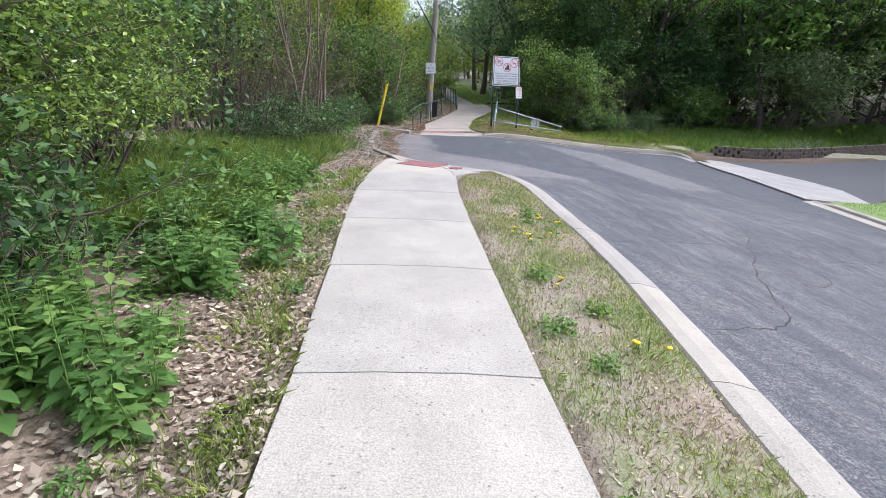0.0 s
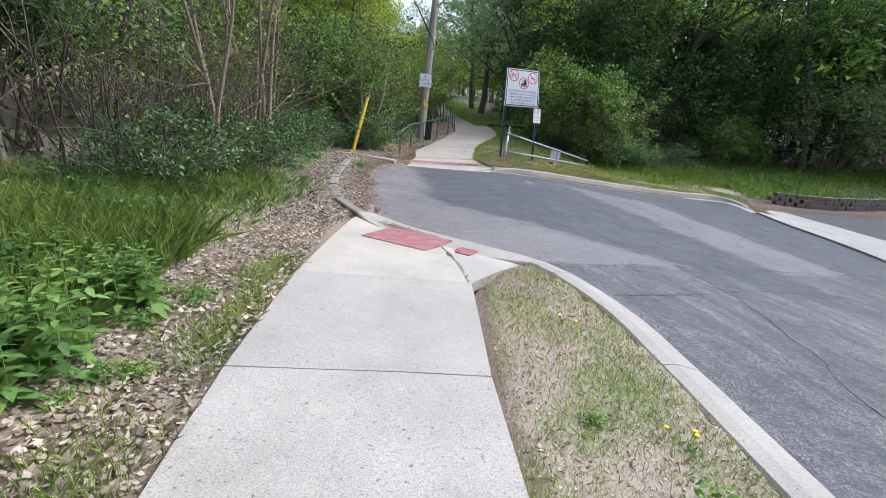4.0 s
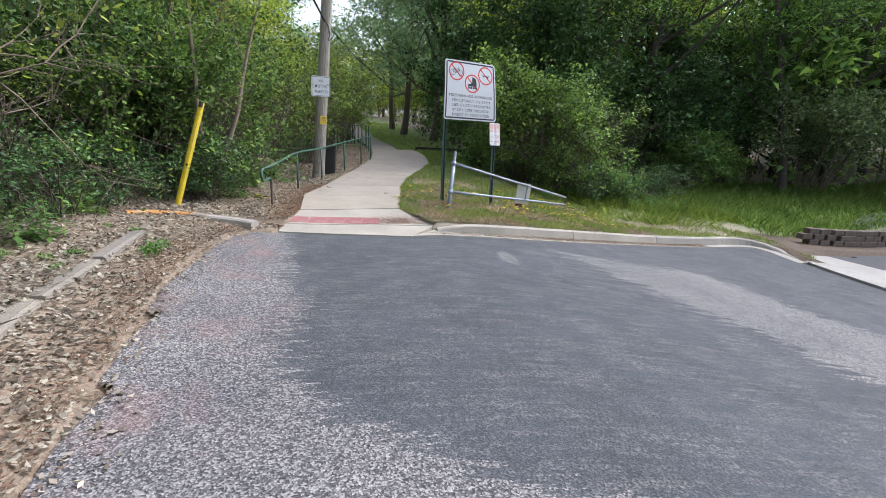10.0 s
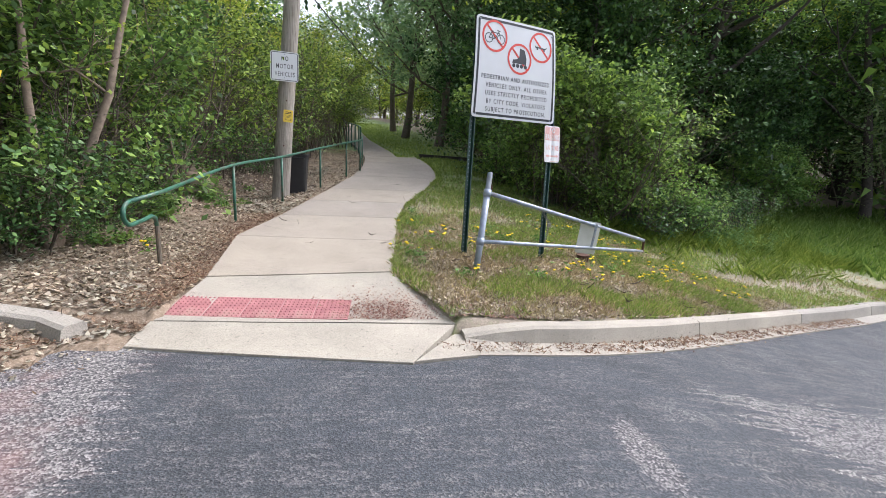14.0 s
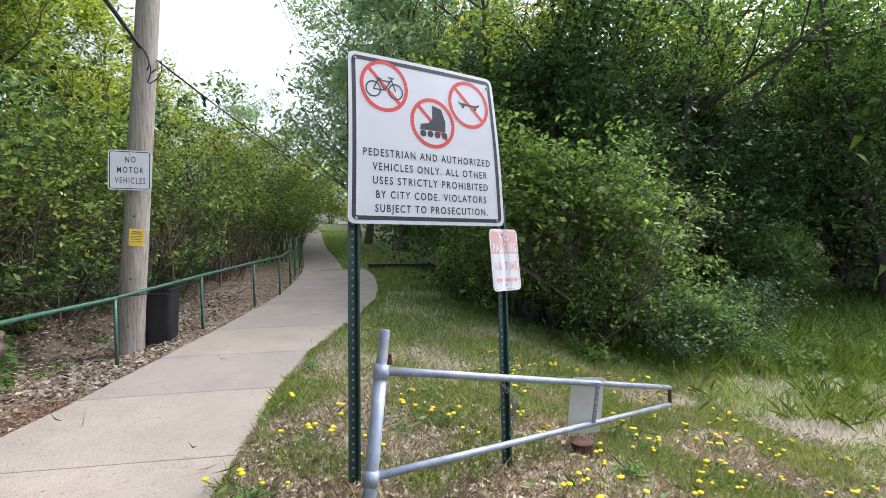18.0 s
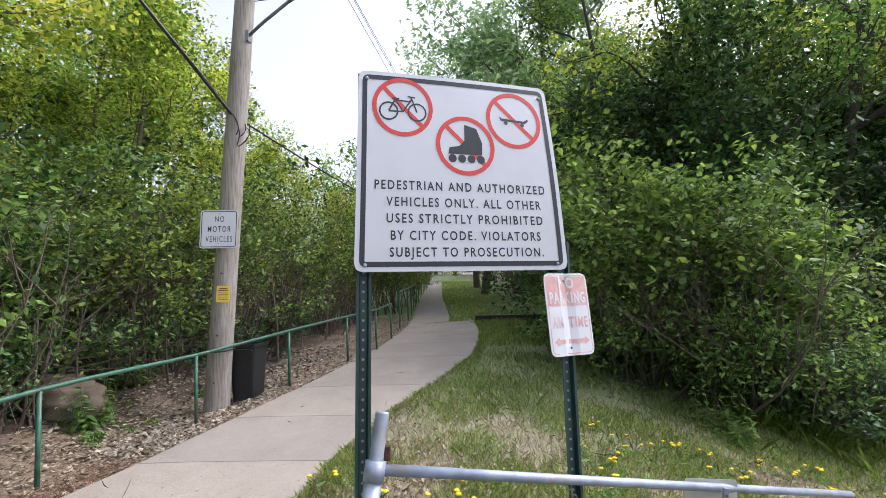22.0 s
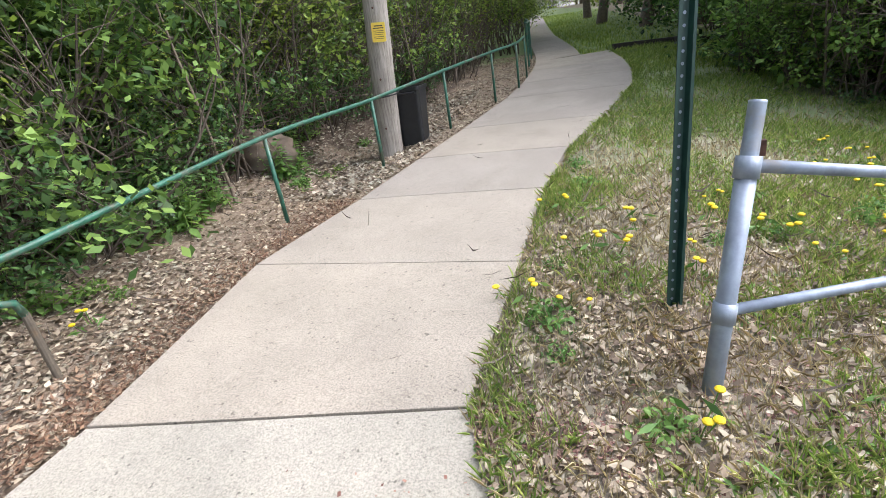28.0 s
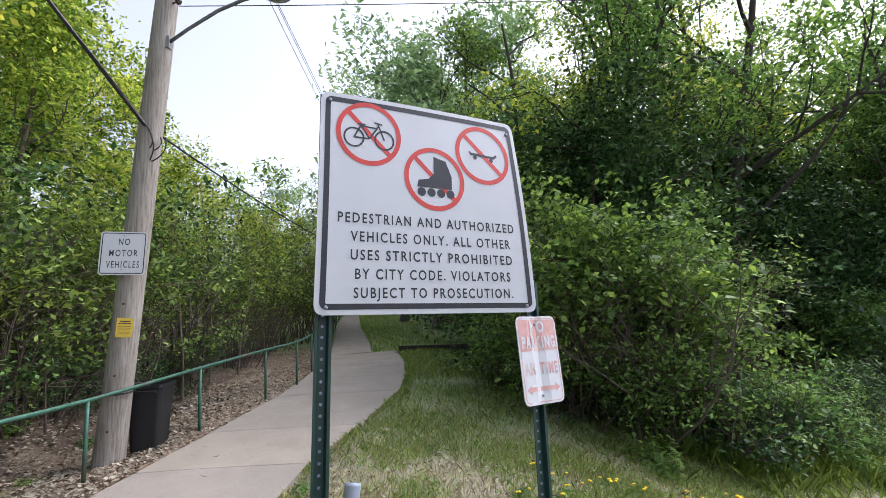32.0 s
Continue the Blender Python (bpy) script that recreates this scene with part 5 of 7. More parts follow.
    u = thing("pipe_stub", on(x, y, -0.05), "low rusty pipe stub in the grass", "pipe")
    bm = bmesh.new()
    tube(bm, [(0, 0, 0), (0, 0, 0.15)], 0.085, 16)
    part("stub", bm, M_RUST, u)
    bm = bmesh.new()
    tube(bm, [(0, 0, 0.15), (0, 0, 0.165), (0, 0, 0.17)], [0.095, 0.095, 0.07], 16)
    part("cap", bm, M_RUST, u)


def litter_bin():
    x, y = -1.14, 25.76
    t = thing("litter_bin", on(x, y, 0.0), "black plastic wheeled bin behind the railing", "bin")
    t.scale = (0.8, 0.8, 0.84)
    bm = bmesh.new()

    def loop(w, dpt, z, r=0.06):
        return [bm.verts.new((u, v, z)) for u, v in rounded(w, dpt, r, 4)]
    R = [loop(0.40, 0.40, 0.02), loop(0.44, 0.44, 0.45), loop(0.50, 0.50, 0.86), loop(0.54, 0.54, 0.87), loop(0.54, 0.54, 0.92), loop(0.49, 0.49, 0.92), loop(0.46, 0.46, 0.75)]
    n = len(R[0])
    for a, b in zip(R, R[1:]):
        for i in range(n):
            bm.faces.new((a[i], a[(i + 1) % n], b[(i + 1) % n], b[i]))
    bm.faces.new(R[0][::-1])
    part("body", bm, M_BIN, t)
    bm = bmesh.new()
    box(bm, (0, 0.0, 0.76), (0.42, 0.42, 0.02), 0, 0.004)
    part("liner", bm, plain("grey_bin_liner", (0.20, 0.21, 0.24), 0.4, var=0.3, scale=20), t)
    bm = bmesh.new()
    tube(bm, [(-0.2, -0.285, 0.82), (-0.2, -0.31, 0.84), (0.2, -0.31, 0.84), (0.2, -0.285, 0.82)], 0.014, 8)
    part("handle", bm, M_BIN, t)


def yellow_marker():
    t = thing("marker_post", on(-3.12, 19.98), "leaning worn yellow marker post", "post")
    bm = bmesh.new()
    a, b = Vector((0, 0, -0.1)), Vector((0.42, 0.38, 1.64))
    prof = [(-0.05, 0.0), (-0.016, -0.024), (0.016, -0.024), (0.05, 0.0), (0.018, -0.014), (-0.018, -0.014)]
    rows = [[bm.verts.new(a.lerp(b, q) + Vector((u, v, 0))) for u, v in prof] for q in np.linspace(0, 1, 9)]
    for r, s in zip(rows, rows[1:]):
        for i in range(6):
            bm.faces.new((r[i], r[(i + 1) % 6], s[(i + 1) % 6], s[i]))
    bm.faces.new(rows[-1])
    part("flanged_post", bm, M_YELLOWPAINT, t)
    bm = bmesh.new()
    tube(bm, [a.lerp(b, 0.965) + Vector((0, -0.01, 0)), b + Vector((0, -0.01, 0.02))], 0.033, 8)
    part("dark_tip", bm, M_BLACK, t, "black tip")
    for q in np.linspace(0.3, 0.9, 6):
        bm = bmesh.new()
        c = a.lerp(b, q)
        tube(bm, [c + Vector((0, -0.021, 0)), c + Vector((0, -0.024, 0.0))], 0.007, 7)
        part("hole", bm, M_BLACK, t)


def boulder():
    x, y = -2.9, 24.75
    t = thing("boulder", on(x, y, -0.05), "layered tan boulder half hidden by weeds", "rock")
    bm = bmesh.new()
    bmesh.ops.create_icosphere(bm, subdivisions=4, radius=1.0)
    for v in bm.verts:
        n1 = noise.noise(v.co * 1.3 + Vector((3, 1, 2))) * 0.28 + noise.noise(v.co * 4) * 0.07
        lay = 0.05 * math.sin(v.co.z * 16 + v.co.x * 2)
        v.co = Vector((v.co.x * 0.44, v.co.y * 0.34, max(v.co.z, -0.4) * 0.36)) * (1 + n1 + lay)
        v.co.z += 0.2
    part("stone", bm, M_ROCK, t, smooth=True)


def tree_tube():
    t = thing("tree_tube", on(6.7, 26.06), "pale green tree shelter tube on a thin stake", "tree tube")
    bm = bmesh.new()
    tube(bm, [(0, 0, -0.05), (0.01, 0, 0.5), (0.02, 0, 1.0)], 0.032, 10)
    part("tube", bm, M_TUBE, t, smooth=True)
    bm = bmesh.new()
    box(bm, (0.055, 0.0, 0.5), (0.02, 0.02, 1.1), 0, 0.003)
    part("stake", bm, M_TWIG, t)


def retaining_wall():
    t = thing("garden_wall", on(11.3, 22.9, -0.2), "low curved wall of brown split blocks by the driveway", "wall")
    o = Vector(t.location)
    P = smooth_line([(11.75, 23.15, 0), (13.0, 23.2, 0), (15.0, 23.5, 0), (18.0, 24.3, 0), (21.5, 25.2, 0)], 0.32)
    blocks = []
    for k in range(3):
        bm = bmesh.new()
        box(bm, (0, 0, 0), (0.31, 0.22, 0.15), 0, 0.018)
        for v in bm.verts:
            v.co += 0.012 * Vector(noise.noise_vector(v.co * 9 + Vector((k * 5, 0, 0))))
        b = part("block", bm, M_WALLSTONE)
        blocks.append(b.data)
        bpy.data.objects.remove(b)
    rng = random.Random(5)
    for c in range(4):
        for i in range(len(P) - 1):
            p, q = P[i], P[i + 1]
            m = p.lerp(q, 0.5 if c % 2 else 0.0)
            b = new("block", rng.choice(blocks))
            b.parent = t
            b.location = Vector((m.x + rng.uniform(-0.01, 0.01), m.y + c * 0.02 + rng.uniform(-0.015, 0.015), H(m.x, m.y) - 0.09 + c * 0.152)) - o
            b.rotation_euler = (0, 0, math.atan2(q.y - p.y, q.x - p.x) + rng.uniform(-0.05, 0.05))


def edging_timber():
    for a, b in (((1.95, 33.2), (4.0, 33.7)), ((3.4, 33.3), (7.6, 34.6))):
        m = ((a[0] + b[0]) / 2, (a[1] + b[1]) / 2)
        t = tagged(new("edging_timber"), "dark landscape timber lying across the grass", "timber", "timbers beside the path")
        t.location = on(m[0], m[1], 0.06)
        bm = bmesh.new()
        n = math.hypot(b[0] - a[0], b[1] - a[1])
        box(bm, (0, 0, 0), (n, 0.16, 0.18), 0, 0.015)
        o2 = part("beam", bm, M_TIMBER, t)
        o2.rotation_euler = (0, -math.atan2(H(*b) - H(*a), n), math.atan2(b[1] - a[1], b[0] - a[0]))


big_sign()
utility_pole()
wires()
railing()
gate()
litter_bin()
yellow_marker()
tree_tube()
boulder()
retaining_wall()
edging_timber()


# ---- plants ----
def leaf_cloud(rng, centres, sizes, spread, per, shape=0.5, droop=0.25, flat=0.6, clump=6, simple=False, full=False):
    """Folded leaves in small sprays scattered round twig ends. Returns points and faces."""
    clump = max(1, min(clump, per))
    C = np.repeat(np.asarray(centres, float), max(1, per // clump), axis=0)
    C = C + rng.normal(0, 1, (len(C), 3)) * np.asarray(spread)
    way = np.repeat(rng.uniform(0, 2 * np.pi, len(C)), clump)
    C = np.repeat(C, clump, axis=0)
    n = len(C)
    L = rng.uniform(sizes[0], sizes[1], n)
    C = C + rng.normal(0, 1, (n, 3)) * (L * np.array([[1.0], [1.0], [0.55]])).T
    yaw = way + rng.normal(0, 1.0, n)
    pit = rng.normal(-droop, 0.45, n)
    d = np.stack([np.cos(yaw) * np.cos(pit), np.sin(yaw) * np.cos(pit), np.sin(pit)], 1)
    up = np.stack([rng.normal(0, flat, n), rng.normal(0, flat, n), np.ones(n)], 1)
    s = np.cross(d, up)
    s /= np.linalg.norm(s, axis=1)[:, None] + 1e-9
    u = np.cross(s, d)
    w = (L * shape * 0.5)[:, None]
    base = C - d * (L * 0.5)[:, None]
    if simple:
        V = np.stack([base + s * w, C + d * (L * 0.6)[:, None] - u * (L * 0.1)[:, None], base - s * w], 1).reshape(-1, 3)
        return V, np.arange(3 * n).reshape(-1, 3)
    if full:
        D, W, U = d * L[:, None], s * w, u * L[:, None]
        V = np.stack([base, base + D * 0.28 + W * 0.92 + U * 0.05, base + D * 0.62 + W * 0.72 + U * 0.02, base + D - U * 0.1, base + D * 0.62 - W * 0.72 + U * 0.02, base + D * 0.28 - W * 0.92 + U * 0.05], 1).reshape(-1, 3)
        return V, np.arange(6 * n).reshape(-1, 6)
    mid = C - u * (L * 0.06)[:, None]
    V = np.stack([base, mid + s * w, C + d * (L * 0.5)[:, None] - u * (L * 0.12)[:, None], mid - s * w], 1).reshape(-1, 3)
    F = np.arange(4 * n).reshape(-1, 4)
    return V, F


def join(parts):
    V, F, o = [], [], 0
    for v, f in parts:
        V.append(np.asarray(v, float).reshape(-1, 3))
        F.append(np.asarray(f, int) + o)
        o += len(V[-1])
    return np.concatenate(V), np.concatenate(F)


def branchy(rng, start, d, length, r, depth, out, tips, bend=0.25, up=0.15, seg=6, split=3, spread=0.7):
    """A limb that wanders and forks; out collects tubes, tips the places for leaves."""
    p, d = Vector(start), Vector(d).normalized()
    pts, k = [p.copy()], 5
    for i in range(k):
        d = (d + Vector(rng.normal(0, bend, 3)) * 0.6 + Vector((0, 0, up * 0.4))).normalized()
        p = p + d * length / k
        pts.append(p.copy())
        if depth < 2 and i > 1:
            tips.append(p.copy())
    out.append(tube_arrays(pts, [r * (1 - 0.65 * i / k) for i in range(k + 1)], max(3, seg - depth)))
    tips.append(p.copy())
    if depth:
        for j in range(split):
            q = pts[int(rng.integers(2, k + 1))]
            e = (d + Vector(rng.normal(0, spread, 3))).normalized()
            branchy(rng, q, e, length * rng.uniform(0.45, 0.7), r * 0.45, depth - 1, out, tips, bend, up, seg, split, spread)


def make_tree(name, seed, height, trunk_r, crown_from, reach, leaves, leaf, mat, bark, label, lean=(0, 0), split=3, limbs=9, spread=(0.42, 0.42, 0.3), shape=0.55, trunks=1, simple=False, forks=1.0):
    """A tree: trunk with limbs, and a crown of leaf clumps round the twigs."""
    rng = np.random.default_rng(seed)
    t = thing(name, (0, 0, 0), label, "tree")
    tubes, tips = [], []
    for q in range(trunks):
        off = Vector((rng.normal(0, 0.15), rng.normal(0, 0.15), -0.2)) if trunks > 1 else Vector((0, 0, -0.2))
        p, d = off, Vector((lean[0] + (rng.normal(0, 0.18) if trunks > 1 else 0), lean[1] + (rng.normal(0, 0.18) if trunks > 1 else 0), 1)).normalized()
        pts, n = [p.copy()], 10
        for i in range(n):
            d = (d + Vector((rng.normal(0, 0.05), rng.normal(0, 0.05), 0.03))).normalized()
            p = p + d * height * 0.9 / n
            pts.append(p.copy())
        tubes.append(tube_arrays(pts, [trunk_r * (1.25 if i == 0 else 1) * (1 - 0.8 * i / n) for i in range(n + 1)], 10))
        for k in range(max(3, limbs // trunks)):
            f = crown_from + (1 - crown_from) * (k + 0.5) / max(3, limbs // trunks)
            i = min(n, max(1, int(f * n)))
            a = rng.uniform(0, 2 * math.pi)
            e = Vector((math.cos(a), math.sin(a), 0.35 + 0.6 * f))
            branchy(rng, pts[i], e, reach * (1.15 - 0.55 * f) * rng.uniform(0.75, 1.2), trunk_r * 0.32 * forks * (1.2 - 0.6 * f), 2, tubes, tips, split=split)
        tips.append(pts[-1].copy())
    part("trunk", mesh_np("trunk", *join(tubes)), bark, t, smooth=True)
    tips = np.array([tuple(v) for v in tips])
    k = max(1, int(leaves / len(tips)))
    part("crown", mesh_np("crown", *leaf_cloud(rng, tips, leaf, spread, k, shape, simple=simple)), mat, t)
    return t


def make_bush(name, seed, height, width, leaves, leaf, mat, label, stems=9, bark=None, flowers=None, shape=0.5, open_base=0.15, cat="bush", full=False, clump=6, flat=0.6, tight=1.0):
    rng = np.random.default_rng(seed)
    t = thing(name, (0, 0, 0), label, cat)
    tubes, tips = [], []
    for k in range(stems):
        a = rng.uniform(0, 2 * math.pi)
        lean = rng.uniform(0.1, 0.8) * width / height
        branchy(rng, (rng.normal(0, width * 0.12), rng.normal(0, width * 0.12), -0.08), (math.cos(a) * lean, math.sin(a) * lean, 1), height * rng.uniform(0.6, 1.0), 0.016 * height ** 0.5, 2, tubes, tips, bend=0.2, up=0.05, seg=5, split=3, spread=0.55)
    part("stem_frame", mesh_np("stem_frame", *join(tubes)), bark or M_TWIG, t)
    tips = np.array([tuple(v) for v in tips])
    tips = tips[tips[:, 2] > height * open_base]
    k = max(1, int(leaves / len(tips)))
    part("foliage", mesh_np("foliage", *leaf_cloud(rng, tips, leaf, (0.075 * width * tight, 0.075 * width * tight, 0.06 * height * tight), k, shape, 0.25, flat, clump, False, full)), mat, t)
    if flowers:
        sel = tips[rng.integers(0, len(tips), flowers)]
        part("blossom", mesh_np("blossom", *leaf_cloud(rng, sel, (0.025, 0.045), 0.07, 4, 0.5)), M_WHITEFLOWER, t, "small white flowers")
    return t


def make_nettle(seed, height, stems, label):
    """Upright stalks with opposite pairs of drooping toothed leaves, smaller towards the tip."""
    rng = np.random.default_rng(seed)
    t = thing("weed", (0, 0, 0), label, "weed")
    tubes, V, F = [], [], []
    for k in range(stems):
        p = Vector((rng.normal(0, 0.11), rng.normal(0, 0.11), -0.03))
        d = Vector((rng.normal(0, 0.13), rng.normal(0, 0.13), 1)).normalized()
        h = height * rng.uniform(0.55, 1.1)
        tubes.append(tube_arrays([p, p + d * h * 0.5, p + d * h], [0.004, 0.003, 0.0015], 4))
        n = 8
        for i in range(n):
            f = 0.2 + 0.8 * i / (n - 1)
            c, a0 = p + d * h * f, i * 1.57 + rng.normal(0, 0.3)
            L = 0.105 * (1.1 - 0.72 * f) * rng.uniform(0.8, 1.25) + 0.018
            for j in range(2):
                a = a0 + math.pi * j
                out = Vector((math.cos(a), math.sin(a), rng.normal(0.18 if f > 0.8 else -0.12, 0.18))).normalized()
                side = out.cross(Vector((0, 0, 1))).normalized() * L * 0.26
                sag = Vector((0, 0, -L * 0.16))
                o = len(V)
                b = c + out * 0.014
                V += [b, b + out * L * 0.3 + side, b + out * L * 0.65 + side * 0.7 + sag * 0.3, b + out * L + sag, b + out * L * 0.65 - side * 0.7 + sag * 0.3, b + out * L * 0.3 - side, b + out * L * 0.5 - Vector((0, 0, L * 0.07))]
                F += [(o, o + 1, o + 6), (o + 1, o + 2, o + 6), (o + 2, o + 3, o + 6), (o + 3, o + 4, o + 6), (o + 4, o + 5, o + 6), (o + 5, o, o + 6)]
    part("stem_frame", mesh_np("stem_frame", *join(tubes)), M_WEED, t)
    part("foliage", mesh_np("foliage", [tuple(v) for v in V], F), M_WEED, t)
    return t


def plant_out(proto, spots, group, first=True):
    """Sets the prototype on its first spot and copies on the others: x, y, size, turn."""
    for i, (x, y, s, a) in enumerate(spots):
        m = Matrix.Translation(on(x, y)) @ Matrix.Rotation(a, 4, "Z") @ Matrix.Diagonal((s, s, s, 1))
        if i == 0:
            proto.matrix_basis = m
            proto["group"] = group
        else:
            proto_scale = proto.scale.copy()
            copy_thing(proto, Matrix.Translation(on(x, y)) @ Matrix.Rotation(a, 4, "Z") @ Matrix.Diagonal((s / proto_scale.x, s / proto_scale.x, s / proto_scale.x, 1)))


def spots(rng, pts, jitter, s0, s1):
    return [(x + rng.uniform(-jitter, jitter), y + rng.uniform(-jitter, jitter), rng.uniform(s0, s1), rng.uniform(0, 6.28)) for x, y in pts]


def woods():
    rng = random.Random(11)
    # trees behind the left edge
    left = make_tree("tree", 3, 8.0, 0.11, 0.36, 2.5, 17000, (0.075, 0.135), M_YTREE, M_BARK, "young yellow-green spring tree at the wood's edge", limbs=11, spread=(0.2, 0.2, 0.15), split=3)
    plant_out(left, spots(rng, [(-4.6, 24.6), (-4.6, 28.0), (-4.9, 31.5), (-7.2, 23.6), (-6.6, 29)], 0.3, 0.85, 1.05), "yellow-green trees by the path")
    lefar = make_tree("tree", 4, 8.5, 0.11, 0.2, 2.8, 8500, (0.11, 0.2), M_YTREE, M_BARK, "young yellow-green spring tree along the path", limbs=11, spread=(0.24, 0.24, 0.18))
    plant_out(lefar, spots(rng, [(-4.6, 35.4), (-3.8, 39.0), (-3.9, 43), (-4.3, 48), (-4.8, 54), (-6.6, 34), (-6.2, 40)], 0.25, 0.58, 0.76), "yellow-green trees along the path")
    mid = make_tree("tree", 8, 9.0, 0.13, 0.3, 2.8, 9000, (0.11, 0.2), M_TREE, M_BARKDARK, "green broad-leaved tree in dense woods", limbs=11, spread=(0.26, 0.26, 0.2))
    plant_out(mid, spots(rng, [(-8.5, 20), (-7.4, 15.5), (-9.5, 15), (-8.2, 10.5), (-10.5, 6), (-7.6, 4.5), (-10, 26), (-9.5, 33), (-12, 11), (-13, 20), (-9.0, 0), (-6.4, 8.0)], 0.5, 0.85, 1.15), "green trees of the dense woods")
    # the tall open woods behind the lawn and the bank
    tall = make_tree("tree", 21, 15.0, 0.21, 0.3, 4.2, 11000, (0.11, 0.19), M_TREE, M_BARKDARK, "tall dark-trunked tree in thin spring leaf", limbs=10, lean=(-0.07, 0), spread=(0.34, 0.34, 0.24), forks=1.3)
    plant_out(tall, spots(rng, [(8.4, 31.6), (11.8, 33.5), (16.5, 36.5), (11, 39), (20.5, 38.5), (14, 43), (25, 41), (8.0, 40), (30, 44), (13.6, 36.5), (34, 40), (22.5, 33.8), (27, 35.8), (33, 36), (18.5, 31.5), (26, 31.5), (31, 33)], 0.5, 0.85, 1.15), "tall trees of the open woods")
    fork = make_tree("tree", 24, 13.0, 0.17, 0.35, 3.6, 4800, (0.10, 0.18), M_YTREE, M_BARKDARK, "dark tree forking low into bare rising limbs", limbs=9, trunks=2, lean=(-0.12, 0.02), spread=(0.32, 0.32, 0.24), forks=1.4)
    plant_out(fork, spots(rng, [(10.2, 31.6), (14.4, 34.2), (19.0, 36.0), (23.5, 37.5), (7.6, 36.0)], 0.3, 0.9, 1.1), "forked trees of the open woods")
    # understorey in dark leaves that paint the shade of the wood's hollow
    under = make_tree("tree", 34, 6.0, 0.08, 0.1, 2.6, 11000, (0.095, 0.17), M_SHADELEAF, M_BARKDARK, "low leafy understorey tree", limbs=12, spread=(0.2, 0.2, 0.15))
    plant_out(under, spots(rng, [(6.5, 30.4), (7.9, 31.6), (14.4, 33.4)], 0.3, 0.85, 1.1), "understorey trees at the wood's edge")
    deep = make_tree("tree", 35, 7.0, 0.08, 0.15, 2.9, 7000, (0.13, 0.24), M_SHADELEAF, M_BARKDARK, "leafy understorey tree in the woods", limbs=11, spread=(0.26, 0.26, 0.2))
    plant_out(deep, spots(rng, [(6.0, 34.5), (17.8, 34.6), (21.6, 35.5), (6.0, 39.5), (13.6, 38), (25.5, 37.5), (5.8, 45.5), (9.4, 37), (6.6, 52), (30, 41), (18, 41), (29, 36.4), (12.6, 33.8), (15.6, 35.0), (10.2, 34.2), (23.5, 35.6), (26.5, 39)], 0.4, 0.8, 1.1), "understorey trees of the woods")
    # far trees, their distant paleness painted into the leaves
    far = make_tree("tree", 55, 14.0, 0.2, 0.2, 4.2, 8000, (0.17, 0.32), M_HAZETREE, M_BARK, "tree beyond the path, coloured pale blue-green for sky light and haze", limbs=11, simple=True)
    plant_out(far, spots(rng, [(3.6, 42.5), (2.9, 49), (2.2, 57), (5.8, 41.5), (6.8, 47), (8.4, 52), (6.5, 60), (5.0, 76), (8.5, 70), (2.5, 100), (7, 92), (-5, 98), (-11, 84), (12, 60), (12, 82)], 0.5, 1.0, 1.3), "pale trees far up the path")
    back = make_tree("tree", 77, 10.0, 0.2, 0.08, 4.6, 5500, (0.28, 0.5), M_TREE, M_BARKDARK, "dense tree deep in the woods", limbs=12, simple=True)
    plant_out(back, spots(rng, [(-18, 3), (-19, 9), (-19, 15.5), (-19, 25), (-18, 36), (-17, 47), (-20, -3), (-23, 6), (-23, 14), (-22, 23), (-21, 33), (-20, 43), (-16, 57), (-14, 70), (38, 38), (24, 44), (30, 42), (36, 36), (28, 49), (36, 44), (20, 45), (40, 32), (42, 46), (46, 36), (44, 28), (38, 60), (22, 35.5), (26, 37.5), (30, 34.5), (34, 32), (19.5, 38.5), (25, 33.5), (31, 30.5), (38, 28), (17, 40), (14, 70), (20, 80), (12, 100), (-3, 118), (5, 122)], 1.0, 0.85, 1.15), "trees deep in the woods")
    # bright yellow-green leaves stand in for light falling through openings behind the trunks
    glade = make_tree("tree", 79, 9.0, 0.16, 0.06, 4.4, 6500, (0.24, 0.42), M_YTREE, M_BARK, "tree behind the dark trunks, coloured bright yellow-green as if sunlit", limbs=12, simple=True)
    plant_out(glade, spots(rng, [(13, 50), (17, 49), (22, 52), (19, 57), (11, 57), (-5.6, 92), (3.0, 94), (4.6, 86), (-1.6, 108), (-8, 102), (1.5, 103)], 1.0, 0.85, 1.15), "light trees behind the open woods")
    # behind the walker, closing the place
    plant_out(make_tree("tree", 78, 9.0, 0.15, 0.2, 3.4, 3500, (0.25, 0.4), M_TREE, M_BARKDARK, "leafy tree behind the start of the sidewalk", limbs=9, simple=True), [(-7, -9, 1.1, 0), (-14, -14, 1.3, 2), (16, -10, 1.2, 1), (24, 2, 1.2, 3), (22, -16, 1.3, 4), (28, 12, 1.1, 5)], "trees round the start")
    # bare many-stemmed saplings at the left edge
    bare = make_tree("tree", 90, 5.5, 0.05, 0.15, 1.7, 900, (0.05, 0.09), M_YBUSH, M_BARKPALE, "many-stemmed sapling with pale bark and few leaves", limbs=12, trunks=3, spread=(0.1, 0.1, 0.08))
    plant_out(bare, [(-4.25, 15.5, 1.0, 0.3), (-4.9, 17.6, 1.0, 2.3), (-5.9, 17.9, 0.95, 1.9), (-6.4, 20.0, 1.1, 3.0), (-5.0, 19.2, 1.0, 4.4), (-4.2, 13.6, 0.9, 5.1), (-6.4, 11.6, 1.05, 0.9)], "bare saplings by the dead end")
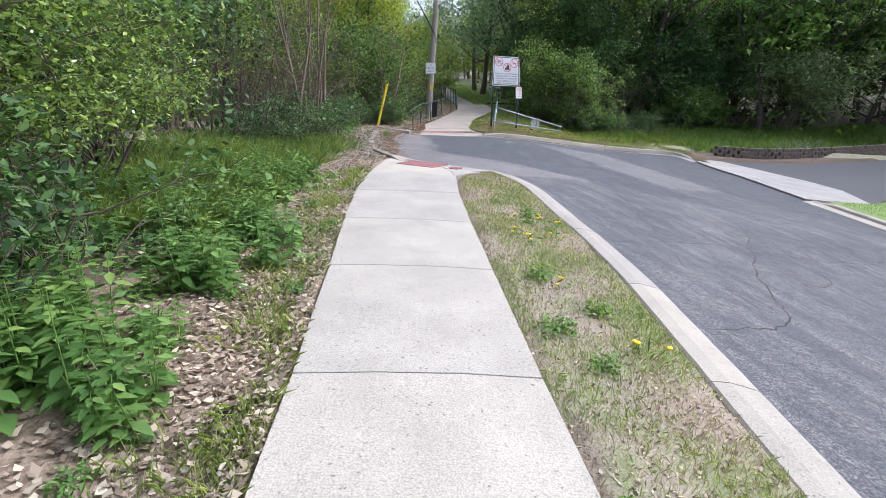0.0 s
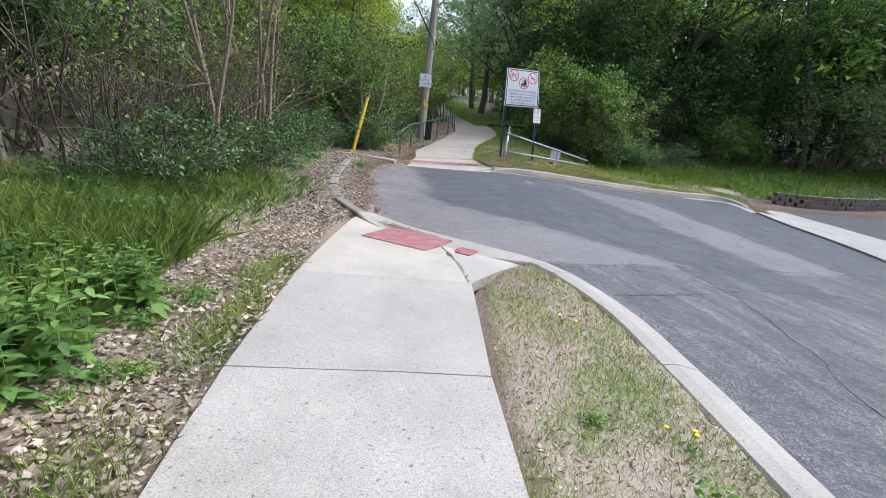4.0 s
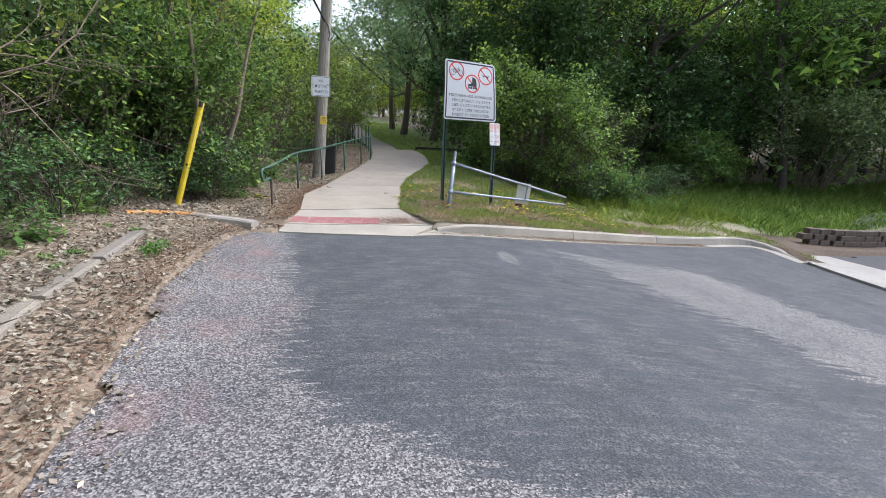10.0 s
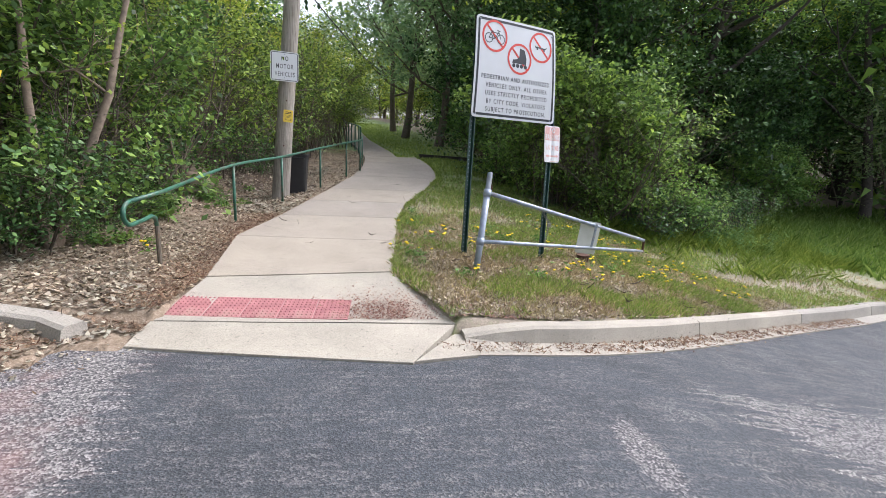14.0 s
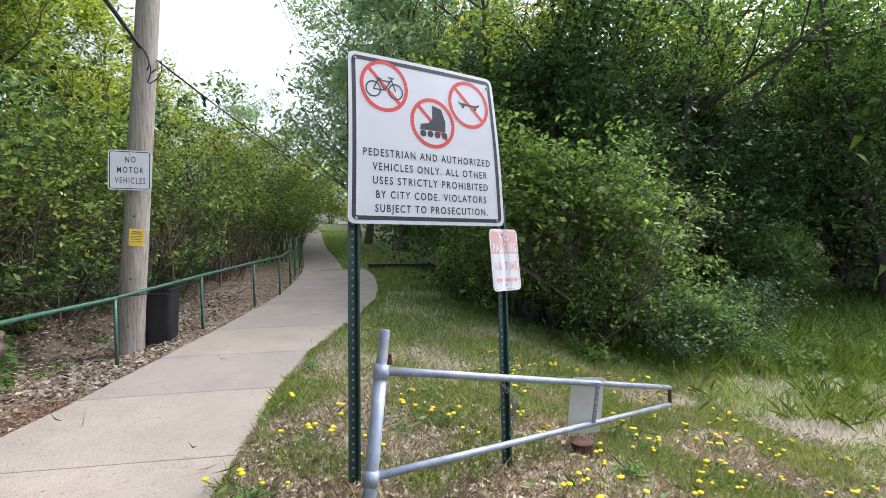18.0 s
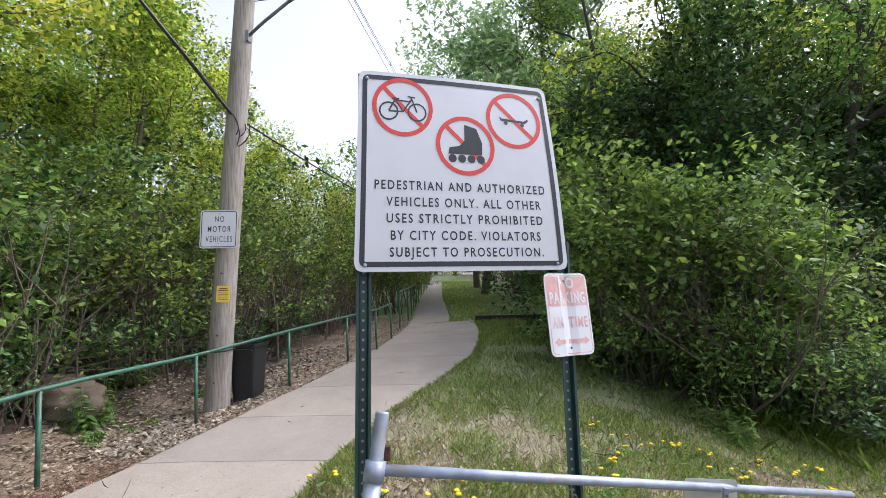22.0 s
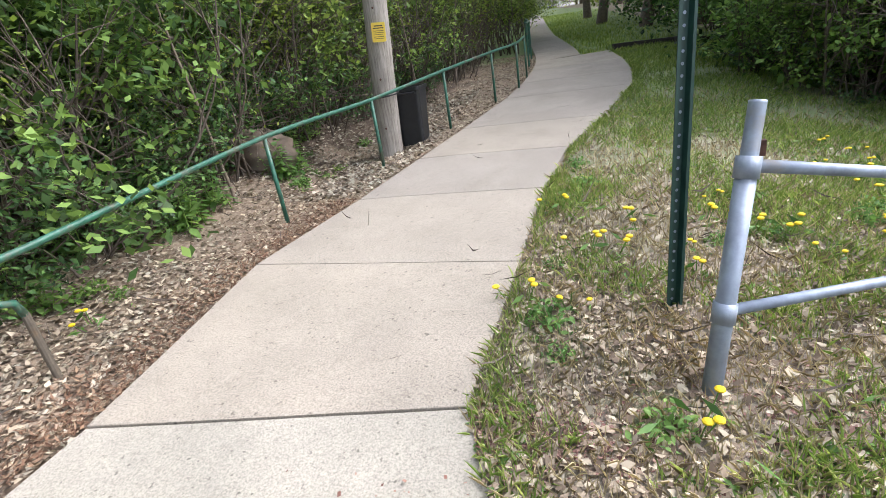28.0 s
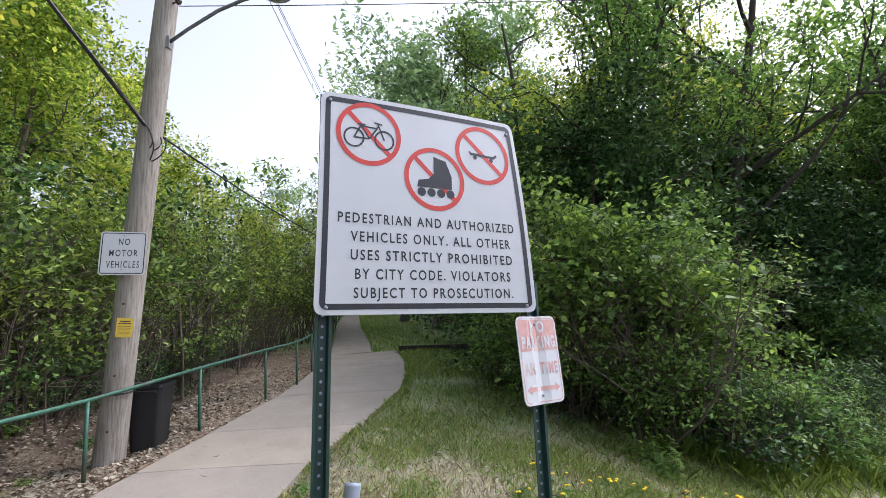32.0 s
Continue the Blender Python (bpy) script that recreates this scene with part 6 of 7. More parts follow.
    two = make_tree("tree", 95, 5.2, 0.055, 0.4, 1.3, 900, (0.05, 0.09), M_YBUSH, M_BARKPALE, "forked sapling with tan bark behind the railing", limbs=8, trunks=2, spread=(0.1, 0.1, 0.08))
    plant_out(two, [(-2.95, 21.2, 1.0, 0.5)], "")
    thin = make_tree("tree", 96, 4.2, 0.022, 0.55, 0.6, 260, (0.05, 0.08), M_YBUSH, M_BARKPALE, "thin whip of a sapling beside the path", limbs=6, spread=(0.08, 0.08, 0.08))
    plant_out(thin, [(-2.5, 23.5, 0.9, 0.2), (-1.9, 28.6, 0.9, 2.0), (-1.6, 30.6, 1.0, 4.0), (-1.5, 32.6, 1.1, 1.0)], "thin saplings by the railing")


def bushes():
    rng = random.Random(23)
    a = make_bush("bush", 2, 2.3, 1.9, 10500, (0.06, 0.11), M_BUSH, "dense green honeysuckle bush behind the railing", stems=9, open_base=0.04, clump=10, flat=0.42, tight=0.85, shape=0.55)
    plant_out(a, spots(rng, [(-4.1, 21.8), (-4.5, 20.6), (-3.9, 23.3), (-3.5, 24.8), (-4.6, 22.7), (-3.5, 26.6), (-3.2, 28.6), (-5.0, 24.2)], 0.15, 0.9, 1.2), "green bushes behind the railing")
    a2 = make_bush("bush", 3, 2.6, 1.9, 6000, (0.065, 0.115), M_BUSH, "dense green bush at the wood's edge", stems=10, open_base=0.02)
    plant_out(a2, spots(rng, [(-2.5, 30.4), (-2.4, 32.6), (-2.3, 35), (-2.6, 38), (-4.2, 26.8), (-3.8, 29.8), (-7.0, 17.0), (-7.4, 13.4), (-6.4, 18.8), (-5.4, 21.6)], 0.25, 0.85, 1.25), "green bushes of the wood's edge")
    b = make_bush("bush", 5, 2.4, 1.8, 6500, (0.055, 0.1), M_YBUSH, "yellow-green spring bush with light new leaves", stems=9, open_base=0.02)
    plant_out(b, spots(rng, [(-4.2, 25.7), (-1.3, 37.4), (-1.4, 41), (-1.7, 45), (-2.0, 50), (-2.4, 57), (-1.9, 33.6), (-1.9, 36.6), (-2.2, 40), (-2.4, 44), (-2.9, 48), (-3.2, 54), (-5.2, 25.6), (-3.0, 30.9), (-4.6, 5.2), (-5.0, 7.4), (-3.8, 62), (-4.4, 70)], 0.2, 0.8, 1.25), "yellow-green bushes of the wood's edge")
    # dry brush and vines tangled between the bushes
    q = make_bush("brush", 61, 1.9, 2.0, 500, (0.03, 0.06), M_YBUSH, "tangle of dry brown brush with few leaves", stems=24, open_base=0.1, cat="brush")
    plant_out(q, spots(rng, [(-2.7, 27.6), (-2.6, 29.4), (-3.2, 26.0), (-3.0, 24.0), (-3.2, 22.4), (-4.6, 18.3), (-5.4, 16.4), (-4.6, 15.2), (-5.4, 12.8), (-2.0, 31.4), (-1.8, 34.6), (6.4, 28.4), (5.4, 29.4), (8.6, 28.8), (-3.1, 28.0), (-3.5, 27.0), (4.7, 26.9), (6.0, 26.4)], 0.2, 0.8, 1.2), "tangles of dry brush")
    hedge = make_bush("bush", 6, 4.2, 4.0, 3600, (0.2, 0.34), M_YBUSH, "broad yellow-green bush at the crest of the path", stems=10, open_base=0.02)
    plant_out(hedge, spots(rng, [(-6, 96), (-2.6, 104), (0.6, 116), (3.2, 100), (6.0, 94), (-4.6, 112), (9, 88), (5.6, 66), (6.2, 80), (-7, 78), (-7.5, 88), (3.0, 110)], 0.4, 0.8, 1.2), "bushes at the path's crest")
    c = make_bush("bush", 9, 2.1, 2.1, 5200, (0.075, 0.13), M_FRESH, "fresh green bush before the tall woods", stems=8, open_base=0.0, full=True, clump=10, flat=0.35, tight=0.85, shape=0.62)
    plant_out(c, spots(rng, [(4.7, 28.4), (5.7, 27.3), (6.6, 27.1)], 0.2, 0.85, 1.2), "bushes before the tall woods")
    c2 = make_bush("bush", 10, 2.0, 2.1, 5500, (0.07, 0.13), M_WEED, "lush green bush at the wood's edge", stems=11, open_base=0.0, clump=10, flat=0.4, tight=0.65, shape=0.6)
    maple = make_tree("tree", 143, 3.6, 0.045, 0.22, 1.7, 2600, (0.09, 0.15), M_FRESH, M_BARK, "young maple with spreading sprays of fresh broad leaves", limbs=10, spread=(0.2, 0.2, 0.06), shape=0.75)
    plant_out(maple, [(5.3, 27.2, 1.0, 0.4), (6.1, 27.3, 0.85, 2.2), (4.6, 29.8, 1.1, 5.1)], "young maples before the tall woods")
    plant_out(c2, spots(rng, [(6.3, 27.7), (5.2, 27.9), (13.6, 31.2), (5.3, 31.0), (14.6, 31.4), (5.1, 34.4), (4.9, 38), (5.0, 43), (5.2, 49), (16.4, 32.6)], 0.3, 0.85, 1.25), "lush bushes of the wood's edge")
    # shrubs whose dark leaf colour stands in for shade beneath the trees
    d = make_bush("bush", 14, 2.3, 2.2, 4600, (0.09, 0.16), M_SHADELEAF, "shrub under trees, its leaves coloured dark for shade", stems=9, open_base=0.05)
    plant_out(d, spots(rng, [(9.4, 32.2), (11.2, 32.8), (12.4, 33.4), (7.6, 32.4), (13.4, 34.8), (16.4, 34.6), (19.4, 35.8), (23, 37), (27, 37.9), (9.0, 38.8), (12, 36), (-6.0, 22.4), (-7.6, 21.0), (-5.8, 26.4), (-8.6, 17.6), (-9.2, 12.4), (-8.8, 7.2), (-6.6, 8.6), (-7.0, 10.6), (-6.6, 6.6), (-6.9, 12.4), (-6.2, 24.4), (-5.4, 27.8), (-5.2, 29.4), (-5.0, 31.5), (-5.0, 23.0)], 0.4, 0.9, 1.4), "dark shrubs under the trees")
    g = make_bush("bush", 17, 4.2, 3.8, 12000, (0.10, 0.19), M_GBUSH, "large rounded grey-green shrub at the lawn's edge", stems=12, open_base=0.08)
    plant_out(g, [(19.8, 31.2, 1.05, 0.0)], "")
    e = make_bush("bush", 19, 1.9, 1.8, 17000, (0.032, 0.06), M_BUSH, "leafy bush with small white flowers beside the sidewalk", stems=11, flowers=70, open_base=0.04)
    plant_out(e, spots(rng, [(-3.6, 2.2), (-3.9, 3.9), (-3.6, 0.5), (-4.4, 5.6), (-4.8, 3.4), (-4.6, 1.2), (-5.5, 5.2), (-5.0, 7.2)], 0.15, 0.95, 1.25), "flowering bushes by the sidewalk")
    near = make_tree("tree", 101, 3.0, 0.03, 0.5, 0.8, 620, (0.045, 0.075), M_YBUSH, M_BARK, "sapling with broad bright leaves overhanging the sidewalk", limbs=8, shape=0.6, spread=(0.16, 0.16, 0.14))
    plant_out(near, [(-3.2, 2.6, 1.0, 0.6)], "")
    w = make_nettle(29, 0.46, 9, "upright green nettle clump among dead leaves")
    pts = [(np.interp(y, EDGE_Y, EDGE_X) - 0.95 - rng.random() * 1.7, y) for y in [0.6 + rng.random() * 8.2 for _ in range(112)]]
    pts += [(np.interp(y, EDGE_Y, EDGE_X) - 0.55 - rng.random() * 0.5, y) for y in [0.6 + rng.random() * 5.0 for _ in range(12)]]
    pts += [(-3.0 - rng.random() * 2.5, 8.0 + rng.random() * 4.5) for _ in range(10)]
    pts += [(-2.5 - rng.random() * 1.2, 21.4 + rng.random() * 4.6) for _ in range(22)]
    pts += [(-3.4 - rng.random() * 2.2, 12.5 + rng.random() * 7.5) for _ in range(12)]
    pts += [(4.6 + rng.random() * 6.5, 24.9 + rng.random() * 2.4) for _ in range(26)]
    pts += [(12.5 + rng.random() * 7, 25.5 + rng.random() * 4.0) for _ in range(8)]
    plant_out(w, spots(rng, pts, 0.1, 0.7, 1.35), "weeds along the wood's edge")
    s = make_bush("weed", 31, 0.13, 0.3, 80, (0.035, 0.065), M_WEED, "small low green weed in dry leaf litter", stems=5, open_base=0.0, shape=0.5, cat="weed", full=True)
    pts = [(-1.25 - 0.12 * y - rng.random() * 0.9 + 0.55, y) for y in [0.8 + rng.random() * 8.5 for _ in range(26)]]
    pts += [(-1.9 - rng.random() * 0.9, 21.5 + rng.random() * 5) for _ in range(16)]
    pts += [(-2.4 - rng.random() * 1.6, 12.6 + rng.random() * 7.0) for _ in range(20)]
    pts += [(0.55 + rng.random() * 0.7, 1.0 + rng.random() * 8.0) for _ in range(9)]
    pts += [(0.8 + rng.random() * 3.2, 20.6 + rng.random() * 3.6) for _ in range(22)]
    plant_out(s, spots(rng, pts, 0.05, 0.45, 0.95), "small weeds in the leaf litter")
    # low growth that hides the feet of the bushes, its leaves darkened for their shade
    o = make_bush("shrub", 67, 0.8, 1.0, 2600, (0.035, 0.075), M_SHADELEAF, "low leafy shrub at the foot of the bushes", stems=12, open_base=0.0, cat="shrub")
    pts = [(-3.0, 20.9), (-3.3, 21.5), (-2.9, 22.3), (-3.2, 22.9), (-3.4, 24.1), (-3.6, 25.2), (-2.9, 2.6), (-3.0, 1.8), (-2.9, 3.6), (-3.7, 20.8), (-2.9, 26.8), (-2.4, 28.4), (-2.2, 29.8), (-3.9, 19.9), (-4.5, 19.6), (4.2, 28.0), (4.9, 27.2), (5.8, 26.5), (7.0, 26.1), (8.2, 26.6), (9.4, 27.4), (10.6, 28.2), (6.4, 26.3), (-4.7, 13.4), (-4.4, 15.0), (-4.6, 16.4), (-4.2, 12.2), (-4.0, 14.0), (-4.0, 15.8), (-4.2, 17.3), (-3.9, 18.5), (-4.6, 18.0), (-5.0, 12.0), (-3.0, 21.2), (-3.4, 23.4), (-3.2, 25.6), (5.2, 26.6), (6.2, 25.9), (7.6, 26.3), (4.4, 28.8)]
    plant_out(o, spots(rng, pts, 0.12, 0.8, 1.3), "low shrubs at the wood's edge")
    low = make_bush("shrub", 68, 0.9, 1.0, 1700, (0.05, 0.10), M_WEED, "leafy green undergrowth before the bushes", stems=9, open_base=0.0, cat="shrub", clump=8, flat=0.4, shape=0.55)
    plant_out(low, spots(rng, [(4.0, 27.5), (4.5, 26.8), (5.1, 26.3), (5.7, 26.0), (6.4, 25.7), (7.2, 25.9), (4.9, 27.1), (3.9, 28.5), (8.2, 26.2)], 0.12, 0.8, 1.25), "undergrowth before the bushes")
    # blue flowers above the garden wall
    f = make_bush("flower_clump", 37, 0.4, 0.7, 500, (0.05, 0.08), M_BLUEFLOWER, "clump of pale blue flowers above the garden wall", stems=8, cat="flowers")
    plant_out(f, [(16.0, 25.2, 1.0, 0), (17.0, 25.5, 1.1, 2), (18.2, 25.9, 1.0, 4)], "blue flower clumps")


def dandelions():
    rng = np.random.default_rng(41)
    t = thing("dandelion", (0, 0, 0), "dandelion with yellow flower heads in the grass", "flower")
    C = np.zeros((1, 3)) + (0, 0, 0.03)
    part("leaves", mesh_np("leaves", *leaf_cloud(rng, C, (0.07, 0.12), (0.05, 0.05, 0.012), 24, 0.24, -0.2)), M_WEED, t)
    for k in range(3):
        x, y, h = rng.normal(0, 0.07), rng.normal(0, 0.07), rng.uniform(0.10, 0.16)
        bm = bmesh.new()
        tube(bm, [(x * 0.4, y * 0.4, 0), (x, y, h)], 0.003, 5)
        st = part("stalk", bm, M_WEED, t)
        bm = bmesh.new()
        bmesh.ops.create_uvsphere(bm, u_segments=9, v_segments=5, radius=0.022, matrix=Matrix.Translation((x, y, h)) @ Matrix.Diagonal((1, 1, 0.5, 1)))
        part("flower_head", bm, M_FLOWER, st, "yellow flower head")
    r = random.Random(6)
    pts = [(1.07, 7.59), (0.8, 6.64), (1.03, 6.65), (1.29, 6.63), (0.72, 5.94), (1.19, 6.02), (0.87, 5.67), (0.75, 9.02), (0.95, 4.4), (1.3, 3.4), (0.69, 21.6), (-2.05, 21.3), (0.95, 21.6), (1.05, 22.2), (0.85, 22.9)]
    pts += [(1.2 + r.random() * 2.2, 20.2 + r.random() * 3.0) for _ in range(20)]
    pts += [(2.8 + r.random() * 3.2, 21.4 + r.random() * 3.2) for _ in range(52)]
    plant_out(t, [(x, y, r.uniform(0.7, 1.05), r.uniform(0, 6)) for x, y in pts], "dandelions in the grass")


def scatter(name, label, cat, mat, n, place, length, width, upright, seed, lift=0.0):
    """Blades or dry leaves in their thousands: one object of loose pieces."""
    rng = np.random.default_rng(seed)
    P = []
    while len(P) < n:
        q = place(rng)
        if q:
            P.append(q)
    P = np.array([(x, y, ground_z(x, y) + lift + dz) for x, y, dz in P])
    L = rng.uniform(*length, n)
    yaw = rng.uniform(0, 2 * np.pi, n)
    if upright:
        lean = np.abs(rng.normal(0.35, 0.3, n))
        d = np.stack([np.cos(yaw) * np.sin(lean), np.sin(yaw) * np.sin(lean), np.cos(lean)], 1)
        s = np.stack([-np.sin(yaw), np.cos(yaw), np.zeros(n)], 1)
        w = rng.uniform(*width, n)[:, None]
        mid = P + d * (L * 0.55)[:, None]
        tip = P + d * L[:, None]
        tip[:, 2] -= L * 0.12 * lean
        tip[:, :2] += d[:, :2] * (L * 0.35)[:, None]
        V = np.stack([P - s * w, P + s * w, mid + s * w * 0.7, tip, mid - s * w * 0.7], 1).reshape(-1, 3)
        F = np.arange(5 * n).reshape(-1, 5)
    else:
        tilt = rng.normal(0, 0.32, (n, 2))
        d = np.stack([np.cos(yaw), np.sin(yaw), tilt[:, 0]], 1)
        s = np.stack([-np.sin(yaw), np.cos(yaw), tilt[:, 1]], 1)
        w = (L * rng.uniform(*width, n))[:, None]
        c = np.abs(rng.normal(0.12, 0.1, n))[:, None] * L[:, None] * np.array([0, 0, 1.0])
        h = (L * 0.5)[:, None]
        V = np.stack([P - d * h + c, P - d * h * 0.1 + s * w + c * 0.7, P + d * h + c * 1.2, P - d * h * 0.1 - s * w + c * 0.5], 1).reshape(-1, 3)
        F = np.arange(4 * n).reshape(-1, 4)
    return tagged(part(name, mesh_np(name, V, F), mat), label, cat, kind="stuff")


def free(x, y):
    """Off the road, the walks and the driveway."""
    if inside(SUNK, x, y) or inside(DRIVE, x, y) or inside(WALKS, x, y) or inside(PATHS, x, y):
        return False
    return True


def ground_cover():
    def litter_left(rng):
        y = rng.uniform(-1, 13.5)
        e = np.interp(y, EDGE_Y, EDGE_X)
        x = e + 0.03 - abs(rng.normal(0, 0.75))
        return (x, y, 0.045 if x > e - 0.12 else 0.01) if x > -4.2 and not inside(SUNK, x, y) else None
    scatter("leaf_litter", "dry tan fallen leaves beside the sidewalk", "fallen leaves", M_LITTER, 27000, litter_left, (0.02, 0.062), (0.15, 0.45), False, 1, 0.004)

    def litter_end(rng):
        x, y = rng.uniform(-5.2, -1.2), rng.uniform(11.8, 22.3)
        if rng.random() < 0.45:
            x = rng.uniform(-3.2, -1.2)
        if inside(ROAD, x, y):
            k = nearest(ROAD, x, y, True)[0]
            return (x, y, H(x, y) - STEP + 0.004 - ground_z(x, y)) if k < 0.4 and rng.random() < 0.5 * (1 - k / 0.4) ** 2 else None
        return (x, y, 0.0) if not inside(WALKS, x, y) and not inside(PATHS, x, y) else None
    scatter("leaf_litter", "dry tan fallen leaves heaped at the dead end", "fallen leaves", M_LITTER, 27000, litter_end, (0.018, 0.058), (0.15, 0.45), False, 2, 0.006)

    def litter_path(rng):
        y = rng.uniform(19.8, 36)
        e = np.interp(y, [p[1] for p in PATHWAY], [p[0] for p in PATHWAY])
        x = e - 0.03 - abs(rng.normal(0, 0.9))
        return (x, y, 0) if x > -5 and not inside(PATHS, x, y) and not inside(ROAD, x, y) else None
    scatter("leaf_litter", "dry tan fallen leaves beside the climbing path", "fallen leaves", M_LITTER, 30000, litter_path, (0.018, 0.055), (0.15, 0.45), False, 3, 0.016)

    def litter_pole(rng):
        x, y = rng.uniform(-2.9, -0.8), rng.uniform(23.6, 29.5)
        return (x, y, 0) if free(x, y) else None
    scatter("leaf_litter", "dry pale fallen leaves round the pole's foot", "fallen leaves", M_LITTER, 6000, litter_pole, (0.035, 0.075), (0.2, 0.42), False, 19, 0.03)

    def litter_big(rng):
        x, y = rng.uniform(-4.8, -1.5), rng.uniform(11.6, 20.2)
        return (x, y, 0) if not inside(ROAD, x, y) and not inside(WALKS, x, y) and not inside(SUNK, x, y) else None
    scatter("leaf_litter", "broad pale fallen leaves at the dead end", "fallen leaves", M_LITTER, 10000, litter_big, (0.03, 0.062), (0.2, 0.42), False, 21, 0.025)

    def buds(rng):
        if rng.random() < 0.3:
            x, y = rng.normal(0.45, 0.25), rng.normal(19.75, 0.22)
            if not inside(PATHS, x, y) or y < 19.62:
                return None
            return (x, y, H(x, y) - 0.05 + 0.072 * (y - 19.61) + 0.004 - ground_z(x, y))
        x = rng.uniform(1.0, 4.2)
        y = 19.55 + 0.42 * max(0.0, x - 1.8) + abs(rng.normal(0.15, 0.3))
        return (x, y, 0.02) if free(x, y) and noise.noise(Vector((x * 1.8, y * 1.8, 5))) > rng.uniform(-0.4, 0.4) else None
    scatter("bud_litter", "reddish fallen buds by the kerb and the ramp", "plant debris", M_BUD, 7000, buds, (0.008, 0.022), (0.2, 0.5), False, 22, 0.004)

    def clump_near(rng):
        x, y = rng.normal(-3.3, 0.6), rng.uniform(4.8, 10.4)
        return (x - 0.1 * (y - 7), y, 0) if x < -2.4 and noise.noise(Vector((x, y, 12))) > rng.uniform(-0.6, 0.3) else None
    scatter("tall_grass", "bright tall grass clump beside the sidewalk", "grass", M_TALLGRASS, 15000, clump_near, (0.15, 0.4), (0.002, 0.004), True, 20)

    def verge(rng):
        x, y = rng.uniform(0.1, 2.0), rng.uniform(-1, 10.6)
        return (x, y, 0) if free(x, y) else None
    scatter("leaf_litter", "scraps of dry leaf on the verge", "fallen leaves", M_LITTER, 13000, verge, (0.010, 0.034), (0.2, 0.4), False, 4, 0.004)

    def verge_g(rng):
        q = verge(rng)
        return q if q and noise.noise(Vector((q[0] * 1.6, q[1] * 1.6, 2))) > rng.uniform(-0.5, 0.6) else None
    scatter("verge_grass", "short thin grass on the verge", "grass", M_GRASS, 15000, verge_g, (0.025, 0.065), (0.0014, 0.0028), True, 5)
    scatter("verge_straw", "dead straw-coloured grass on the verge", "grass", M_STRAW, 20000, verge, (0.02, 0.055), (0.001, 0.0022), True, 6)

    def bank(rng):
        x, y = rng.uniform(0.5, 10.5) if rng.random() < 0.45 else rng.uniform(0.5, 6.0), 19.6 + abs(rng.normal(0, 3.2))
        if not free(x, y) or y > 31:
            return None
        return (x, y, 0)

    def bank_l(rng):
        x, y = rng.uniform(0.5, 6.5), 19.6 + abs(rng.normal(0, 2.4))
        return (x, y, 0) if free(x, y) and noise.noise(Vector((x * 0.9, y * 0.9, 3))) - 0.06 * (x - 1.5) > rng.uniform(-0.8, 0.3) else None
    scatter("bank_straw", "dead grass and leaf scraps on the bank", "grass", M_STRAW, 40000, bank, (0.04, 0.11), (0.0015, 0.0032), True, 7)
    scatter("leaf_litter", "scraps of dry leaf on the grass bank", "fallen leaves", M_LITTER, 32000, bank_l, (0.016, 0.058), (0.2, 0.4), False, 8, 0.02)

    def bank_g(rng):
        q = bank(rng)
        return q if q and (noise.noise(Vector((q[0] * 1.1, q[1] * 1.1, 8))) * 1.9 + 0.5 * noise.noise(Vector((q[0] * 5, q[1] * 5, 3))) + 0.10 * (q[1] - 23.0) + 0.06 * (q[0] - 2.8) > rng.uniform(-0.35, 0.45)) else None
    scatter("bank_grass", "fresh green grass on the bank", "grass", M_GRASS, 36000, bank_g, (0.04, 0.12), (0.0022, 0.0045), True, 9)

    def meadow(rng):
        x, y = rng.uniform(0.6, 7.0), rng.uniform(22.6, 34)
        e = np.interp(y, [p[3] for p in PATHWAY], [p[2] for p in PATHWAY])
        return (x, y, 0) if x > e + 0.03 and noise.noise(Vector((x * 1.1, y * 1.1, 8))) + 0.12 * (y - 25.0) > rng.uniform(-0.5, 0.5) else None
    scatter("bank_grass", "lush green grass between the path and the bushes", "grass", M_GRASS, 30000, meadow, (0.05, 0.13), (0.002, 0.0045), True, 25)

    scatter("bank_weeds", "small broad-leaved weeds in the grass bank", "weeds", M_WEED, 12000, bank_g, (0.025, 0.065), (0.14, 0.3), False, 18, 0.012)

    def tallg(rng):
        x, y = rng.uniform(5.0, 12.0), rng.uniform(22.5, 28.5)
        lo = 25.6 if x < 6 else 24.4 + 0.2 * (x - 6)
        return (x, y, 0) if y > lo + 1.6 * noise.noise(Vector((x * 0.7, y * 0.7, 6))) + rng.normal(0, 0.5) and free(x, y) and noise.noise(Vector((x * 0.9, y * 0.9, 4))) > rng.uniform(-0.5, 0.35) else None
    scatter("tall_grass", "tall lush grass before the bushes", "grass", M_TALLGRASS, 15000, tallg, (0.12, 0.38), (0.0025, 0.005), True, 10)

    def hump(rng):
        x, y = rng.uniform(11.0, 26.0), rng.uniform(23.6, 33.0)
        return (x, y, 0) if y > 23.6 + 0.3 * (x - 11.5) * 0.9 and free(x, y) else None
    scatter("tall_grass", "rough green grass above the garden wall", "grass", M_TALLGRASS, 15000, hump, (0.2, 0.5), (0.006, 0.012), True, 11)

    def clump(rng):
        x, y = rng.normal(-4.4, 0.8), rng.uniform(7.6, 14.2)
        return (x, y, 0) if -6.4 < x < -2.5 else None
    scatter("tall_grass", "thick bright tall grass by the sidewalk", "grass", M_GRASS, 15000, clump, (0.12, 0.34), (0.002, 0.0038), True, 12)

    def rim(rng):
        y = rng.uniform(0, 10)
        x = np.interp(y, EDGE_Y, EDGE_X) - 0.02 - abs(rng.normal(0, 0.3))
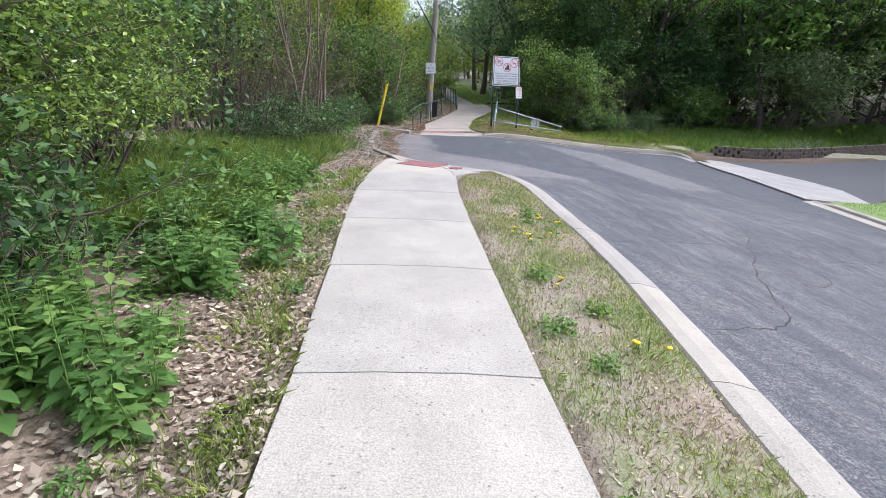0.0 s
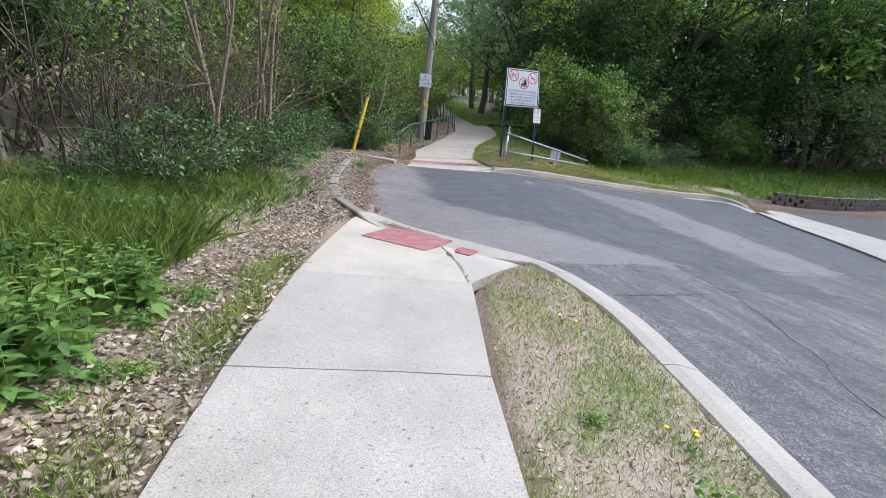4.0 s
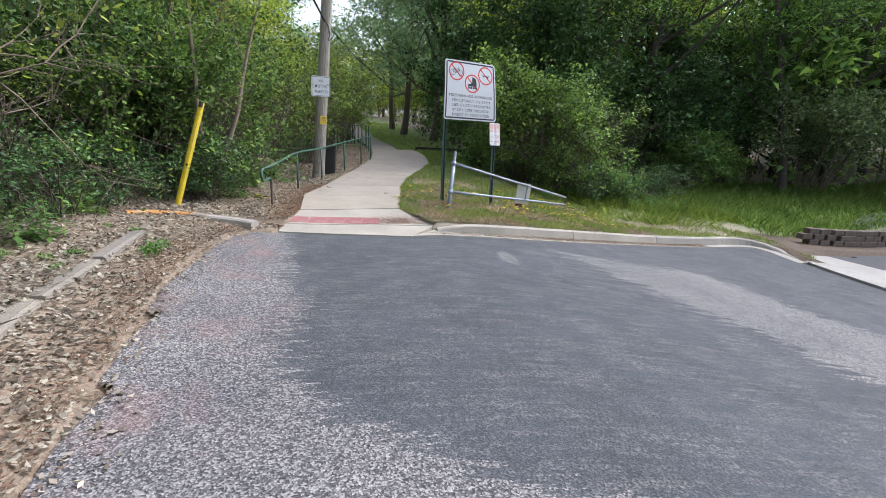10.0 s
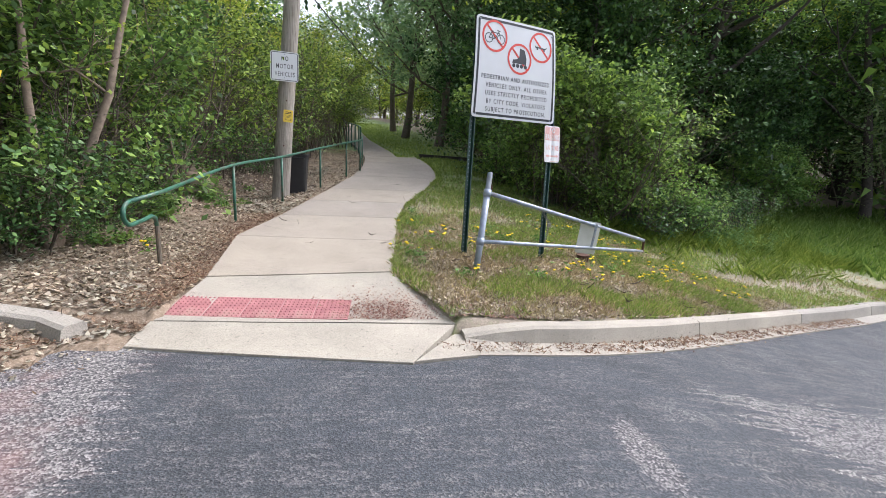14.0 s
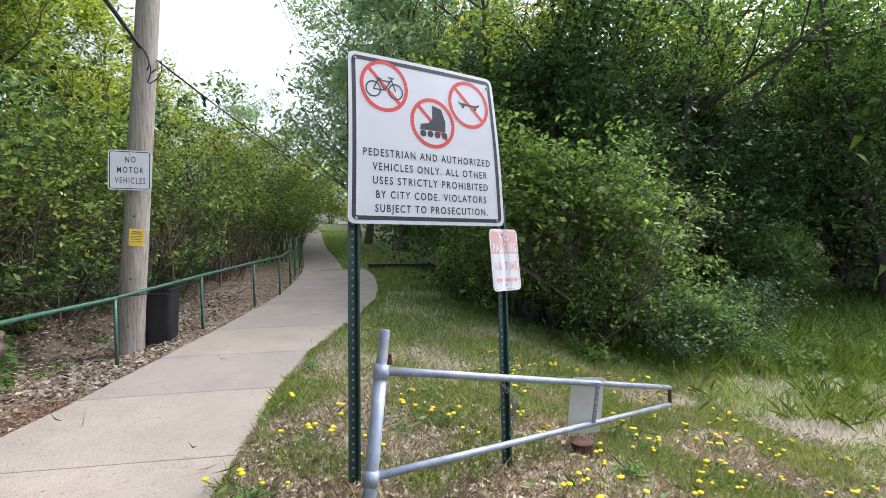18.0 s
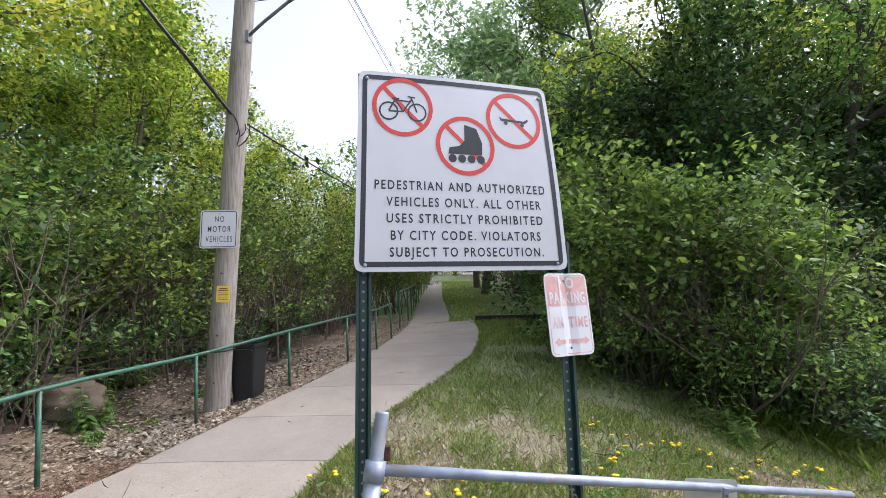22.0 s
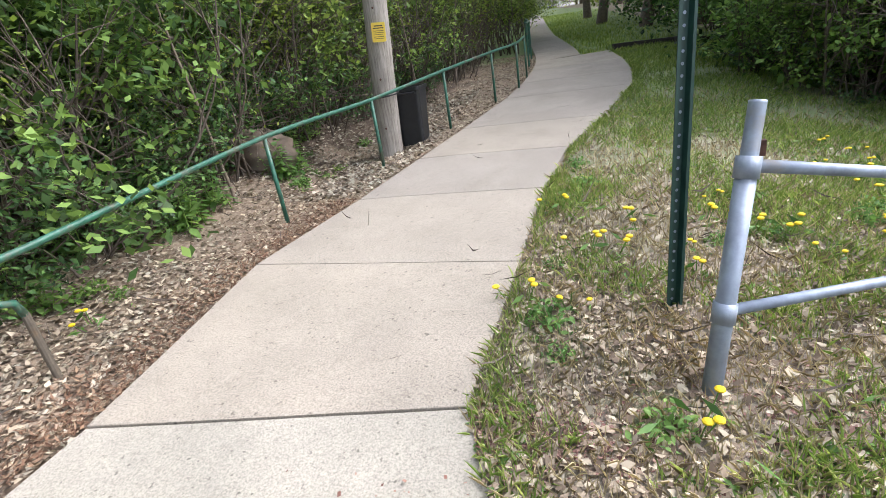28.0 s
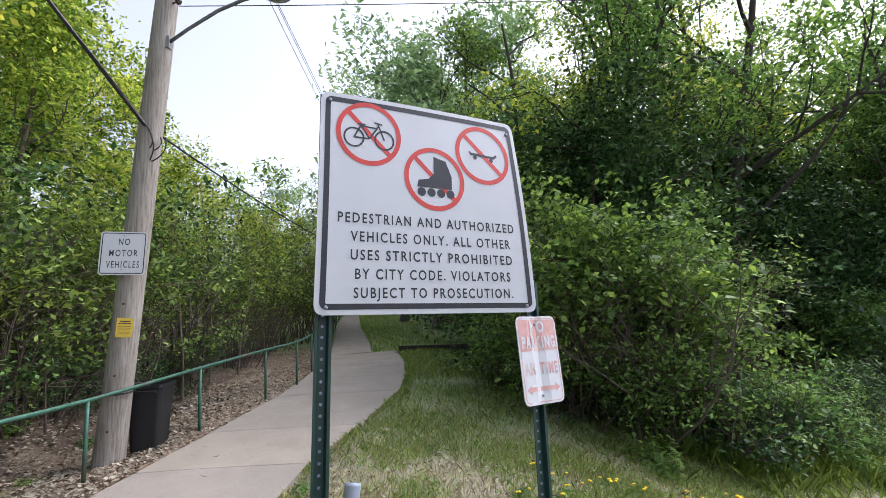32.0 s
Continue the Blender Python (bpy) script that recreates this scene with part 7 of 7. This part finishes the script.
        return (x, y, 0) if free(x, y) and noise.noise(Vector((x * 2, y * 1.2, 9))) > rng.uniform(-0.3, 0.6) else None
    scatter("verge_grass", "thin grass along the sidewalk's edge", "grass", M_GRASS, 6000, rim, (0.04, 0.13), (0.0018, 0.0035), True, 13)

    def lawn(rng):
        x, y = rng.uniform(11.0, 19.0), rng.uniform(8.0, 18.0)
        return (x, y, 0) if y < 15.6 + 0.45 * (x - 13.5) and not inside(DRIVE, x, y) and x > 11.15 else None
    scatter("lawn_grass", "mown bright green lawn", "grass", M_TALLGRASS, 9000, lawn, (0.04, 0.08), (0.006, 0.012), True, 14)

    def tuft(rng):
        y = rng.uniform(20.8, 30)
        if noise.noise(Vector((y * 1.6, 0, 1))) < rng.uniform(-0.5, 0.5):
            return None
        return (np.interp(y, [p[3] for p in PATHWAY], [p[2] for p in PATHWAY]) + 0.02 + abs(rng.normal(0, 0.07)), y, 0.03)
    scatter("edge_grass", "green grass tufts along the path's edge", "grass", M_GRASS, 1900, tuft, (0.03, 0.09), (0.0015, 0.003), True, 17)

    def pathgrass(rng):
        y = rng.uniform(29, 70)
        x = np.interp(y, [p[1] for p in FARPATH], [p[2] for p in FARPATH]) + abs(rng.normal(0, 1.9))
        return (x, y, 0) if free(x, y) else None
    scatter("bank_grass", "green grass beside the far path", "grass", M_GRASS, 14000, pathgrass, (0.06, 0.16), (0.006, 0.012), True, 15)

    def debris(rng):
        side = rng.random()
        if side > 0.72:
            a = beside(dense(FAR_KERB[:6], 0.3), rng.uniform(0.17, 0.36))
            p = a[int(rng.integers(0, len(a)))]
            return (p[0] + rng.normal(0, 0.12), p[1], 0.075)
        if side < 0.4:
            y = rng.uniform(19.4, 23.5)
            x = np.interp(y, [19.4, 20.7, 22.5, 23.9], [-1.35, -1.24, -1.27, -1.08]) - abs(rng.normal(0, 0.26)) + 0.05
        else:
            y = rng.uniform(12.6, 19.2)
            x = np.interp(y, [12.6, 13.6, 15.0, 16.6, 18.0, 19.1], [-1.25, -1.5, -1.75, -2.0, -2.1, -1.8]) + rng.normal(-0.12, 0.2)
        return (x, y, 0.03 if side < 0.4 else 0.05)
    scatter("plant_debris", "reddish brown plant debris at the walk's edge", "plant debris", M_NEEDLE, 17000, debris, (0.018, 0.055), (0.05, 0.16), False, 16, 0.0)

    def gutter(rng):
        a = beside(dense(NEAR_KERB[-4:], 0.1), 0.2 + 0.05 * rng.normal())
        p = a[int(rng.integers(int(len(a) * 0.35), len(a)))]
        x, y = p[0] + rng.normal(0, 0.03), p[1] + rng.normal(0, 0.03)
        return (x, y, H(x, y) - 0.054 - ground_z(x, y))
    scatter("plant_debris", "dark soil and bits of twig lying in the gutter", "plant debris", M_NEEDLE, 1900, gutter, (0.008, 0.035), (0.08, 0.3), False, 26, 0.0)

    def soil(rng):
        k = ((1.9, 20.2, 0.3), (2.9, 20.5, 0.45), (4.0, 20.9, 0.4), (2.1, 20.9, 0.35), (0.8, 20.7, 0.2), (8.6, 23.8, 0.5))[int(rng.integers(0, 6))]
        x, y = k[0] + rng.normal(0, k[2]), k[1] + rng.normal(0, k[2] * 0.5)
        return (x, y, 0.012) if free(x, y) else None
    scatter("bud_litter", "pinkish fallen buds over bare soil", "plant debris", M_BUD, 9000, soil, (0.008, 0.024), (0.2, 0.5), False, 27, 0.01)

    def twigs(rng):
        if rng.random() < 0.025:
            y = rng.uniform(20.6, 27)
            x = rng.uniform(np.interp(y, [p[1] for p in PATHWAY], [p[0] for p in PATHWAY]) + 0.1, np.interp(y, [p[3] for p in PATHWAY], [p[2] for p in PATHWAY]) - 0.1)
            return (x, y, H(x, y) + 0.036 - ground_z(x, y))
        x, y = rng.uniform(-3.4, 4.5), rng.uniform(12.6, 24)
        return (x, y, 0.035) if free(x, y) and not inside(ROAD, x, y) else None
    scatter("fallen_twig", "thin brown twigs fallen on the path and the litter", "twigs", M_TWIG, 420, twigs, (0.09, 0.3), (0.008, 0.016), False, 28, 0.0)


woods()
bushes()
dandelions()
ground_cover()
